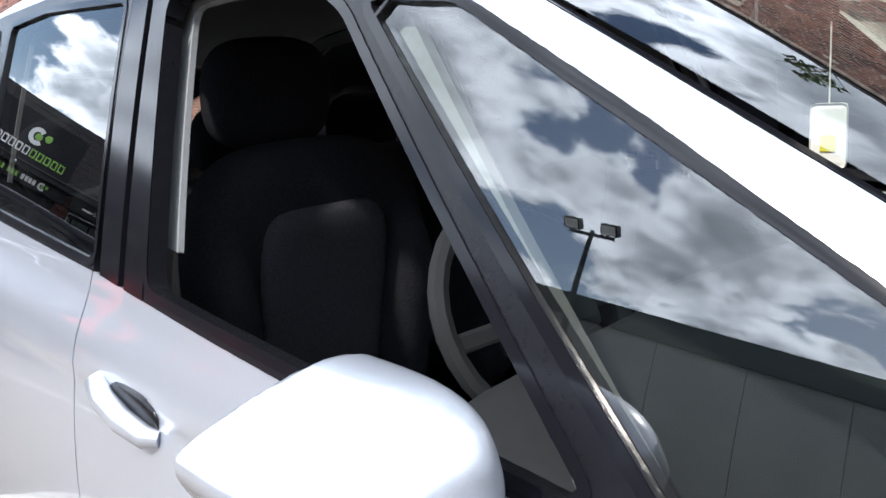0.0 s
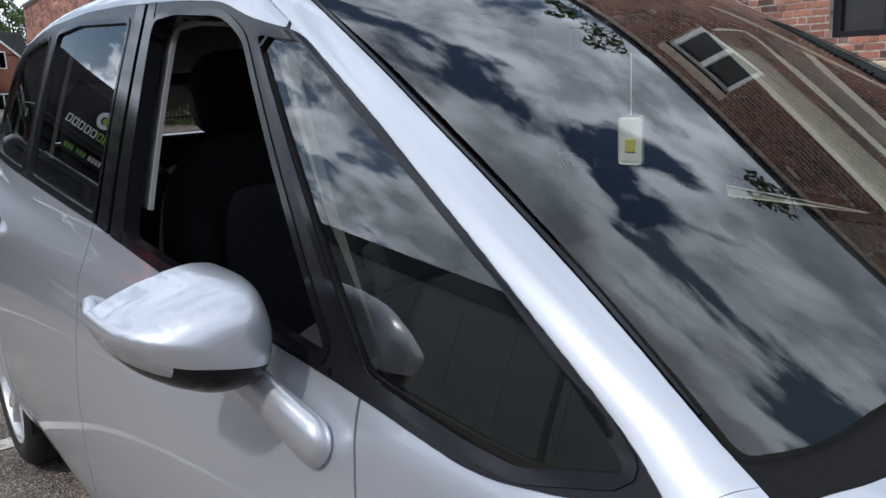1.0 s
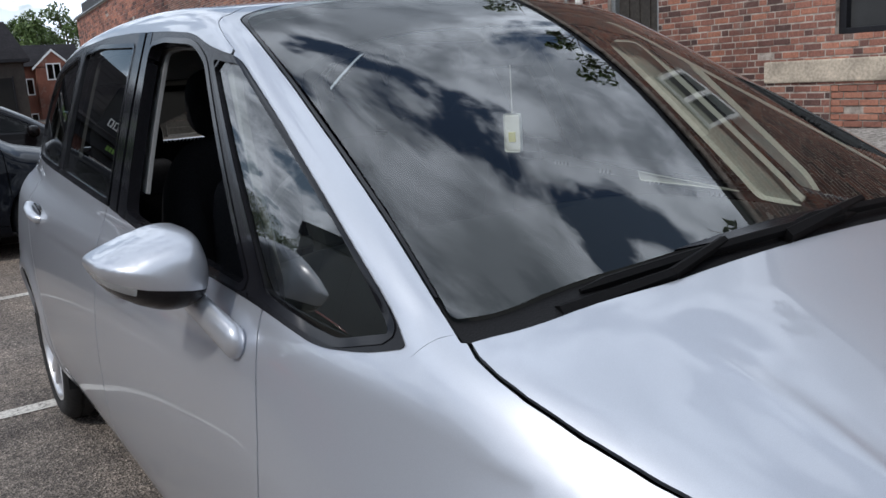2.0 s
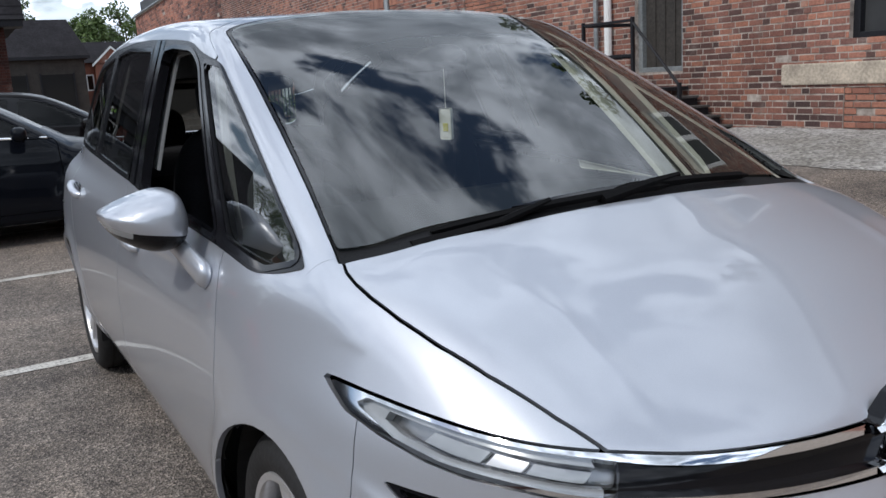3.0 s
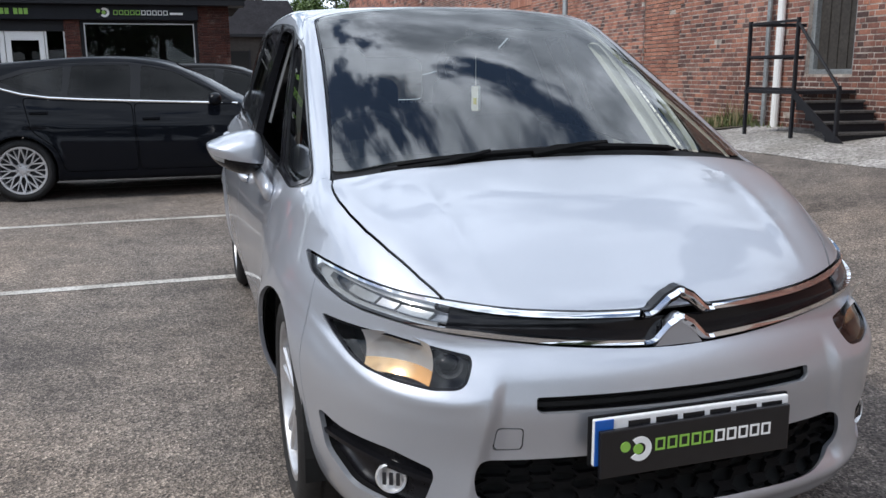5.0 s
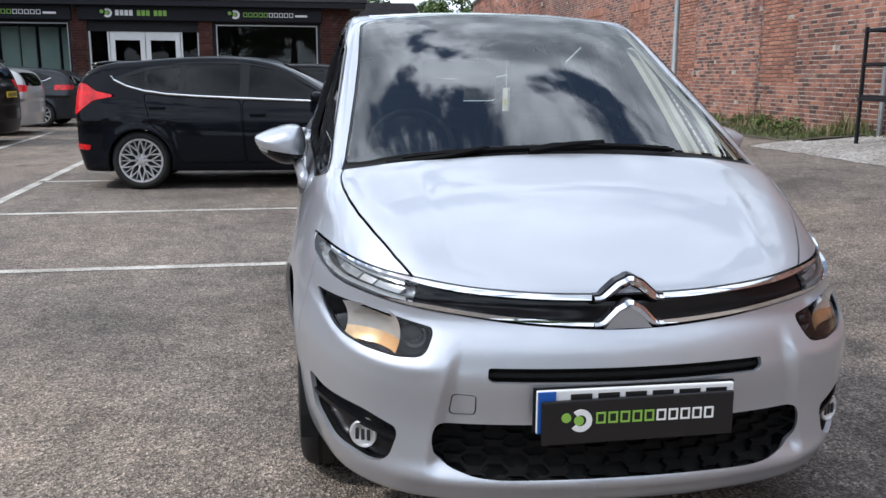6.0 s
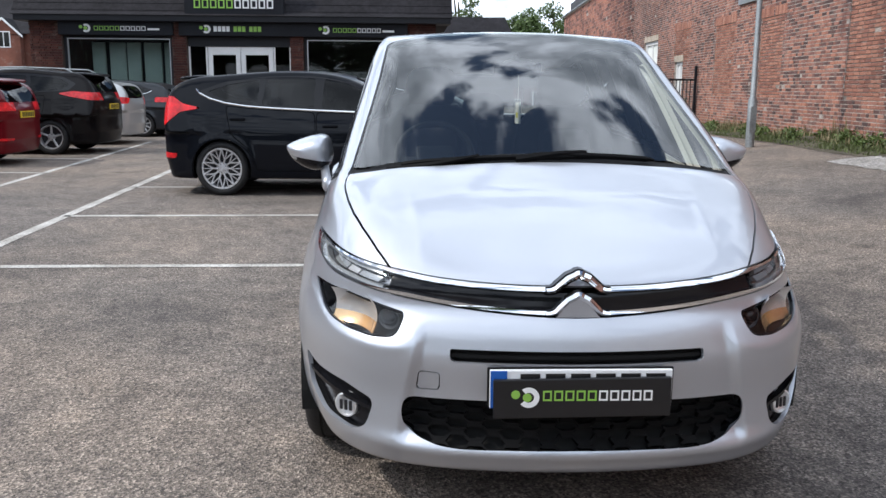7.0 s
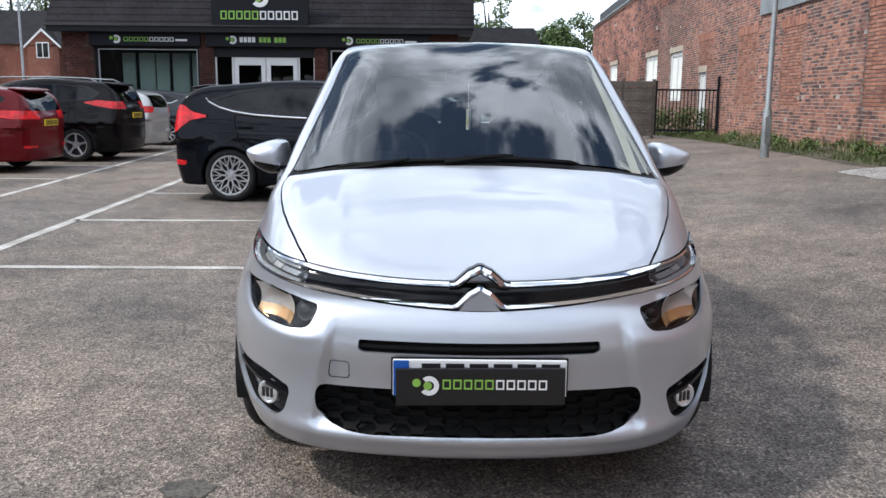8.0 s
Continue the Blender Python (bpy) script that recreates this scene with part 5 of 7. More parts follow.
GLASS = {
    "quarter_glass": rounded([(1.79, 1.434), (1.648, 1.416), (1.40, 1.288), (1.11, 1.136), (0.983, 1.06), (0.902, 1.004, 0.01), (1.015, 0.977), (1.10, 0.98), (1.225, 0.99), (1.305, 1.0)], 0.018),
    "front_window": rounded([(1.385, 0.997), (1.84, 1.428), (1.95, 1.476, 0.12), (2.2, 1.497), (2.335, 1.494), (2.205, 1.062)], 0.03),
    "rear_window": rounded([(2.43, 1.076), (2.52, 1.503), (3.0, 1.527), (3.265, 1.517), (3.2, 1.118)], 0.02),
    "rear_quarter_glass": rounded([(3.29, 1.122), (3.37, 1.512), (3.8, 1.47), (4.05, 1.38), (4.07, 1.22), (3.9, 1.147)], 0.03),
}
frame_sheet = dlo
for name, poly in GLASS.items():
    glass, frame_sheet = take(frame_sheet, poly, (1, 2), from_side)
    for side, g in halves(glass):
        if name == "front_window" and side < 0:
            continue
        g = eased(g, 0, side, QUAD)
        ob = attach(name, g.mesh(name, -0.004, mats=(tinted_glass if name.startswith("rear") else side_glass,)), pc)
        ob.visible_shadow = False
post, surround_sheet = take(frame_sheet, np.array([(2.20, 1.0), (2.365, 1.60), (2.50, 1.60), (2.415, 1.0)]), (1, 2), from_side, 0.004)
GROOVE = np.array([(1.362, 0.980), (1.370, 0.980), (1.842, 1.438), (1.832, 1.436)])
groove, surround_sheet = take(surround_sheet, GROOVE, (1, 2), from_side)
for side, g in halves(groove):
    attach("seal_groove", g.mesh("seal_groove", -0.008, mats=(liner_black,)), pc)
for side, g in halves(surround_sheet):
    attach("window_surround", g.mesh("window_surround", 0.002, 0.03, (satin_black,)), pc, "satin black window surround")
seam_y = lambda p: 2.302 + 0.235 * (p[:, 2] - 1.06)
for nm, off, w_ in (("front_door_cover", -0.052, 0.040), ("centre_post_cover", 0.0, 0.0045), ("rear_door_cover", 0.052, 0.040)):
    for side, g in halves(post.cut(lambda p: np.abs(p[:, 1] - seam_y(p) - off) - w_)[0]):
        if len(g.t):
            attach(nm, g.mesh(nm, 0.003 if off else -0.006, 0.02, (gloss_black,)), pc, "gloss black post cover between the doors")
for side, g in halves(post):
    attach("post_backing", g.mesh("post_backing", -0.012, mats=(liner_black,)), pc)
# raised seal lines along the window edges
for name, poly in GLASS.items():
    ring = frame_sheet.cut(seen_from(poly, (1, 2), from_side, 0.013))[0]
    for side, g in halves(ring):
        if len(g.t):
            attach("window_seal", g.mesh("window_seal", 0.004, mats=(gloss_black,)), pc)

# windscreen, between the pillars and up into the roof
SCREEN = rounded([(-0.3, 0.695), (0.4, 0.70), (0.63, 0.735), (0.716, 0.778, 0.008), (0.703, 0.835), (0.677, 1.019), (0.648, 1.245), (0.622, 1.474), (0.603, 1.70), (0.592, 1.82), (0.5, 1.868), (0.43, 1.885), (0.2, 1.915), (-0.3, 1.915)], 0.035)


def cowl_side(p):
    return (p[:, 2] > carrier_seam(p)) & (p[:, 2] > 0.99)


def carrier_seam(p):
    return 0.97 + 0 * p[:, 1]


screen, rest = take(rest, SCREEN, (0, 1), cowl_side, 0.004)
glass, frit = take(screen, rounded([(-0.3, 0.755), (0.4, 0.765), (0.64, 0.79), (0.701, 0.825, 0.015), (0.692, 0.87), (0.667, 1.025), (0.638, 1.245), (0.612, 1.474), (0.594, 1.70), (0.580, 1.81), (0.5, 1.83), (0.2, 1.875), (-0.3, 1.875)], 0.05), (0, 1), cowl_side)
glass = eased(glass, 2, 1, [(i, j) for i in (0, 2, 4) for j in (0, 1, 2, 3)], (0.42, 0.012, 0.034, 5))
ob = attach("windscreen", glass.mesh("windscreen", -0.003, mats=(screen_glass,)), pc, "large curved windscreen mirroring the clouds")
ob.visible_shadow = False
cowl, border = frit.cut(lambda p: p[:, 1] - 0.29 * p[:, 0] ** 2 - 0.735)
attach("scuttle_panel", cowl.mesh("scuttle_panel", -0.006, 0.01, (black_plastic,)), pc, "black plastic panel under the wipers")
attach("screen_border", border.mesh("screen_border", -0.001, 0.004, (gloss_black,)), pc)

# the band across the nose: lamps, grille panel and the two chrome lines
f1 = spline([(-0.2, 0.754), (0, 0.753), (0.1, 0.7545), (0.2, 0.757), (0.33, 0.7645), (0.43, 0.773), (0.533, 0.786), (0.64, 0.799), (0.70, 0.810), (0.748, 0.821), (0.80, 0.833)])
f2 = spline([(-0.2, 0.672), (0, 0.669), (0.1, 0.6715), (0.21, 0.678), (0.3, 0.686), (0.40, 0.698), (0.5, 0.711), (0.62, 0.728), (0.70, 0.742), (0.75, 0.752), (0.79, 0.775)])
xs = np.linspace(-0.2, 0.795, 34)
top_line = [(x, float(f1(x))) for x in xs] + [(0.803, 0.832), (0.804, 0.815)]
low_line = [(x, float(f2(x))) for x in np.linspace(-0.2, 0.785, 34)][::-1]
BAND = np.array(top_line + [(0.803, 0.79)] + low_line)


def above_band(p):
    return (p[:, 1] < 0.85) & (p[:, 2] > 0.6)


band, rest = take(rest, BAND, (0, 2), above_band, 0.006)
inner = np.array([(x, float(f1(x)) - 0.0145 + 0.0055 * float(step(0.5, 0.6, x))) for x in np.linspace(-0.2, 0.776, 30)] + [(0.790, 0.806)] + [(x, float(f2(x)) + 0.0145 - 0.0045 * float(step(0.5, 0.6, x))) for x in np.linspace(0.772, -0.2, 30)])
infill, strip = take(band, inner, (0, 2), above_band)
strip = strip.cut(lambda p: 0.092 - np.abs(p[:, 0]))[0]
up, low = strip.cut(lambda p: (f1(np.abs(p[:, 0])) + f2(np.abs(p[:, 0]))) / 2 - p[:, 2])
for nm, s in (("upper_chrome_strip", up), ("lower_chrome_strip", low)):
    for side, g in halves(s):
        attach(nm, g.mesh(nm, 0.006, 0.02, (chrome,)), pc, "polished chrome strip across the nose")
lens, panel = infill.cut(lambda p: 0.545 + 0.35 * (0.77 - p[:, 2]) - np.abs(p[:, 0]))
attach("grille_panel", panel.mesh("grille_panel", -0.012, 0.01, (gloss_black,)), pc, "gloss black grille panel between chrome strips")
for side, g in halves(lens):
    lamp = attach("upper_lamp", g.mesh("upper_lamp", -0.004, mats=(lamp_glass,)), pc, "slim clear daytime running lamp")
    lamp.visible_shadow = False
    attach("lamp_back", g.mesh("lamp_back", -0.04, mats=(lamp_grey,)), lamp)
    guide = g.cut(seen_from(inner, (0, 2), above_band, -0.008))[1].cut(lambda p: 0.575 - np.abs(p[:, 0]))[0]
    if len(guide.t):
        attach("light_guide", guide.mesh("light_guide", -0.010, 0.02, (led_white,)), lamp, "white light guide round the lamp")
    for a, b, mt_ in ((0.578, 0.655, led_white), (0.661, 0.700, lamp_chrome), (0.706, 0.762, led_white)):
        blk = g.cut(lambda p: a + 0.9 * (0.77 - p[:, 2]) - np.abs(p[:, 0]))[0].cut(lambda p: np.abs(p[:, 0]) - b - 0.9 * (0.77 - p[:, 2]))[0]
        blk = blk.cut(seen_from(inner, (0, 2), above_band, -0.013))[0]
        if len(blk.t):
            attach("led_block", blk.mesh("led_block", -0.024, 0.012, (mt_,)), lamp)


def arrow_path(z_foot, rise, half, grow=0.0):
    """The middle line of a chevron: flat foot, leg, rounded peak, leg, flat foot, with the stroke's half width."""
    leg = [(0.094, 0.0), (0.080, 0.0005), (0.069, 0.004), (0.060, 0.011), (0.030, 0.036 * rise / 0.05), (0.012, rise - 0.006), (0.005, rise - 0.001)]
    pts = [(-x, z_foot + z) for x, z in leg] + [(0.0, z_foot + rise)] + [(x, z_foot + z) for x, z in leg[::-1]]
    wide = [0.0073, 0.0078, 0.0088, 0.0096] + [half] * 7 + [0.0096, 0.0088, 0.0078, 0.0073]
    return pts, [w + grow for w in wide]


def arrow(name, z_foot, rise, half, y_at, profile, mat, label, grow=0.0):
    pts, wide = arrow_path(z_foot, rise, half, grow)
    bm = bmesh.new()
    rows = []
    for i, (x, z) in enumerate(pts):
        a, b = Vector(pts[max(i - 1, 0)]), Vector(pts[min(i + 1, len(pts) - 1)])
        d = (b - a).normalized()
        nrm = Vector((-d.y, d.x))
        y0 = 0.25 * x * x + y_at
        rows.append([bm.verts.new((x + nrm.x * wide[i] * s_, y0 + dy, z + nrm.y * wide[i] * s_)) for s_, dy in profile])
    for a, b in zip(rows, rows[1:]):
        for k in range(len(profile) - 1):
            bm.faces.new((a[k], a[k + 1], b[k + 1], b[k]))
    bmesh.ops.recalc_face_normals(bm, faces=bm.faces[:])
    bm.normal_update()
    if sum(f.normal.y for f in bm.faces) > 0:
        bmesh.ops.reverse_faces(bm, faces=bm.faces[:])
    return part(name, bm, mat, pc, label)


BEVEL = ((1, 0.03), (0.92, 0.002), (0.05, -0.006), (-0.92, 0.003), (-1, 0.03))
arrow("upper_chevron", 0.7468, 0.050, 0.0112, 0.049, BEVEL, chrome, "chrome arrow badge")
arrow("lower_chevron", 0.6788, 0.056, 0.0112, 0.042, BEVEL, chrome, "chrome arrow badge")
arrow("badge_surround", 0.7468, 0.050, 0.0112, 0.056, ((1, 0.03), (0.96, 0.0), (-1, 0.0)), gloss_black, "black edging round the badge", 0.004)
bm = bmesh.new()
prism(bm, [(-0.064, 0.668), (0.064, 0.668), (0.046, 0.690), (0.008, 0.7245), (-0.008, 0.7245), (-0.046, 0.690)], 1, 0.047, 0.075)
part("badge_plinth", bm, silver, pc, "silver bumper swelling under the badge")

# bonnet
BONNET = np.array([(-0.3, -0.2), (0.44, -0.2), (0.49, 0.09), (0.526, 0.146), (0.589, 0.262), (0.638, 0.373), (0.675, 0.476), (0.699, 0.568), (0.714, 0.647), (0.719, 0.70), (0.717, 0.745), (0.705, 0.79), (0.66, 0.85), (-0.3, 0.85)])
bonnet, rest = take(rest, BONNET, (0, 1), lambda p: (p[:, 2] > f1(np.abs(p[:, 0])) - 0.01) & (p[:, 2] > 0.745) & (p[:, 1] < 0.9), 0.006)
bonnet = bonnet.cut(lambda p: p[:, 1] - 0.70 - 0.25 * np.abs(p[:, 0]) ** 3)[0]
attach("bonnet", bonnet.mesh("bonnet", 0, mats=(silver,), **PANEL), pc, "smooth silver bonnet with two soft creases")

# lower lamps, slot, grille, fog lamps and the towing-eye cover
LAMP = rounded([(0.803, 0.706), (0.674, 0.702), (0.59, 0.686), (0.507, 0.669), (0.506, 0.652), (0.532, 0.600, 0.03), (0.604, 0.596), (0.68, 0.606), (0.734, 0.62), (0.76, 0.637), (0.785, 0.672)], 0.012)
lens, rest = take(rest, LAMP, (0, 2), from_front)
for side, g in halves(lens):
    lamp = attach("head_lamp", g.mesh("head_lamp", -0.010, mats=(lamp_glass,)), pc, "clear head lamp with an amber inner reflector")
    lamp.visible_shadow = False
    bucket = g.mesh("lamp_bowl", -0.085, mats=(lamp_dark,))
    attach("lamp_bowl", bucket, lamp)
    r = g.rim()
    n = g.normals()
    bm = bmesh.new()
    vs = {}
    for i in np.unique(r):
        a, b = g.p[i] - n[i] * 0.0145, g.p[i] - n[i] * 0.086
        vs[int(i)] = (bm.verts.new(a), bm.verts.new(b))
    for i, j in r:
        bm.faces.new((vs[int(j)][0], vs[int(i)][0], vs[int(i)][1], vs[int(j)][1]))
    part("lamp_wall", bm, lamp_dark, lamp)
    attach("lamp_rim", g.cut(seen_from(LAMP, (0, 2), from_front, -0.006))[1].mesh("lamp_rim", -0.004, 0.012, (gloss_black,)), lamp)
    # a faceted reflector dish, amber below and bright above, facing outwards
    along, up_, out_ = Vector((side * 0.72, 0.69, 0)), Vector((0, 0, 1)), Vector((side * 0.69, -0.72, 0))
    mid = Vector((side * 0.672, 0.203, 0.652)) - out_ * 0.054
    nu, nv = 20, 10
    for nm, v0, v1, mt_, lb in (("amber_reflector", 0, 3, amber, "amber coated reflector"), ("bright_reflector", 3, nv, lamp_chrome, "bright faceted reflector")):
        bm = bmesh.new()
        grid = [[bm.verts.new(mid + along * (u * 0.092) + up_ * (v * 0.052 + 0.006 * u) + out_ * (0.026 * u * u + 0.022 * v * v + 0.0012 * (iu % 2))) for v in (-1 + 2 * k / nv for k in range(v0, v1 + 1))]
                for iu, u in ((k, -1 + 2 * k / nu) for k in range(nu + 1))]
        for a, b in zip(grid, grid[1:]):
            for k in range(v1 - v0):
                f = bm.faces.new((a[k], b[k], b[k + 1], a[k + 1]))
        bm.normal_update()
        if sum(f.normal.dot(out_) for f in bm.faces) < 0:
            bmesh.ops.reverse_faces(bm, faces=bm.faces[:])
        part(nm, bm, mt_, lamp, lb, smooth=True)
    attach("projector", solid("projector", lambda p: pillow((side * 0.550, 0.166, 0.640), (0.028, 0.026, 0.024), 2.0)(p), (side * 0.550 - 0.04, 0.12, 0.60), (side * 0.550 + 0.04, 0.21, 0.68), 0.006, gloss_black), lamp, "dark projector lens")
    bm = bmesh.new()
    lathe(bm, [(0.027, -0.002), (0.030, -0.006), (0.034, 0.004)], 24, pose(side * 0.550, 0.152, 0.640, 0, 0, -90 + side * 22))
    part("projector_ring", bm, lamp_grey, lamp)


def sunk(poly, depth, mat, name, label, ok=from_front):
    """A recess in the bumper: its floor sits back by depth, with walls."""
    global rest
    g, rest = take(rest, poly, (0, 2), ok)
    n = g.normals()
    bm = bmesh.new()
    vs = {}
    r = g.rim()
    for i in np.unique(r):
        vs[int(i)] = (bm.verts.new(g.p[i] - n[i] * 0.0145), bm.verts.new(g.p[i] - n[i] * depth))
    for i, j in r:
        bm.faces.new((vs[int(j)][0], vs[int(i)][0], vs[int(i)][1], vs[int(j)][1]))
    return g, bm


SLOT = rounded([(-0.2, 0.5355), (0.36, 0.5385), (0.374, 0.548), (0.372, 0.578), (-0.2, 0.577)], 0.008)
g, bm = sunk(SLOT, 0.035, black_plastic, "slot", "")
slot = attach("upper_air_slot", g.mesh("upper_air_slot", -0.035, mats=(liner_black,)), pc, "narrow black air slot")
part("slot_wall", bm, black_plastic, slot)
attach("slot_blade", g.cut(lambda p: np.abs(p[:, 2] - 0.557) - 0.007)[0].mesh("slot_blade", -0.022, 0.008, (liner_black,)), slot)

GRILLE = rounded([(-0.2, 0.4225), (0.50, 0.4215), (0.512, 0.40), (0.515, 0.375), (0.509, 0.335, 0.04), (0.47, 0.303), (0.406, 0.285), (0.343, 0.280), (0.2, 0.282), (0, 0.2835), (-0.2, 0.282)], 0.02)
g, bm = sunk(GRILLE, 0.05, black_plastic, "grille", "")
grille = attach("lower_grille", g.mesh("lower_grille", -0.05, mats=(liner_black,)), pc, "black lower grille with wavy honeycomb slats")
part("grille_wall", bm, grille_black, grille)
for k in range(7):
    zz = 0.292 + 0.0205 * k
    s = g.cut(lambda p: np.abs(p[:, 2] - zz - 0.0065 * np.sign(np.sin(p[:, 0] * 58 + math.pi * k)) * np.minimum(1, 2.2 * np.abs(np.sin(p[:, 0] * 58 + math.pi * k)))) - 0.0042)[0]
    attach("grille_slat", s.mesh("grille_slat", -0.018, 0.018, (grille_black,)), grille)

FOG = rounded([(0.83, 0.478), (0.79, 0.452), (0.69, 0.437), (0.606, 0.402), (0.602, 0.38), (0.622, 0.318), (0.645, 0.298), (0.68, 0.288), (0.766, 0.30), (0.815, 0.37)], 0.02)
g, bm = sunk(FOG, 0.03, black_plastic, "fog", "")
for keep in (True, False):
    half = bm.copy()
    bmesh.ops.delete(half, geom=[v for v in half.verts if (v.co.x > 0) != keep], context="VERTS")
    part("fog_surround_wall", half, black_plastic, pc)
bm.free()
for side, h in halves(g):
    fog = attach("fog_lamp_bezel", h.mesh("fog_lamp_bezel", -0.03, mats=(satin_black,)), pc, "black bezel round a small fog lamp")
    attach("bezel_blade", h.cut(lambda p: np.abs(p[:, 2] - 0.385 - 0.22 * (np.abs(p[:, 0]) - 0.69)) - 0.006)[0].mesh("bezel_blade", -0.006, 0.02, (satin_black,)), fog)
    bm = bmesh.new()
    lathe(bm, [(0.039, -0.01), (0.039, 0.010), (0.034, 0.013), (0.031, 0.004), (0.001, -0.006)], 28, pose(side * 0.683, 0.198, 0.353, 0, 0, -90 + side * 28))
    part("fog_lamp", bm, lamp_chrome, fog, smooth=True)
    bm = bmesh.new()
    for k in range(3):
        slab(bm, -0.024 + 0.017 * k, -0.014 + 0.017 * k, -0.008, -0.003, -0.016, 0.016, 0.002, pose(side * 0.683, 0.190, 0.353, 0, 0, side * 28))
    part("lens_ribs", bm, lamp_dark, fog)

TOW = rounded([(0.402, 0.503), (0.462, 0.506), (0.470, 0.449), (0.403, 0.449)], 0.010)
cover, rest = take(rest, TOW, (0, 2), lambda p: from_front(p) & (p[:, 0] < 0), 0.003)
attach("towing_eye_cover", cover.mesh("towing_eye_cover", 0, mats=(silver,), **PANEL), pc)

# rear screen
back_glass, rest = take(rest, rounded([(-0.3, 1.12), (0.56, 1.13), (0.52, 1.40), (0.44, 1.44), (-0.3, 1.45)], 0.05), (0, 2), lambda p: p[:, 1] > 3.9, 0.004)
if len(back_glass.t):
    attach("rear_screen", back_glass.mesh("rear_screen", -0.004, mats=(tinted_glass,)), pc).visible_shadow = False

# roof and pillars
pillar_y = spline([(0.58, 1.875), (0.602, 1.86), (0.633, 1.835), (0.648, 1.745), (0.658, 1.64)])


def is_top(p):
    return (p[:, 2] > 1.2) & (p[:, 1] > 1.5)


roof, rest = (rest.cut(lambda p: np.where(is_top(p), np.maximum(pillar_y(np.abs(p[:, 0])) - p[:, 1], 1.44 - p[:, 2] - 0.25 * np.maximum(p[:, 1] - 3.8, 0)), 0.1) + 0.0025)[0],
              rest.cut(lambda p: np.where(is_top(p), np.maximum(pillar_y(np.abs(p[:, 0])) - p[:, 1], 1.44 - p[:, 2] - 0.25 * np.maximum(p[:, 1] - 3.8, 0)), 0.1) - 0.0025)[1])
attach("roof", roof.mesh("roof", 0, mats=(silver,), **PANEL), pc)


def base_seam(p):
    return np.where((p[:, 2] > 0.985) & (p[:, 1] > 0.7) & (p[:, 1] < 1.9), 0.795 + 0.8 * (np.abs(p[:, 0]) - 0.705) - p[:, 1], 0.1)


pillars, rest = rest.cut(lambda p: base_seam(p) + 0.0003)[0], rest.cut(lambda p: base_seam(p) - 0.0003)[1]
for side, g in halves(pillars):
    attach("a_pillar", g.mesh("a_pillar", 0, mats=(silver,), **PANEL), pc, "silver pillar beside the windscreen")

# doors, wings, bumpers
FRONT_DOOR = rounded([(1.30, 1.06), (1.30, 0.975), (1.24, 0.86), (1.17, 0.75), (1.135, 0.55), (1.15, 0.265), (2.38, 0.265), (2.40, 0.5), (2.435, 0.815), (2.455, 0.925), (2.43, 1.06), (2.43, 1.15)], 0.08)
REAR_DOOR = rounded([(2.43, 1.15), (2.43, 1.06), (2.455, 0.925), (2.435, 0.815), (2.40, 0.5), (2.38, 0.265), (3.35, 0.265), (3.37, 0.5), (3.47, 0.70), (3.62, 0.85), (3.71, 0.98), (3.70, 1.2)], 0.08)
for nm, poly in (("front_door", FRONT_DOOR), ("rear_door", REAR_DOOR)):
    doors, rest = take(rest, poly, (1, 2), lambda p: from_side(p) & (p[:, 2] < 1.2), 0.005)
    for side, g in halves(doors):
        door = attach(nm, g.mesh(nm, 0, mats=(silver,), **PANEL), pc)
        y1 = 2.228 if nm == "front_door" else 3.50
        z1 = 0.885 if nm == "front_door" else 0.945
        sx = float(g.p[np.argmin(np.hypot(g.p[:, 1] - y1, g.p[:, 2] - z1)), 0])
        attach("handle_cup", solid("handle_cup", pillow((sx - side * 0.004, y1 - 0.02, z1), (0.012, 0.095, 0.034), 2.6), (sx - 0.03, y1 - 0.14, z1 - 0.05), (sx + 0.03, y1 + 0.1, z1 + 0.05), 0.008, satin_black), door)
        bm = bmesh.new()
        tube(bm, [(sx + side * 0.0, y1 - 0.115, z1 - 0.02), (sx + side * 0.014, y1 - 0.10, z1 - 0.017), (sx + side * 0.023, y1 - 0.04, z1 - 0.006), (sx + side * 0.023, y1 + 0.03, z1 + 0.008), (sx + side * 0.014, y1 + 0.085, z1 + 0.019), (sx, y1 + 0.10, z1 + 0.022)], [0.012, 0.017, 0.019, 0.019, 0.017, 0.012], 16)
        part("door_handle", bm, silver, door, "silver pull handle", smooth=True)
bumper_line = lambda p: np.where(p[:, 1] < 1.0, np.minimum(p[:, 1] - (0.56 + (p[:, 2] - 0.8) * 0.28), 1), 0.2)
low_front, rest = (rest.cut(lambda p: np.maximum(bumper_line(p), p[:, 2] - f1(np.abs(p[:, 0])) + 0.02) + 0.0012)[0], rest.cut(lambda p: np.maximum(bumper_line(p), p[:, 2] - f1(np.abs(p[:, 0])) + 0.02) - 0.0012)[1])
attach("front_bumper", low_front.mesh("front_bumper", 0, mats=(silver,), **PANEL), pc, "silver front bumper with black openings")
wings, rest = rest.cut(lambda p: p[:, 1] - 1.35 + 0 * p[:, 2])
for side, g in halves(wings):
    attach("front_wing", g.mesh("front_wing", 0, mats=(silver,), **PANEL), pc)
tail, quarters = rest.cut(lambda p: np.where(np.abs(p[:, 0]) < 0.68, 4.2 - p[:, 1], 4.45 - p[:, 1]))
attach("tailgate", tail.mesh("tailgate", 0, mats=(silver,), **PANEL), pc)
for side, g in halves(quarters):
    attach("rear_quarter_panel", g.mesh("rear_quarter_panel", 0, mats=(silver,), **PANEL), pc)

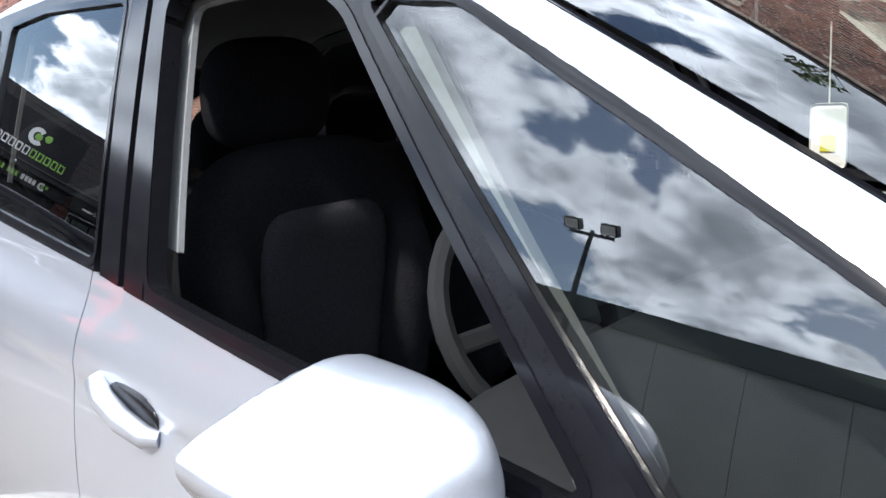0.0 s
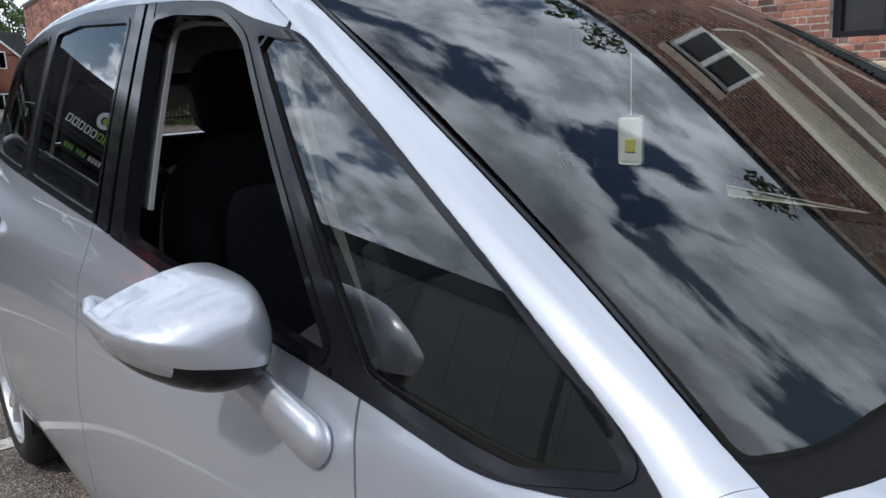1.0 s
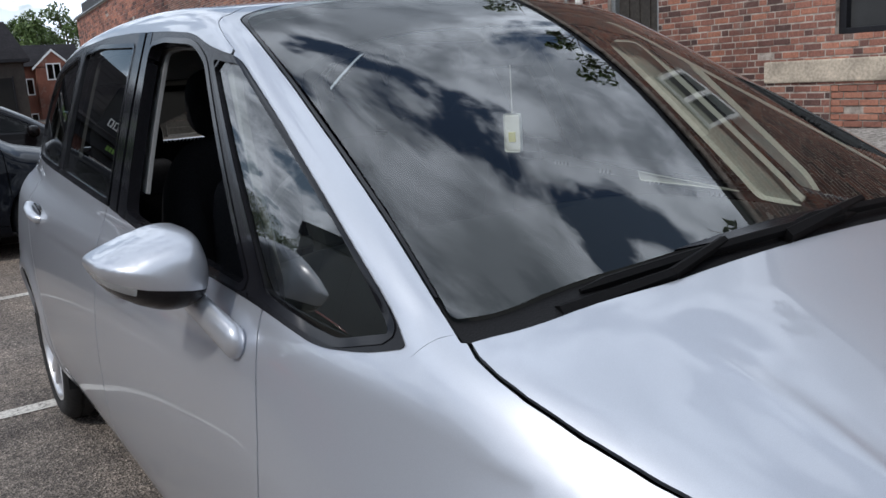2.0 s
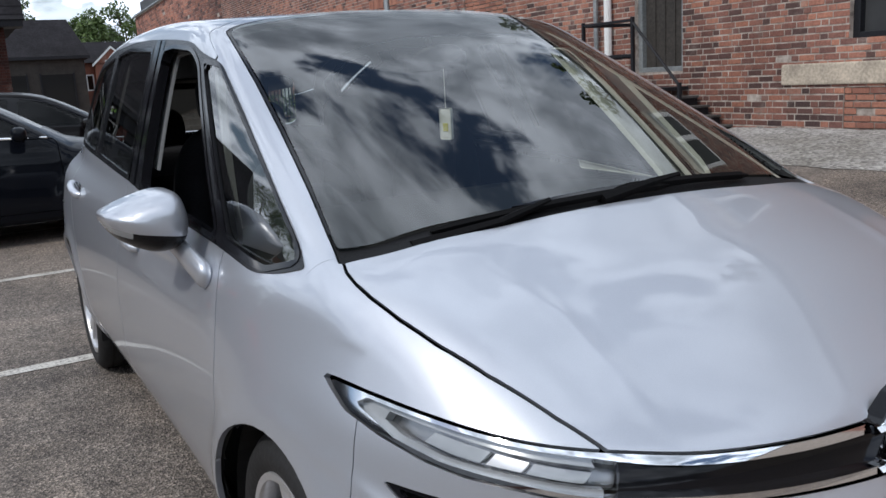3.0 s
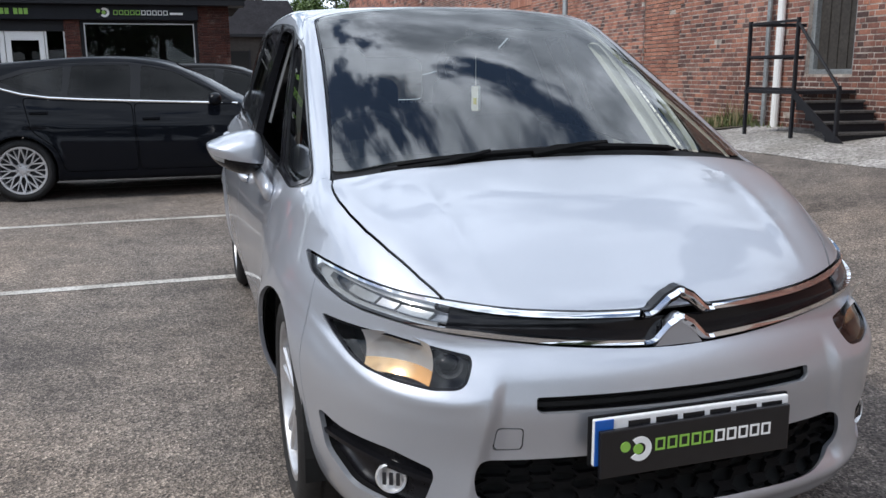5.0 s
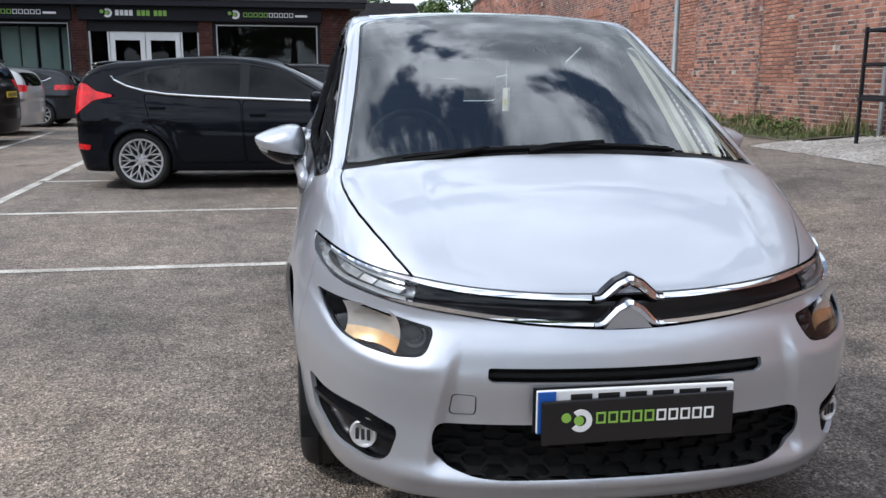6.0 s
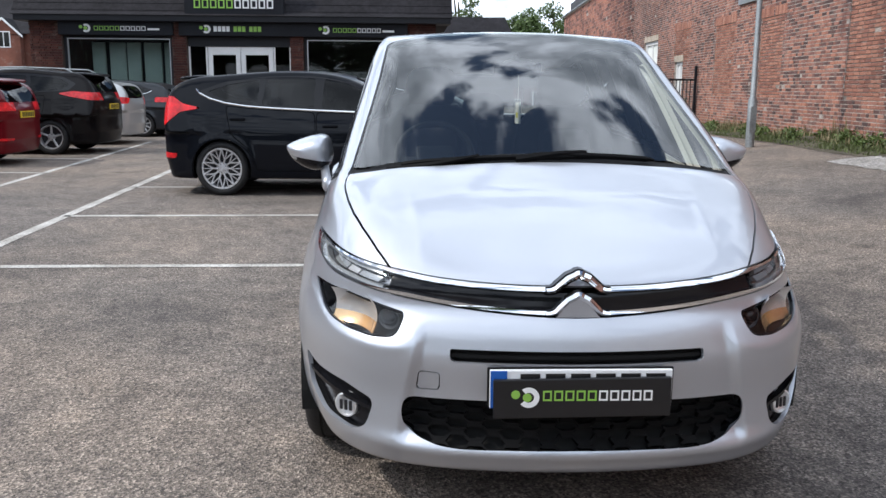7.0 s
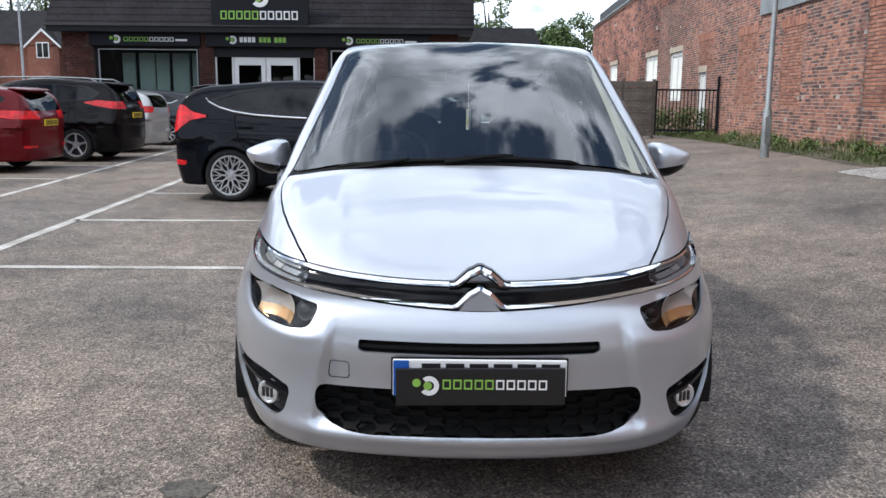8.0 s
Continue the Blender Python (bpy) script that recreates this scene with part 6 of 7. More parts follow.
# the dark shell behind the outer panels, and the cabin lining
whole = Sheet(body_pts, body_tris, carrier)
shell = whole.where(whole.mid()[:, 2] < belt(whole.mid()[:, 1]) - 0.03)
for yc in (0.83, 3.77):
    c = shell.mid()
    shell = shell.where(~((np.hypot(c[:, 1] - yc, c[:, 2] - 0.325) < 0.36) & (np.abs(c[:, 0]) > 0.6)))
c = shell.mid()
shell = shell.where((c[:, 1] > 0.75) | (c[:, 2] < 0.75) & (c[:, 1] > 0.55))
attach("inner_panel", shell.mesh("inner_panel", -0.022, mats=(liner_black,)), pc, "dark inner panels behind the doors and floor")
attach("headlining", roof.mesh("headlining", -0.02, mats=(headliner_cloth,)), pc, "pale grey cloth headlining")
for side, g in halves(pillars):
    attach("pillar_trim", g.mesh("pillar_trim", -0.03, 0.004, (trim_grey,)), pc, "light grey pillar trim")
rear_frames = frame_sheet.cut(lambda p: 2.05 - p[:, 1])[0]
for side, g in halves(rear_frames):
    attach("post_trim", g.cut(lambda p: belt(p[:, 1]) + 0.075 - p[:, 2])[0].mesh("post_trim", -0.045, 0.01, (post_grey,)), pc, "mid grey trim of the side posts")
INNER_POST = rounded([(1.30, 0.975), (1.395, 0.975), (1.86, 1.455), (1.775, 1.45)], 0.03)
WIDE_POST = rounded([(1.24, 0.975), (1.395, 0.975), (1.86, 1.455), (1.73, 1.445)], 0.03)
# same trim both sides: sunlit far post coloured pale, shaded near post darker
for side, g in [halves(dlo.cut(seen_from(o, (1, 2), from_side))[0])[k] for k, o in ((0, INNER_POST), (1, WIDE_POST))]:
    attach("front_post_trim", g.mesh("front_post_trim", -0.03, 0.02, (trim_grey if side > 0 else post_grey,)), pc, "grey trim of the slim post behind the quarter glass, paler on the sunlit side")

# arch liners and wheels
for yc in (0.83, 3.77):
    for side in (-1, 1):
        bm = bmesh.new()
        rows = []
        for k in range(19):
            a = radians(-15 + 210 * k / 18)
            rows.append([bm.verts.new((side * x, yc + 0.372 * math.cos(a), 0.325 + 0.372 * math.sin(a))) for x in (0.56, 0.86)])
        for a, b in zip(rows, rows[1:]):
            bm.faces.new((a[0], a[1], b[1], b[0]))
        bm.faces.new([r[0] for r in rows])
        part("arch_liner", bm, liner_black, pc)
        wheel(pc, side * 0.862, yc, 0.33, 0.33, 0.238, "five", side, 0.22)

# number plate with the dealer's board in front of it
bm = bmesh.new()
slab(bm, -0.262, 0.262, -0.034, -0.022, 0.423, 0.537, 0.004)
plate = part("number_plate", bm, plate_white, pc, "white number plate half hidden by a board")
bm = bmesh.new()
slab(bm, -0.26, -0.213, -0.0365, -0.033, 0.425, 0.535, 0.001)
part("blue_band", bm, plate_blue, plate)
bm = bmesh.new()
for k in range(6):
    x = -0.175 + 0.072 * k
    slab(bm, x, x + 0.056, -0.0362, -0.033, 0.432, 0.526)
part("character_bars", bm, board_black, plate)
bm = bmesh.new()
slab(bm, -0.268, 0.268, -0.022, -0.012, 0.42, 0.540, 0.003)
part("plate_backing", bm, black_plastic, plate)
bm = bmesh.new()
slab(bm, -0.247, 0.262, -0.05, -0.037, 0.400, 0.516, 0.004, Matrix.Rotation(radians(-0.7), 4, "Y"))
board = part("dealer_board", bm, board_black, pc, "black dealer board with green and white marks")


word_marks(board, -0.115, 0.205, -0.0498, 0.466, 0.030, 0.002)
round_mark(board, -0.152, -0.0498, 0.461, 0.030, 0.002)

# door mirrors


MIRROR = rounded([(1.048, 1.064, 0.02), (0.978, 1.096), (0.900, 1.116), (0.852, 1.108), (0.832, 1.035), (0.850, 0.966), (0.925, 0.950), (1.016, 0.998)], 0.05, 7)
MIRROR_MID = np.array((0.918, 1.036))
mirror_ang = np.arctan2(MIRROR[:, 1] - MIRROR_MID[1], MIRROR[:, 0] - MIRROR_MID[0])
mirror_rad = np.hypot(MIRROR[:, 0] - MIRROR_MID[0], MIRROR[:, 1] - MIRROR_MID[1])


def mirror_shape(p):
    dx, dz = p[:, 0] - MIRROR_MID[0], p[:, 2] - MIRROR_MID[1]
    r = np.hypot(dx, dz)
    big = np.interp(np.arctan2(dz, dx), mirror_ang, mirror_rad, period=2 * math.pi)
    back = 1.595 + 0.14 * dx
    s = np.maximum(back - 0.03 - p[:, 1], 0) / 0.165
    q = (r / big) ** 3.0 + s ** 3.0
    return smax((np.maximum(q, 1e-6) ** (1 / 3.0) - 1) * 0.075, p[:, 1] - back, 0.012)


def mirror_arm(p):
    a, b = np.array((0.872, 1.505, 0.972)), np.array((0.846, 1.348, 0.912))
    d = p - a
    ab = b - a
    u = np.clip(d @ ab / (ab @ ab), -0.15, 1)
    q = d - u[:, None] * ab
    w = 0.030 + 0.006 * u
    return (np.sqrt((q[:, 0] / 0.62) ** 2 + q[:, 1] ** 2 + q[:, 2] ** 2) - w) * 0.8


mp, mt = skin(mirror_shape, (0.78, 1.34, 0.92), (1.08, 1.68, 1.18), 0.008)
housing = Sheet(mp, mt, mirror_shape)
cap_line = lambda p: 0.996 + 0.16 * (p[:, 0] - 0.83) + 2.2 * np.maximum(p[:, 0] - 0.96, 0) ** 2 - p[:, 2]
top_half, low_half = housing.cut(cap_line)
lens_bit, low_half = low_half.cut(lambda p: np.maximum(0.985 - p[:, 0], cap_line(p) - 0.016))
back_bit, top_half = top_half.cut(lambda p: 1.593 + 0.14 * (p[:, 0] - MIRROR_MID[0]) - p[:, 1])
arm_p, arm_t = skin(mirror_arm, (0.78, 1.26, 0.84), (0.94, 1.58, 1.04), 0.009)
arm_sheet = Sheet(arm_p, arm_t, mirror_arm)
for side in (-1, 1):
    hold = new("door_mirror")
    hold.parent = pc
    tagged(hold, "silver door mirror with a black lower half")
    for nm, sh, mt_, lb in (("housing", top_half, silver, ""), ("lower_cap", low_half, satin_black, "black lower cap"), ("indicator", lens_bit, led_white, "clear indicator lens"), ("mirror_glass", back_bit, chrome, ""), ("arm", arm_sheet, silver, "")):
        if not len(sh.t):
            continue
        me = sh.mesh(nm, mats=(mt_,))
        if side < 0:
            nn = np.array([l.vector for l in me.vertex_normals])
            q = sh.p * np.array((-1, 1, 1))
            n2 = sh.normals() * np.array((-1, 1, 1))
            me = bpy.data.meshes.new(nm)
            me.from_pydata(q.tolist(), [], sh.t[:, ::-1].tolist())
            me.polygons.foreach_set("use_smooth", np.ones(len(sh.t), bool))
            me.normals_split_custom_set_from_vertices(n2.tolist())
            me.materials.append(mt_)
        attach(nm, me, hold, lb)

# wipers
for x0, x1, ya, lift in ((-0.52, 0.10, 0.716, 0.0), (-0.06, 0.40, 0.722, 0.004)):
    wip = new("wiper")
    wip.parent = pc
    tagged(wip, "black windscreen wiper lying at the foot of the glass")
    def on(x, y, h):
        return (x, y, float(roof_line(y - 0.29 * x * x)) - 0.05 * x * x + h)
    n = 14
    bm = bmesh.new()
    tube(bm, [on(x0 + (x1 - x0) * k / n, ya + 0.16 * (x0 + (x1 - x0) * k / n) ** 2, 0.014 + lift) for k in range(n + 1)], [0.004] + [0.011] * (n - 1) + [0.004], 6)
    part("blade", bm, grille_black, wip)
    bm = bmesh.new()
    xm = x0 + 0.45 * (x1 - x0)
    tube(bm, [on(x0 - 0.05, ya - 0.012 + 0.16 * x0 * x0, 0.008), on((x0 + xm) / 2, ya - 0.006, 0.022 + lift), on(xm, ya + 0.012, 0.022 + lift)], [0.016, 0.011, 0.008], 6)
    part("wiper_arm", bm, grille_black, wip)

# cabin: dashboard, wheel, seats, mirror
attach("dashboard", solid("dashboard", lambda p: smax(pillow((0, 1.32, 0.80), (0.78, 0.55, 0.20), 4)(p), -pillow((-0.38, 1.93, 0.86), (0.25, 0.22, 0.12), 3)(p), 0.05), (-0.85, 0.7, 0.5), (0.85, 1.95, 1.1), 0.035, dash_black), pc, "dark moulded dashboard")
sw = new("steering_wheel")
sw.parent = pc
sw.matrix_local = pose(-0.37, 1.83, 0.99, -25, 0, 0)
bm = bmesh.new()
tube(bm, [(0.185 * math.cos(a), 0, 0.175 * math.sin(a)) for a in np.linspace(0, 2 * math.pi, 33)], 0.016, 8)
part("rim", bm, dash_black, sw, smooth=True)
bm = bmesh.new()
slab(bm, -0.09, 0.09, -0.04, 0.02, -0.06, 0.05, 0.02)
for a in (-1, 1):
    slab(bm, *sorted((a * 0.06, a * 0.185)), -0.01, 0.01, -0.03, 0.0, 0.006)
part("hub", bm, dash_black, sw)


def car_seat(x, y, name="seat"):
    s = new("front_seat" if y < 2.8 else "rear_seat")
    s.parent = pc
    tagged(s, "dark fabric seat with a grey centre and separate headrest")
    lo, hi = (x - 0.32, y - 0.65, 0.3), (x + 0.32, y + 0.45, 1.47)
    drop = 0 if y < 2.8 else 0.15
    attach("backrest", solid("backrest", lambda p: smin(pillow((x, y + 0.10, 0.88 - drop), (0.27, 0.085, 0.36), 3.6, -14)(p), smin(pillow((x - 0.215, y + 0.06, 0.80), (0.06, 0.10, 0.27), 2.6, -14)(p), pillow((x + 0.215, y + 0.06, 0.80), (0.06, 0.10, 0.27), 2.6, -14)(p), 0.03), 0.03), lo, hi, 0.03, fabric), s)
    attach("centre_panel", solid("centre_panel", pillow((x, y + 0.048, 0.85), (0.15, 0.052, 0.27), 6, -14), lo, hi, 0.025, fabric_grey), s, "grey fabric centre")
    attach("cushion", solid("cushion", pillow((x, y - 0.28, 0.53), (0.25, 0.27, 0.09), 3.2), lo, hi, 0.03, fabric), s)
    attach("headrest", solid("headrest", pillow((x, y + 0.145, 1.325 - drop), (0.14, 0.065, 0.115), 3, -10), lo, hi, 0.022, fabric), s)
    bm = bmesh.new()
    slab(bm, x - 0.07, x + 0.07, y + 0.12, y + 0.15, 1.13 - drop, 1.26 - drop, 0.01)
    part("headrest_stem", bm, fabric, s)


for x, y in ((-0.37, 2.42), (0.37, 2.42), (-0.5, 3.3), (0, 3.3), (0.5, 3.3)):
    car_seat(x, y)
bm = bmesh.new()
slab(bm, -0.11, 0.11, 1.60, 1.625, 1.375, 1.435, 0.012)
tube(bm, [(0, 1.62, 1.42), (0, 1.66, 1.475)], 0.012, 8)
rm = part("inside_mirror", bm, black_plastic, pc, "rear-view mirror on the windscreen")
bm = bmesh.new()
slab(bm, -0.103, 0.103, 1.6255, 1.6275, 1.381, 1.429, 0.004)
part("mirror_face", bm, chrome, rm)
attach("sensor_pod", solid("sensor_pod", pillow((0.0, 1.61, 1.415), (0.085, 0.075, 0.022), 2.2, 26), (-0.12, 1.45, 1.36), (0.12, 1.75, 1.58), 0.012, pod_grey), pc, "grey sensor pod at the top of the windscreen")
tag = new("hanging_tag")
tag.parent = pc
tag.matrix_local = pose(0, 1.566, 0, 0, 0, -78) @ pose(0, -1.566, 0)
bm = bmesh.new()
slab(bm, -0.026, 0.026, 1.563, 1.569, 1.165, 1.262, 0.008)
part("card", bm, white_plastic, tag, "white hanging card with a yellow spot")
bm = bmesh.new()
slab(bm, -0.011, 0.011, 1.5605, 1.5635, 1.19, 1.215, 0.001)
part("spot", bm, yellow_card, tag)
bm = bmesh.new()
tube(bm, [(0, 1.566, 1.26), (0, 1.566, 1.38)], 0.0012, 5)
part("cord", bm, white_plastic, tag)
bm = bmesh.new()
slab(bm, -0.80, 0.80, 0.9, 4.3, 0.24, 0.28, 0.01)
part("cabin_floor", bm, dash_black, pc)

# ---- the other parked cars ----
def car_form(L, W, roof, deck, belt_pts, wheels, tail=0.30, round_plan=0.12):
    """A simple car body: centre roof line, deck line under the glass, belt line and wheel places."""
    roof_c, deck_c, belt_c = spline(roof), spline(deck), spline(belt_pts)
    w = W / 2
    hplan = spline([(0, w - 0.34), (0.25, w - 0.14), (0.7, w - 0.03), (1.2, w), (L - 1.0, w), (L - 0.4, w - 0.05), (L, w - 0.22)])

    def f(p):
        x, y, z = np.abs(p[:, 0]), p[:, 1], p[:, 2]
        b = belt_c(y)
        s = (z - 0.18) / (b - 0.18)
        side = x - hplan(y) + 0.06 * np.clip(0.35 - s, 0, 1) ** 2 * 4 + 0.075 * np.clip(s - 0.45, 0, 2) ** 2 / 0.3
        side = side + 0.012 * np.exp(-((s - 0.80) / 0.05) ** 2)
        for yc in wheels:
            r = np.hypot(y - yc, z - 0.32)
            side = side - 0.02 * np.exp(-((r - 0.36) / 0.06) ** 2) * step(0.15, 0.3, z)
        low = smax(side, (z - deck_c(y) + 0.10 * x * x + 0.1 * x ** 4) * 0.95, 0.06)
        ends = smax(0.10 * (z - 0.55) ** 2 * 4 + 0.28 * x * x + 0.25 * x ** 6 - y, y - (L - 0.18 * x * x - tail * np.maximum(z - 0.85, 0) ** 1.5 - 0.25 * np.maximum(0.45 - z, 0)), 0.05)
        low = smax(smax(low, ends, 0.10), 0.20 - z, 0.04)
        gs = (x - (w - 0.09) + 0.34 * (z - b) + 0.12 * np.maximum(1.2 - y, 0) + 0.10 * np.maximum(y - (L - 0.9), 0)) * 0.94
        gt = (z - roof_c(y - 0.2 * x * x) + 0.06 * x * x) * 0.85
        house_ = smax(smax(smax(gs, gt, 0.06), ends, 0.08), 0.75 - z, 0.02)
        return smin(low, house_, 0.02)
    return f


def parked_car(name, label, at, turn, paint, form, L, W, H, wheels, panes, screen, rear_glass, lamps, rim_style, tyre=0.325, rim=0.22, chrome_line=None, mirrors=None, doors=(), plate=None, glass=None, cell=0.035, group="parked cars", rails=False):
    car = holder(name, label, "car", at, turn, group)
    p, t = skin(form, (-W / 2 - 0.08, -0.1, 0.12), (W / 2 + 0.08, L + 0.1, H + 0.1), cell)
    body = Sheet(p, t, form)
    side = lambda q: np.abs(q[:, 0]) > W * 0.27
    for yc in wheels:
        ring = np.array([(yc + (tyre + 0.035) * math.cos(a), 0.32 + (tyre + 0.035) * math.sin(a)) for a in np.linspace(0, 2 * math.pi, 33)[:-1]])
        body = take(body, ring, (1, 2), lambda q: np.abs(q[:, 0]) > W * 0.33)[1]
    g_mat = glass or dark_glass
    surround = rounded(panes[0], 0.04)
    dl, body = take(body, surround, (1, 2), side)
    for poly in panes[1:]:
        g, dl = take(dl, rounded(poly, 0.03), (1, 2), side)
        for _, h in halves(g):
            attach("side_window", h.mesh("side_window", -0.006, mats=(g_mat,)), car)
    for _, h in halves(dl):
        attach("window_surround", h.mesh("window_surround", 0, 0.02, (gloss_black,)), car)
    ws, body = take(body, rounded(screen, 0.05), (0, 1), lambda q: q[:, 2] > 0.85)
    attach("windscreen", ws.mesh("windscreen", -0.004, mats=(g_mat,)), car)
    rg, body = take(body, rounded(rear_glass, 0.05), (0, 2), lambda q: q[:, 1] > L - 1.2)
    attach("rear_window", rg.mesh("rear_window", -0.004, mats=(g_mat,)), car)
    for axes, poly, mat, nm, ok in lamps:
        g, body = take(body, rounded(poly, 0.03), axes, ok, 0.004)
        for _, h in halves(g):
            if len(h.t):
                attach(nm, h.mesh(nm, 0.004, 0.03, (mat,)), car)
    for poly in doors:
        g, body = take(body, rounded(poly, 0.06), (1, 2), side, 0.008)
        for sd, h in halves(g):
            d = attach("door", h.mesh("door", 0, 0.02, (paint,)), car)
            c = np.array(poly)
            y1, z1 = c[:, 0].max() - 0.16, c[:, 1].max() - 0.16
            k = h.p[np.argmin(np.hypot(h.p[:, 1] - y1, h.p[:, 2] - z1))]
            bm = bmesh.new()
            slab(bm, *sorted((k[0] - sd * 0.01, k[0] + sd * 0.025)), k[1] - 0.09, k[1] + 0.09, k[2] - 0.014, k[2] + 0.014, 0.006)
            part("door_handle", bm, paint, d)
    bump, body = body.cut(lambda q: np.where(q[:, 1] > L - 0.8, q[:, 2] - 0.62, 0.2))
    attach("rear_bumper", bump.mesh("rear_bumper", 0, 0.015, (paint,)), car)
    attach("body", body.mesh("body", 0, 0.015, (paint,)), car)
    whole_ = Sheet(p, t, form)
    m = whole_.mid()
    inner_ = whole_.where(((m[:, 2] < 0.9) & ~np.any([np.hypot(m[:, 1] - yc, m[:, 2] - 0.32) < tyre + 0.03 for yc in wheels], axis=0)) | (m[:, 2] > 1.35))
    attach("inner_shell", inner_.mesh("inner_shell", -0.03, mats=(liner_black,)), car)
    for yc in wheels:
        for sd in (-1, 1):
            wheel(car, sd * (W / 2 - 0.025), yc, tyre, tyre, rim, rim_style, sd, 0.2)
    if chrome_line:
        for sd in (-1, 1):
            bm = bmesh.new()
            pts = []
            for y, z in chrome_line:
                q = settle(form, np.array([[sd * (W / 2 - 0.1), y, z]]), 6)[0]
                q = settle(lambda a: form(np.c_[a[:, 0], np.full(len(a), y), np.full(len(a), z)]), np.array([[q[0], y, z]]), 6)[0]
                pts.append((q[0] + sd * 0.004, y, z))
            tube(bm, pts, 0.011, 6)
            part("chrome_line", bm, chrome, car, "bright line under the side windows")
    if mirrors:
        for sd in (-1, 1):
            attach("door_mirror", solid("door_mirror", pillow((sd * (W / 2 + 0.06), mirrors[0], mirrors[1]), (0.11, 0.07, 0.07), 2.6), (sd * (W / 2 + 0.06) - 0.16, mirrors[0] - 0.12, mirrors[1] - 0.12), (sd * (W / 2 + 0.06) + 0.16, mirrors[0] + 0.12, mirrors[1] + 0.12), 0.03, paint), car)
    if plate:
        bm = bmesh.new()
        slab(bm, -0.26, 0.26, plate[0], plate[0] + 0.014, plate[1] - 0.056, plate[1] + 0.056, 0.004)
        pl = part("number_plate", bm, plate_yellow, car)
        bm = bmesh.new()
        for k in range(7):
            slab(bm, -0.22 + 0.064 * k, -0.18 + 0.064 * k, plate[0] + 0.013, plate[0] + 0.016, plate[1] - 0.04, plate[1] + 0.04)
        part("character_bars", bm, board_black, pl)
    if rails:
        for sd in (-1, 1):
            bm = bmesh.new()
            pts = [(sd * (W / 2 - 0.30), y, float(H - 0.02 + dz)) for y, dz in ((1.9, -0.02), (2.05, 0.03), (3.0, 0.045), (3.8, 0.02), (3.95, -0.05))]
            tube(bm, pts, 0.016, 8)
            part("roof_rail", bm, steel_grey, car)
    for x, y in ((-0.36, 2.0), (0.36, 2.0), (0.0, 2.9)):
        attach("seat", solid("seat", lambda q: smin(pillow((x, y + 0.2, 0.85), (0.24 if x else 0.6, 0.09, 0.3), 3, -12)(q), pillow((x, y + 0.27, 1.2), (0.12 if x else 0.5, 0.05, 0.09), 3, -8)(q), 0.03), (x - 0.65, y - 0.2, 0.5), (x + 0.65, y + 0.6, 1.36), 0.05, fabric), car)
    return car


# black hatchback, side on
hatch_panes = [[(1.28, 0.985), (1.55, 1.14), (1.95, 1.345), (2.45, 1.415), (3.05, 1.40), (3.5, 1.34), (3.82, 1.235), (3.80, 1.20), (3.55, 1.10), (3.2, 1.055), (2.2, 1.01)],
               [(1.42, 1.01), (1.60, 1.13), (1.98, 1.32), (2.30, 1.38), (2.33, 1.035)], [(2.43, 1.04), (2.41, 1.385), (3.0, 1.375), (3.06, 1.08)], [(3.12, 1.085), (3.08, 1.365), (3.45, 1.31), (3.72, 1.225), (3.50, 1.125)]]
hatch_form = car_form(4.36, 1.82, [(0.9, 0.86), (1.1, 0.98), (1.5, 1.21), (1.9, 1.40), (2.4, 1.48), (3.0, 1.475), (3.6, 1.43), (3.93, 1.375), (4.06, 1.30), (4.2, 1.14), (4.36, 0.92)], [(0, 0.60), (0.2, 0.74), (0.7, 0.88), (1.1, 0.96), (2.5, 1.02), (4.0, 1.08), (4.36, 1.02)],
                      [(0, 0.80), (1.2, 0.965), (2.2, 1.0), (3.2, 1.05), (4.36, 1.12)], (0.90, 3.555))
black_hatch = parked_car("hatchback", "black hatchback in a bay, red tail lamps and mesh alloy wheels", (0.76, 9.05, 0), 90, black_paint, hatch_form, 4.36, 1.82, 1.48, (0.90, 3.555), hatch_panes,
           [(-0.3, 1.18), (0.58, 1.32), (0.52, 1.80), (0.46, 1.92), (-0.3, 1.98)], [(-0.3, 1.0), (0.52, 1.02), (0.46, 1.24), (-0.3, 1.26)],
           [((1, 2), [(3.78, 1.035), (4.02, 1.085), (4.14, 1.17), (4.5, 1.17), (4.5, 0.83), (4.24, 0.83), (4.16, 0.90), (4.05, 0.985)], tail_red, "tail_lamp", lambda q: (q[:, 1] > 3.6) & (np.abs(q[:, 0]) > 0.45)),
            ((1, 2), [(4.1, 0.50), (4.5, 0.52), (4.5, 0.45), (4.12, 0.44)], tail_red, "bumper_reflector", lambda q: (q[:, 1] > 3.9) & (np.abs(q[:, 0]) > 0.5)),
            ((1, 2), [(0.10, 0.70), (0.55, 0.80), (0.62, 0.77), (0.3, 0.64)], lamp_chrome, "head_lamp", lambda q: (q[:, 1] < 0.8) & (np.abs(q[:, 0]) > 0.4))],
           "mesh", 0.325, 0.240, [(1.30, 0.972), (1.8, 0.99), (2.4, 1.012), (2.9, 1.033), (3.25, 1.056), (3.5, 1.092), (3.68, 1.14), (3.82, 1.205), (3.86, 1.25)], (1.55, 1.02),
           [[(1.22, 0.96), (1.2, 0.3), (2.36, 0.3), (2.40, 0.99)], [(2.42, 0.99), (2.38, 0.3), (3.12, 0.3), (3.2, 0.55), (3.42, 0.72), (3.5, 1.06), (3.2, 1.03)]])

black_hatch.scale = (1, 1, 1.03)
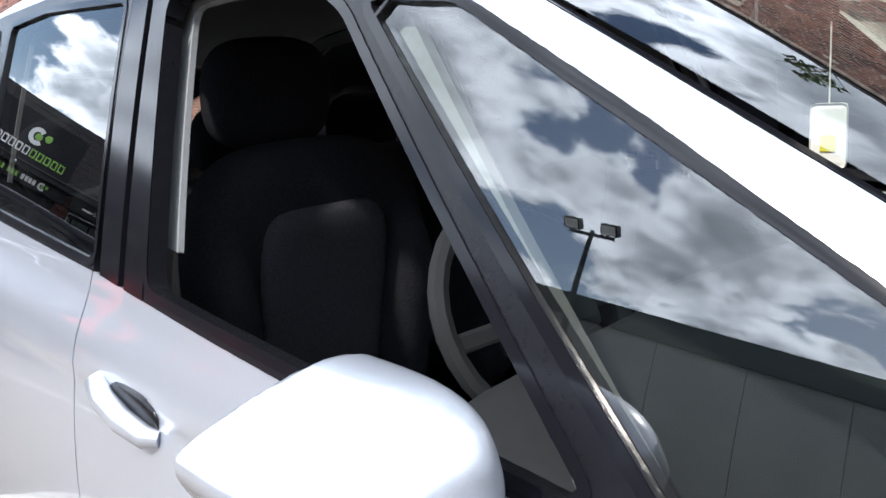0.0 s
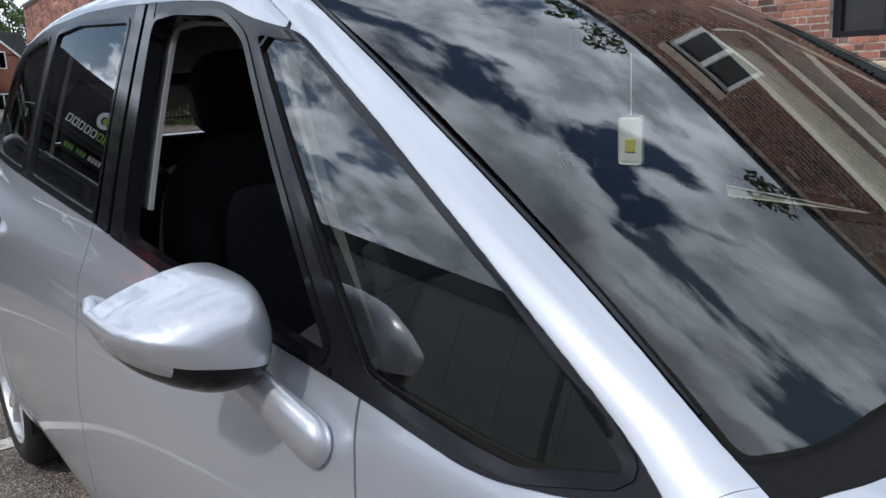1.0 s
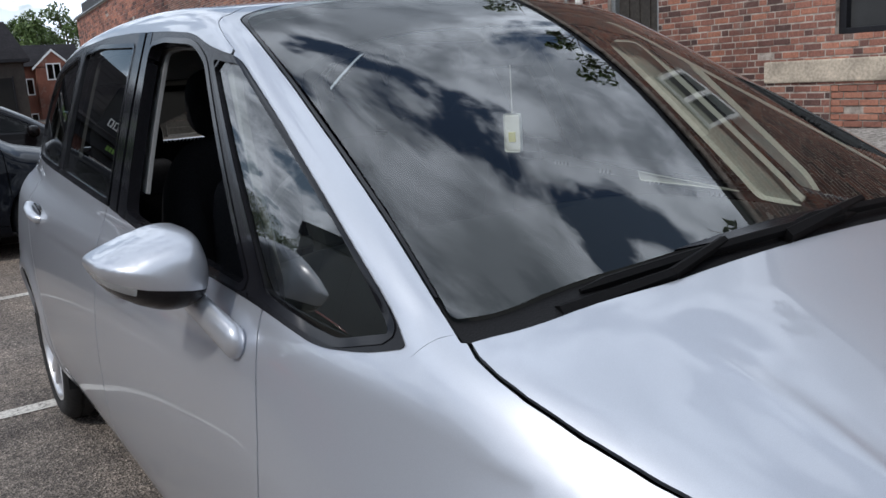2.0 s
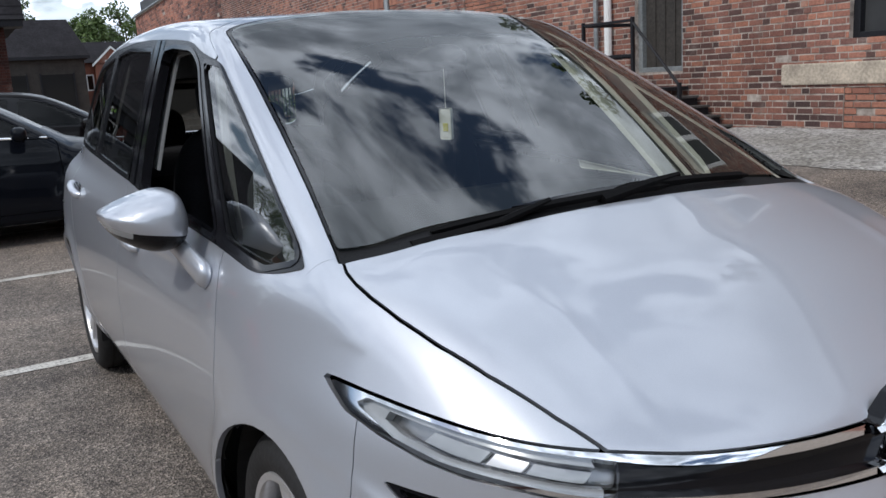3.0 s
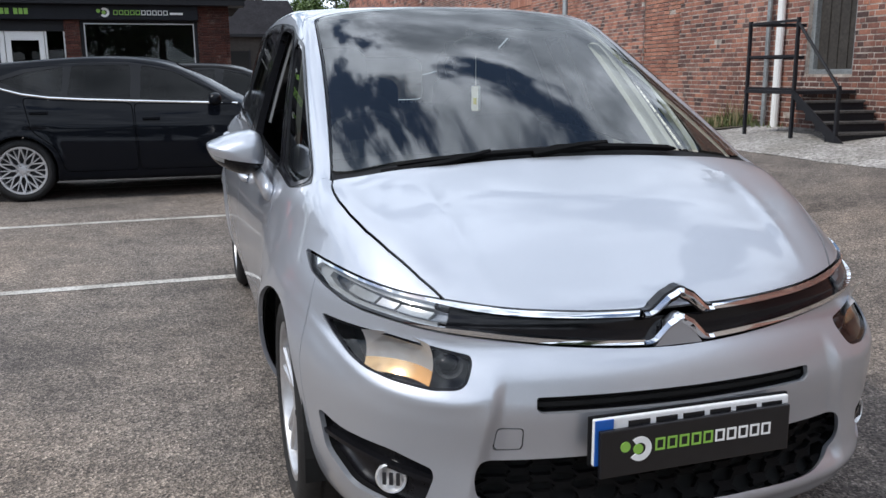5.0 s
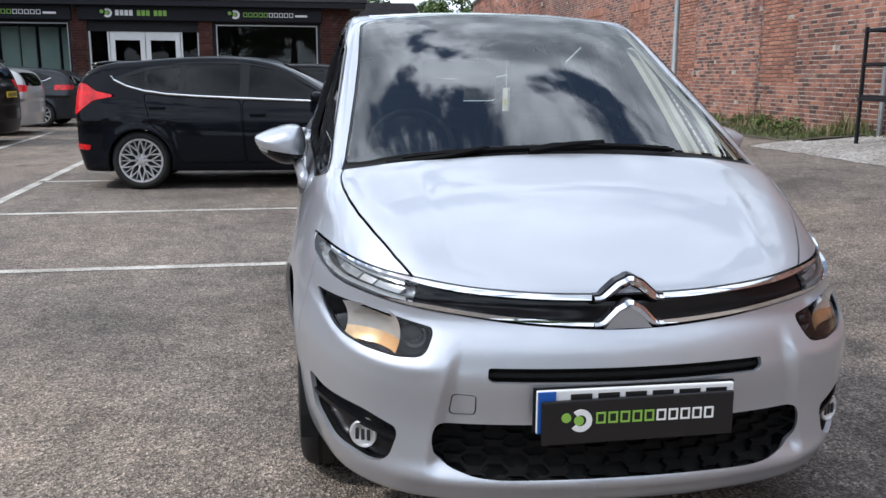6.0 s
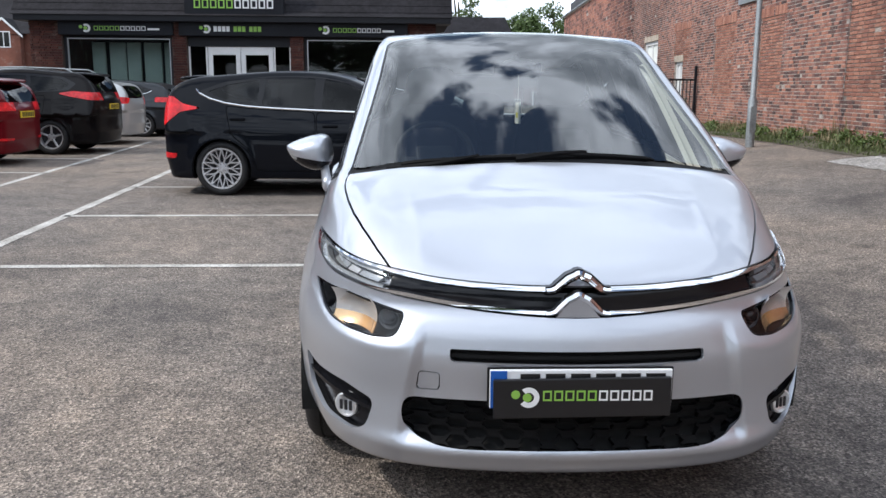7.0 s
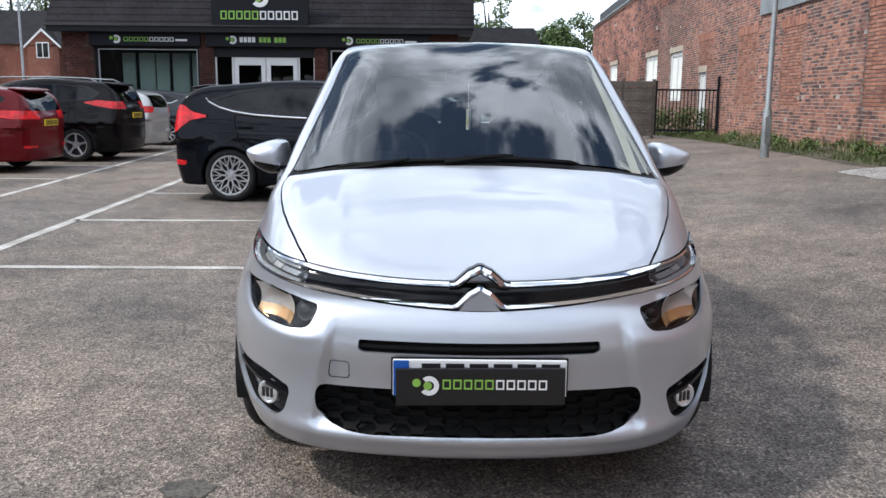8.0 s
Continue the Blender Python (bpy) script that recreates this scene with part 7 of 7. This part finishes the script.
attach("roof_spoiler", solid("roof_spoiler", pillow((0, 4.0, 1.385), (0.56, 0.15, 0.028), 3.5, 7), (-0.62, 3.8, 1.28), (0.62, 4.2, 1.46), 0.03, black_paint), black_hatch, "black roof spoiler over the rear window")

# red estate, its tail towards the aisle
est_panes = [[(1.3, 0.99), (1.95, 1.35), (2.5, 1.42), (3.2, 1.41), (3.9, 1.36), (4.15, 1.25), (4.0, 1.12), (2.4, 1.03)], [(1.45, 1.02), (1.98, 1.32), (2.35, 1.385), (2.38, 1.05)], [(2.48, 1.055), (2.46, 1.385), (3.15, 1.38), (3.2, 1.09)], [(3.28, 1.095), (3.24, 1.375), (3.85, 1.325), (4.02, 1.23), (3.92, 1.14)]]
est_form = car_form(4.55, 1.80, [(0.9, 0.86), (1.5, 1.21), (1.9, 1.40), (2.4, 1.485), (3.2, 1.485), (3.9, 1.43), (4.2, 1.37), (4.3, 1.3), (4.5, 1.0)], [(0, 0.60), (0.2, 0.74), (0.7, 0.88), (1.1, 0.96), (2.5, 1.02), (4.0, 1.06), (4.55, 1.0)],
                    [(0, 0.80), (1.2, 0.965), (2.4, 1.02), (4.0, 1.08), (4.55, 1.08)], (0.90, 3.50))
estate = parked_car("estate_car", "red estate car parked nose-in with wide red tail lamps", (-11.55, 12.55, 0), -90, red_paint, est_form, 4.55, 1.80, 1.49, (0.90, 3.55), est_panes,
           [(-0.3, 1.18), (0.58, 1.32), (0.52, 1.80), (0.46, 1.92), (-0.3, 1.98)], [(-0.3, 1.03), (0.56, 1.05), (0.50, 1.32), (-0.3, 1.34)],
           [((1, 2), [(3.78, 0.985), (4.1, 1.055), (4.7, 1.04), (4.7, 0.90), (4.25, 0.905), (4.0, 0.945)], tail_red, "tail_lamp", lambda q: (q[:, 1] > 3.7) & (np.abs(q[:, 0]) > 0.36)), ((0, 2), [(0.45, 0.46), (0.75, 0.47), (0.75, 0.42), (0.45, 0.42)], tail_red, "bumper_reflector", lambda q: q[:, 1] > 4.1)],
           "7", 0.32, 0.20, None, (1.55, 1.02), [[(1.22, 0.96), (1.2, 0.3), (2.40, 0.3), (2.42, 1.0)], [(2.44, 1.0), (2.42, 0.3), (3.1, 0.3), (3.2, 0.55), (3.4, 0.72), (3.42, 1.04)]], (4.545, 0.84))

# dark sports utility car
suv_panes = [[(1.35, 1.10), (2.0, 1.47), (2.5, 1.55), (3.2, 1.545), (3.8, 1.49), (4.05, 1.36), (3.9, 1.23), (2.4, 1.14)], [(1.5, 1.13), (2.02, 1.44), (2.4, 1.515), (2.42, 1.165)], [(2.5, 1.17), (2.48, 1.515), (3.1, 1.51), (3.15, 1.20)], [(3.22, 1.205), (3.18, 1.505), (3.75, 1.45), (3.92, 1.34), (3.82, 1.25)]]
suv_form = car_form(4.5, 1.84, [(0.9, 0.95), (1.1, 1.08), (1.5, 1.32), (1.95, 1.53), (2.5, 1.635), (3.2, 1.64), (3.8, 1.59), (4.1, 1.52), (4.2, 1.42), (4.4, 1.1)], [(0, 0.72), (0.2, 0.88), (0.7, 1.0), (1.1, 1.07), (2.5, 1.12), (4.0, 1.18), (4.5, 1.12)],
                    [(0, 0.92), (1.2, 1.07), (2.4, 1.12), (4.0, 1.20), (4.5, 1.2)], (0.92, 3.55))
suv_lamps = [((1, 2), [(3.70, 1.175), (4.0, 1.22), (4.7, 1.17), (4.7, 1.03), (4.25, 1.055), (3.95, 1.11)], tail_red, "tail_lamp", lambda q: (q[:, 1] > 3.6) & (np.abs(q[:, 0]) > 0.42))]
suv = parked_car("suv", "near-black sports utility car parked nose-in with silver roof rails", (-10.98, 15.35, 0), -90, brown_paint, suv_form, 4.5, 1.84, 1.64, (0.92, 3.55), suv_panes,
           [(-0.3, 1.22), (0.60, 1.36), (0.54, 1.86), (0.48, 1.98), (-0.3, 2.04)], [(-0.3, 1.18), (0.52, 1.20), (0.46, 1.45), (-0.3, 1.47)], suv_lamps, "5", 0.34, 0.23, None, (1.6, 1.12),
           [[(1.28, 1.06), (1.25, 0.34), (2.44, 0.34), (2.46, 1.1)], [(2.48, 1.1), (2.46, 0.34), (3.1, 0.34), (3.2, 0.6), (3.45, 0.78), (3.48, 1.14)]], (4.488, 0.92), rails=True)

attach("roof_spoiler", solid("roof_spoiler", pillow((0, 4.22, 1.40), (0.58, 0.17, 0.03), 3.5, 6), (-0.64, 4.0, 1.3), (0.64, 4.45, 1.5), 0.03, red_paint), estate, "red roof spoiler over the rear window")
attach("roof_spoiler", solid("roof_spoiler", pillow((0, 4.13, 1.545), (0.60, 0.18, 0.03), 3.5, 6), (-0.66, 3.9, 1.44), (0.66, 4.36, 1.65), 0.03, black_paint), suv, "black roof spoiler over the rear window")
for yc in (0.92, 3.55):
    for sd in (-1, 1):
        bm = bmesh.new()
        rows = []
        for k in range(17):
            a = radians(-8 + 196 * k / 16)
            rows.append([bm.verts.new((sd * x, yc + r * math.cos(a), 0.33 + r * math.sin(a))) for x, r in ((0.86, 0.375), (0.925, 0.378), (0.928, 0.43), (0.86, 0.445))])
        for a, b in zip(rows, rows[1:]):
            for i in range(3):
                bm.faces.new((a[i], a[i + 1], b[i + 1], b[i]))
        bmesh.ops.recalc_face_normals(bm, faces=bm.faces[:])
        part("arch_cladding", bm, black_plastic, suv, "black plastic wheel arch cladding", smooth=True)

# small silver car with a dark roof, and a dark grey coupe, both further along
parked_car("city_car", "pale silver small car parked beyond a dark one", (-11.4, 18.2, 0), -90, shader("pale_silver_paint", (0.5, 0.5, 0.5), 0.35, 0.6, 0.05, 300, coat=0.8), est_form, 4.55, 1.80, 1.49, (0.90, 3.55), est_panes,
           [(-0.3, 1.18), (0.58, 1.32), (0.52, 1.80), (0.46, 1.92), (-0.3, 1.98)], [(-0.3, 1.03), (0.56, 1.05), (0.50, 1.32), (-0.3, 1.34)],
           [((0, 2), [(0.50, 1.05), (0.95, 1.1), (0.95, 0.92), (0.60, 0.93)], tail_red, "tail_lamp", lambda q: q[:, 1] > 4.1)], "6", 0.32, 0.21, None, (1.55, 1.02), (), (4.50, 0.84), cell=0.05)
parked_car("grey_saloon", "dark grey saloon car parked near the showroom", (-11.1, 21.4, 0), -90, grey_paint, hatch_form, 4.36, 1.82, 1.48, (0.90, 3.555), hatch_panes,
           [(-0.3, 1.18), (0.58, 1.32), (0.52, 1.80), (0.46, 1.92), (-0.3, 1.98)], [(-0.3, 1.0), (0.52, 1.02), (0.46, 1.24), (-0.3, 1.26)],
           [((0, 2), [(0.50, 1.02), (0.95, 1.05), (0.95, 0.90), (0.60, 0.93)], tail_red, "tail_lamp", lambda q: q[:, 1] > 3.9)], "10", 0.325, 0.225, [(1.30, 0.972), (2.4, 1.012), (3.25, 1.056), (3.68, 1.14), (3.82, 1.205)], (1.55, 1.02), (), cell=0.05)
# a dark car half hidden behind the black hatchback
parked_car("dark_hatchback", "dark hatchback parked in the next bay behind the black one", (1.75, 12.0, 0), 90, brown_paint, hatch_form, 4.36, 1.82, 1.48, (0.90, 3.555), hatch_panes,
           [(-0.3, 1.18), (0.58, 1.32), (0.52, 1.80), (0.46, 1.92), (-0.3, 1.98)], [(-0.3, 1.0), (0.52, 1.02), (0.46, 1.24), (-0.3, 1.26)],
           [((0, 2), [(0.50, 1.02), (0.95, 1.05), (0.95, 0.90), (0.60, 0.93)], tail_red, "tail_lamp", lambda q: q[:, 1] > 3.9)], "10", 0.325, 0.225, None, (1.55, 1.02), (), cell=0.05)

# ---- trees, weeds and grass ----
def leaf_mat(name, base, var=0.35):
    m, nt, b = node_mat(name)
    geo = nt.nodes.new("ShaderNodeNewGeometry")
    r = ramp_of(nt, geo.outputs["Random Per Island"], [(0, tuple(c * (1 - var) for c in base)), (0.6, base), (1, tuple(min(1, c * (1 + var)) for c in base))])
    nt.links.new(r, b.inputs["Base Color"])
    b.inputs["Roughness"].default_value = 0.6
    return m


leaf_green = leaf_mat("tree_leaves", (0.075, 0.12, 0.03))
leaf_bright = leaf_mat("weed_leaves", (0.085, 0.125, 0.030))
grass_green = leaf_mat("grass_blades", (0.090, 0.112, 0.036), 0.45)
grass_straw = leaf_mat("dry_stems", (0.25, 0.20, 0.11), 0.35)
bark = shader("tree_bark", (0.07, 0.055, 0.04), 0.9, grain=0.35, scale=20, bump=0.5)


def leaves(name, centres, radius, count, size, mat, parent, rng, flat=0.75):
    """Many small folded leaves scattered in clumps."""
    p, f = [], []
    for c, r in zip(centres, radius):
        d = rng.normal(size=(count, 3))
        d /= np.linalg.norm(d, axis=1)[:, None]
        q = np.array(c) + d * (r * rng.random((count, 1)) ** 0.35) * np.array((1, 1, flat))
        a = rng.normal(size=(count, 3))
        a /= np.linalg.norm(a, axis=1)[:, None]
        b = np.cross(a, rng.normal(size=(count, 3)))
        b /= np.linalg.norm(b, axis=1)[:, None]
        s = size * (0.6 + 0.8 * rng.random((count, 1)))
        for v, u, w, k in zip(q, a, b, s):
            n = len(p)
            p += [tuple(v - u * k), tuple(v + w * k * 0.5), tuple(v + u * k), tuple(v - w * k * 0.5)]
            f.append((n, n + 1, n + 2, n + 3))
    me = bpy.data.meshes.new(name)
    me.from_pydata(p, [], f)
    me.materials.append(mat)
    return attach(name, me, parent)


def tree(x, y, h, spread_r, seed, clumps=26, count=170, size=0.16, label="broad leafy green tree behind the buildings"):
    rng = np.random.default_rng(seed)
    t = holder("tree", label, "tree", (x, y, 0), 0, "trees")
    bm = bmesh.new()
    tube(bm, [(0, 0, 0), (0.05, 0, h * 0.25), (0.1, 0.1, h * 0.5), (0.0, 0.1, h * 0.8)], [h * 0.035, h * 0.027, h * 0.018, h * 0.006], 8)
    part("trunk", bm, bark, t, smooth=True)
    cs, rs = [], []
    for k in range(clumps):
        a = rng.random() * 6.28
        u = rng.random()
        zz = h * (0.38 + 0.6 * u)
        rr = spread_r * math.sqrt(max(0.05, 1 - ((u - 0.4) / 0.66) ** 2)) * math.sqrt(rng.random())
        cs.append((rr * math.cos(a), rr * math.sin(a), zz))
        rs.append(spread_r * (0.22 + 0.2 * rng.random()))
    for k in range(0, clumps, 4):
        bm = bmesh.new()
        c = cs[k]
        tube(bm, [(0.05, 0.05, min(h * 0.4, c[2] * 0.7)), (c[0] * 0.5, c[1] * 0.5, c[2] * 0.8), c], [h * 0.012, h * 0.008, h * 0.003], 5)
        part("limb", bm, bark, t)
    leaves("crown", cs, rs, count, size, leaf_green, t, rng)
    return t


for i, (x, y, h, r) in enumerate(((-38, 74, 13, 5.5), (-46, 70, 12, 5), (-31, 80, 12, 5), (4.0, 80, 11.6, 3.0), (-1.0, 84, 11.0, 3.4), (10.2, 79, 8.3, 2.5), (13.4, 80, 8.8, 3), (-22, 78, 11, 5), (-15, 66, 10, 4.2), (-40.0, 85, 15, 5.5), (-36.5, 87, 13.5, 4.0))):
    tree(x, y, h, r, 40 + i)
# unseen row added behind the viewpoint so the silver nose mirrors something dark
for i in range(14):
    tree(-34 + i * 5.2, -29 + 3 * math.sin(i * 1.9), 10.0 + 1.6 * math.sin(i * 2.3), 4.6, 140 + i, 24, 140, 0.32, "unseen leafy tree added behind the viewpoint to darken reflections")
# buddleia rooted in the gutter of the wall
for i, (yy, r) in enumerate(((6.3, 0.28), (7.4, 0.2), (9.6, 0.3), (2.6, 0.25))):
    sh = holder("wall_shrub", "small leafy shrub rooted on top of the brick wall", "shrub", (wall_x(yy) + 0.05, yy, high_top + 0.12), 0, "wall shrubs")
    bm = bmesh.new()
    for k in range(4):
        tube(bm, [(0, 0, -0.01), (-0.1 * k + 0.1, 0.16 * k - 0.24, 0.35), (-0.2 * k + 0.2, 0.3 * k - 0.45, 0.62)], [0.014, 0.009, 0.004], 5)
    part("stem", bm, bark, sh)
    rg = np.random.default_rng(300 + i)
    leaves("foliage", [(-0.15, -0.2, 0.4), (0.1, 0.1, 0.5), (-0.1, 0.3, 0.35), (-0.2, 0.0, 0.7)], [r, r * 1.1, r * 0.8, r * 0.7], 45, 0.07, leaf_green, sh, rg)

# weeds and grass along the foot of the wall
rng = np.random.default_rng(7)


def blades(name, mat, n, y0, y1, depth, hmin, hmax, label):
    p, f = [], []
    for _ in range(n):
        y = y0 + (y1 - y0) * rng.random()
        d = depth * rng.random() ** 1.3
        thick = 1.5 * noise.noise((y * 0.8, d * 1.5, 2.0)) + 0.25
        if rng.random() > 0.35 + thick:
            continue
        x = wall_x(y) - 0.04 - d
        z = float(height(np.array(x), np.array(y))) + 0.02
        h = (hmin + (hmax - hmin) * rng.random() ** 2) * (0.6 + 0.7 * max(0, thick)) * (1 - 0.55 * d / depth)
        a = rng.random() * 6.28
        lean = 0.35 * h * rng.random()
        w = 0.006 + 0.006 * rng.random()
        dx, dy = math.cos(a), math.sin(a)
        k = len(p)
        p += [(x - dy * w, y + dx * w, z), (x + dy * w, y - dx * w, z), (x + dx * lean * 0.4 + dy * w * 0.8, y + dy * lean * 0.4 - dx * w * 0.8, z + h * 0.6), (x + dx * lean * 0.4 - dy * w * 0.8, y + dy * lean * 0.4 + dx * w * 0.8, z + h * 0.6), (x + dx * lean, y + dy * lean, z + h)]
        f += [(k, k + 1, k + 2, k + 3), (k + 3, k + 2, k + 4)]
    me = bpy.data.meshes.new(name)
    me.from_pydata(p, [], f)
    me.materials.append(mat)
    tagged(new(name, me), label, "grass", kind="stuff")


blades("grass", grass_green, 42000, GRAVEL_END, 31, 1.25, 0.04, 0.22, "rough green grass and weeds along the wall")
blades("dry_grass", grass_straw, 5000, GRAVEL_END, 31, 0.8, 0.10, 0.48, "dry pale stems among the grass")
blades("gravel_weeds", grass_green, 320, GRAVEL_END - 1.2, GRAVEL_END, 0.4, 0.04, 0.22, "sparse weeds in the gravel by the pipes")
for i in range(30):
    y = GRAVEL_END + 0.6 + 0.67 * i + 0.5 * math.sin(i * 2.7)
    w = holder("weed_clump", "leafy green weed clump at the foot of the wall", "weeds", (wall_x(y) - 0.25 - 0.3 * (i % 3), y, float(height(np.array(wall_x(y) - 0.4), np.array(y))) + 0.02), 0, "weeds")
    g_ = 0.5 + 0.5 * abs(math.sin(i * 1.7))
    leaves("foliage", [(0, 0, 0.14 * g_), (0.12, 0.2, 0.1 * g_), (-0.1, -0.18, 0.12 * g_)], [0.2 * g_, 0.16 * g_, 0.18 * g_], 60, 0.035, leaf_bright, w, rng, 0.8)
for i in range(9):
    w = holder("shrub", "bushy green growth behind the gate", "shrub", (6.9 + 0.25 * i, 26.2 + 0.3 * (i % 3), 0.15), 0, "shrubs")
    leaves("foliage", [(0, 0, 0.35), (0.1, 0.1, 0.65)], [0.4, 0.35], 120, 0.05, leaf_bright, w, rng, 0.9)

# ---- the nearest bricks of the old wall, one by one ----
def brick_block(name, w, h):
    p = [(x * w / 2, y, z * h / 2) for y, k in ((-0.022, 1.0), (-0.003, 1.0), (0.0, 0.95)) for x, z in ((-k, -k), (k, -k), (k, k), (-k, k))]
    f = []
    for r in (0, 4):
        for i in range(4):
            k = (i + 1) % 4
            f.append((r + i, r + 4 + i, r + 4 + k, r + k))
    f.append((11, 10, 9, 8))
    me = bpy.data.meshes.new(name)
    me.from_pydata(p, [], f)
    me.materials.append(single_brick)
    return me


stretcher, header = brick_block("brick_stretcher", 0.218, 0.067), brick_block("brick_header", 0.104, 0.067)
for a, b, c, d, h in near_bricks:
    me, w = (stretcher, 0.218) if b - a > 0.16 else (header, 0.104)
    ob = attach("brick", me, old_wall)
    ob.matrix_local = Matrix.Translation(((a + b) / 2, h, (c + d) / 2)) @ Matrix.Diagonal(((b - a) / w, 1, (d - c) / 0.067, 1))
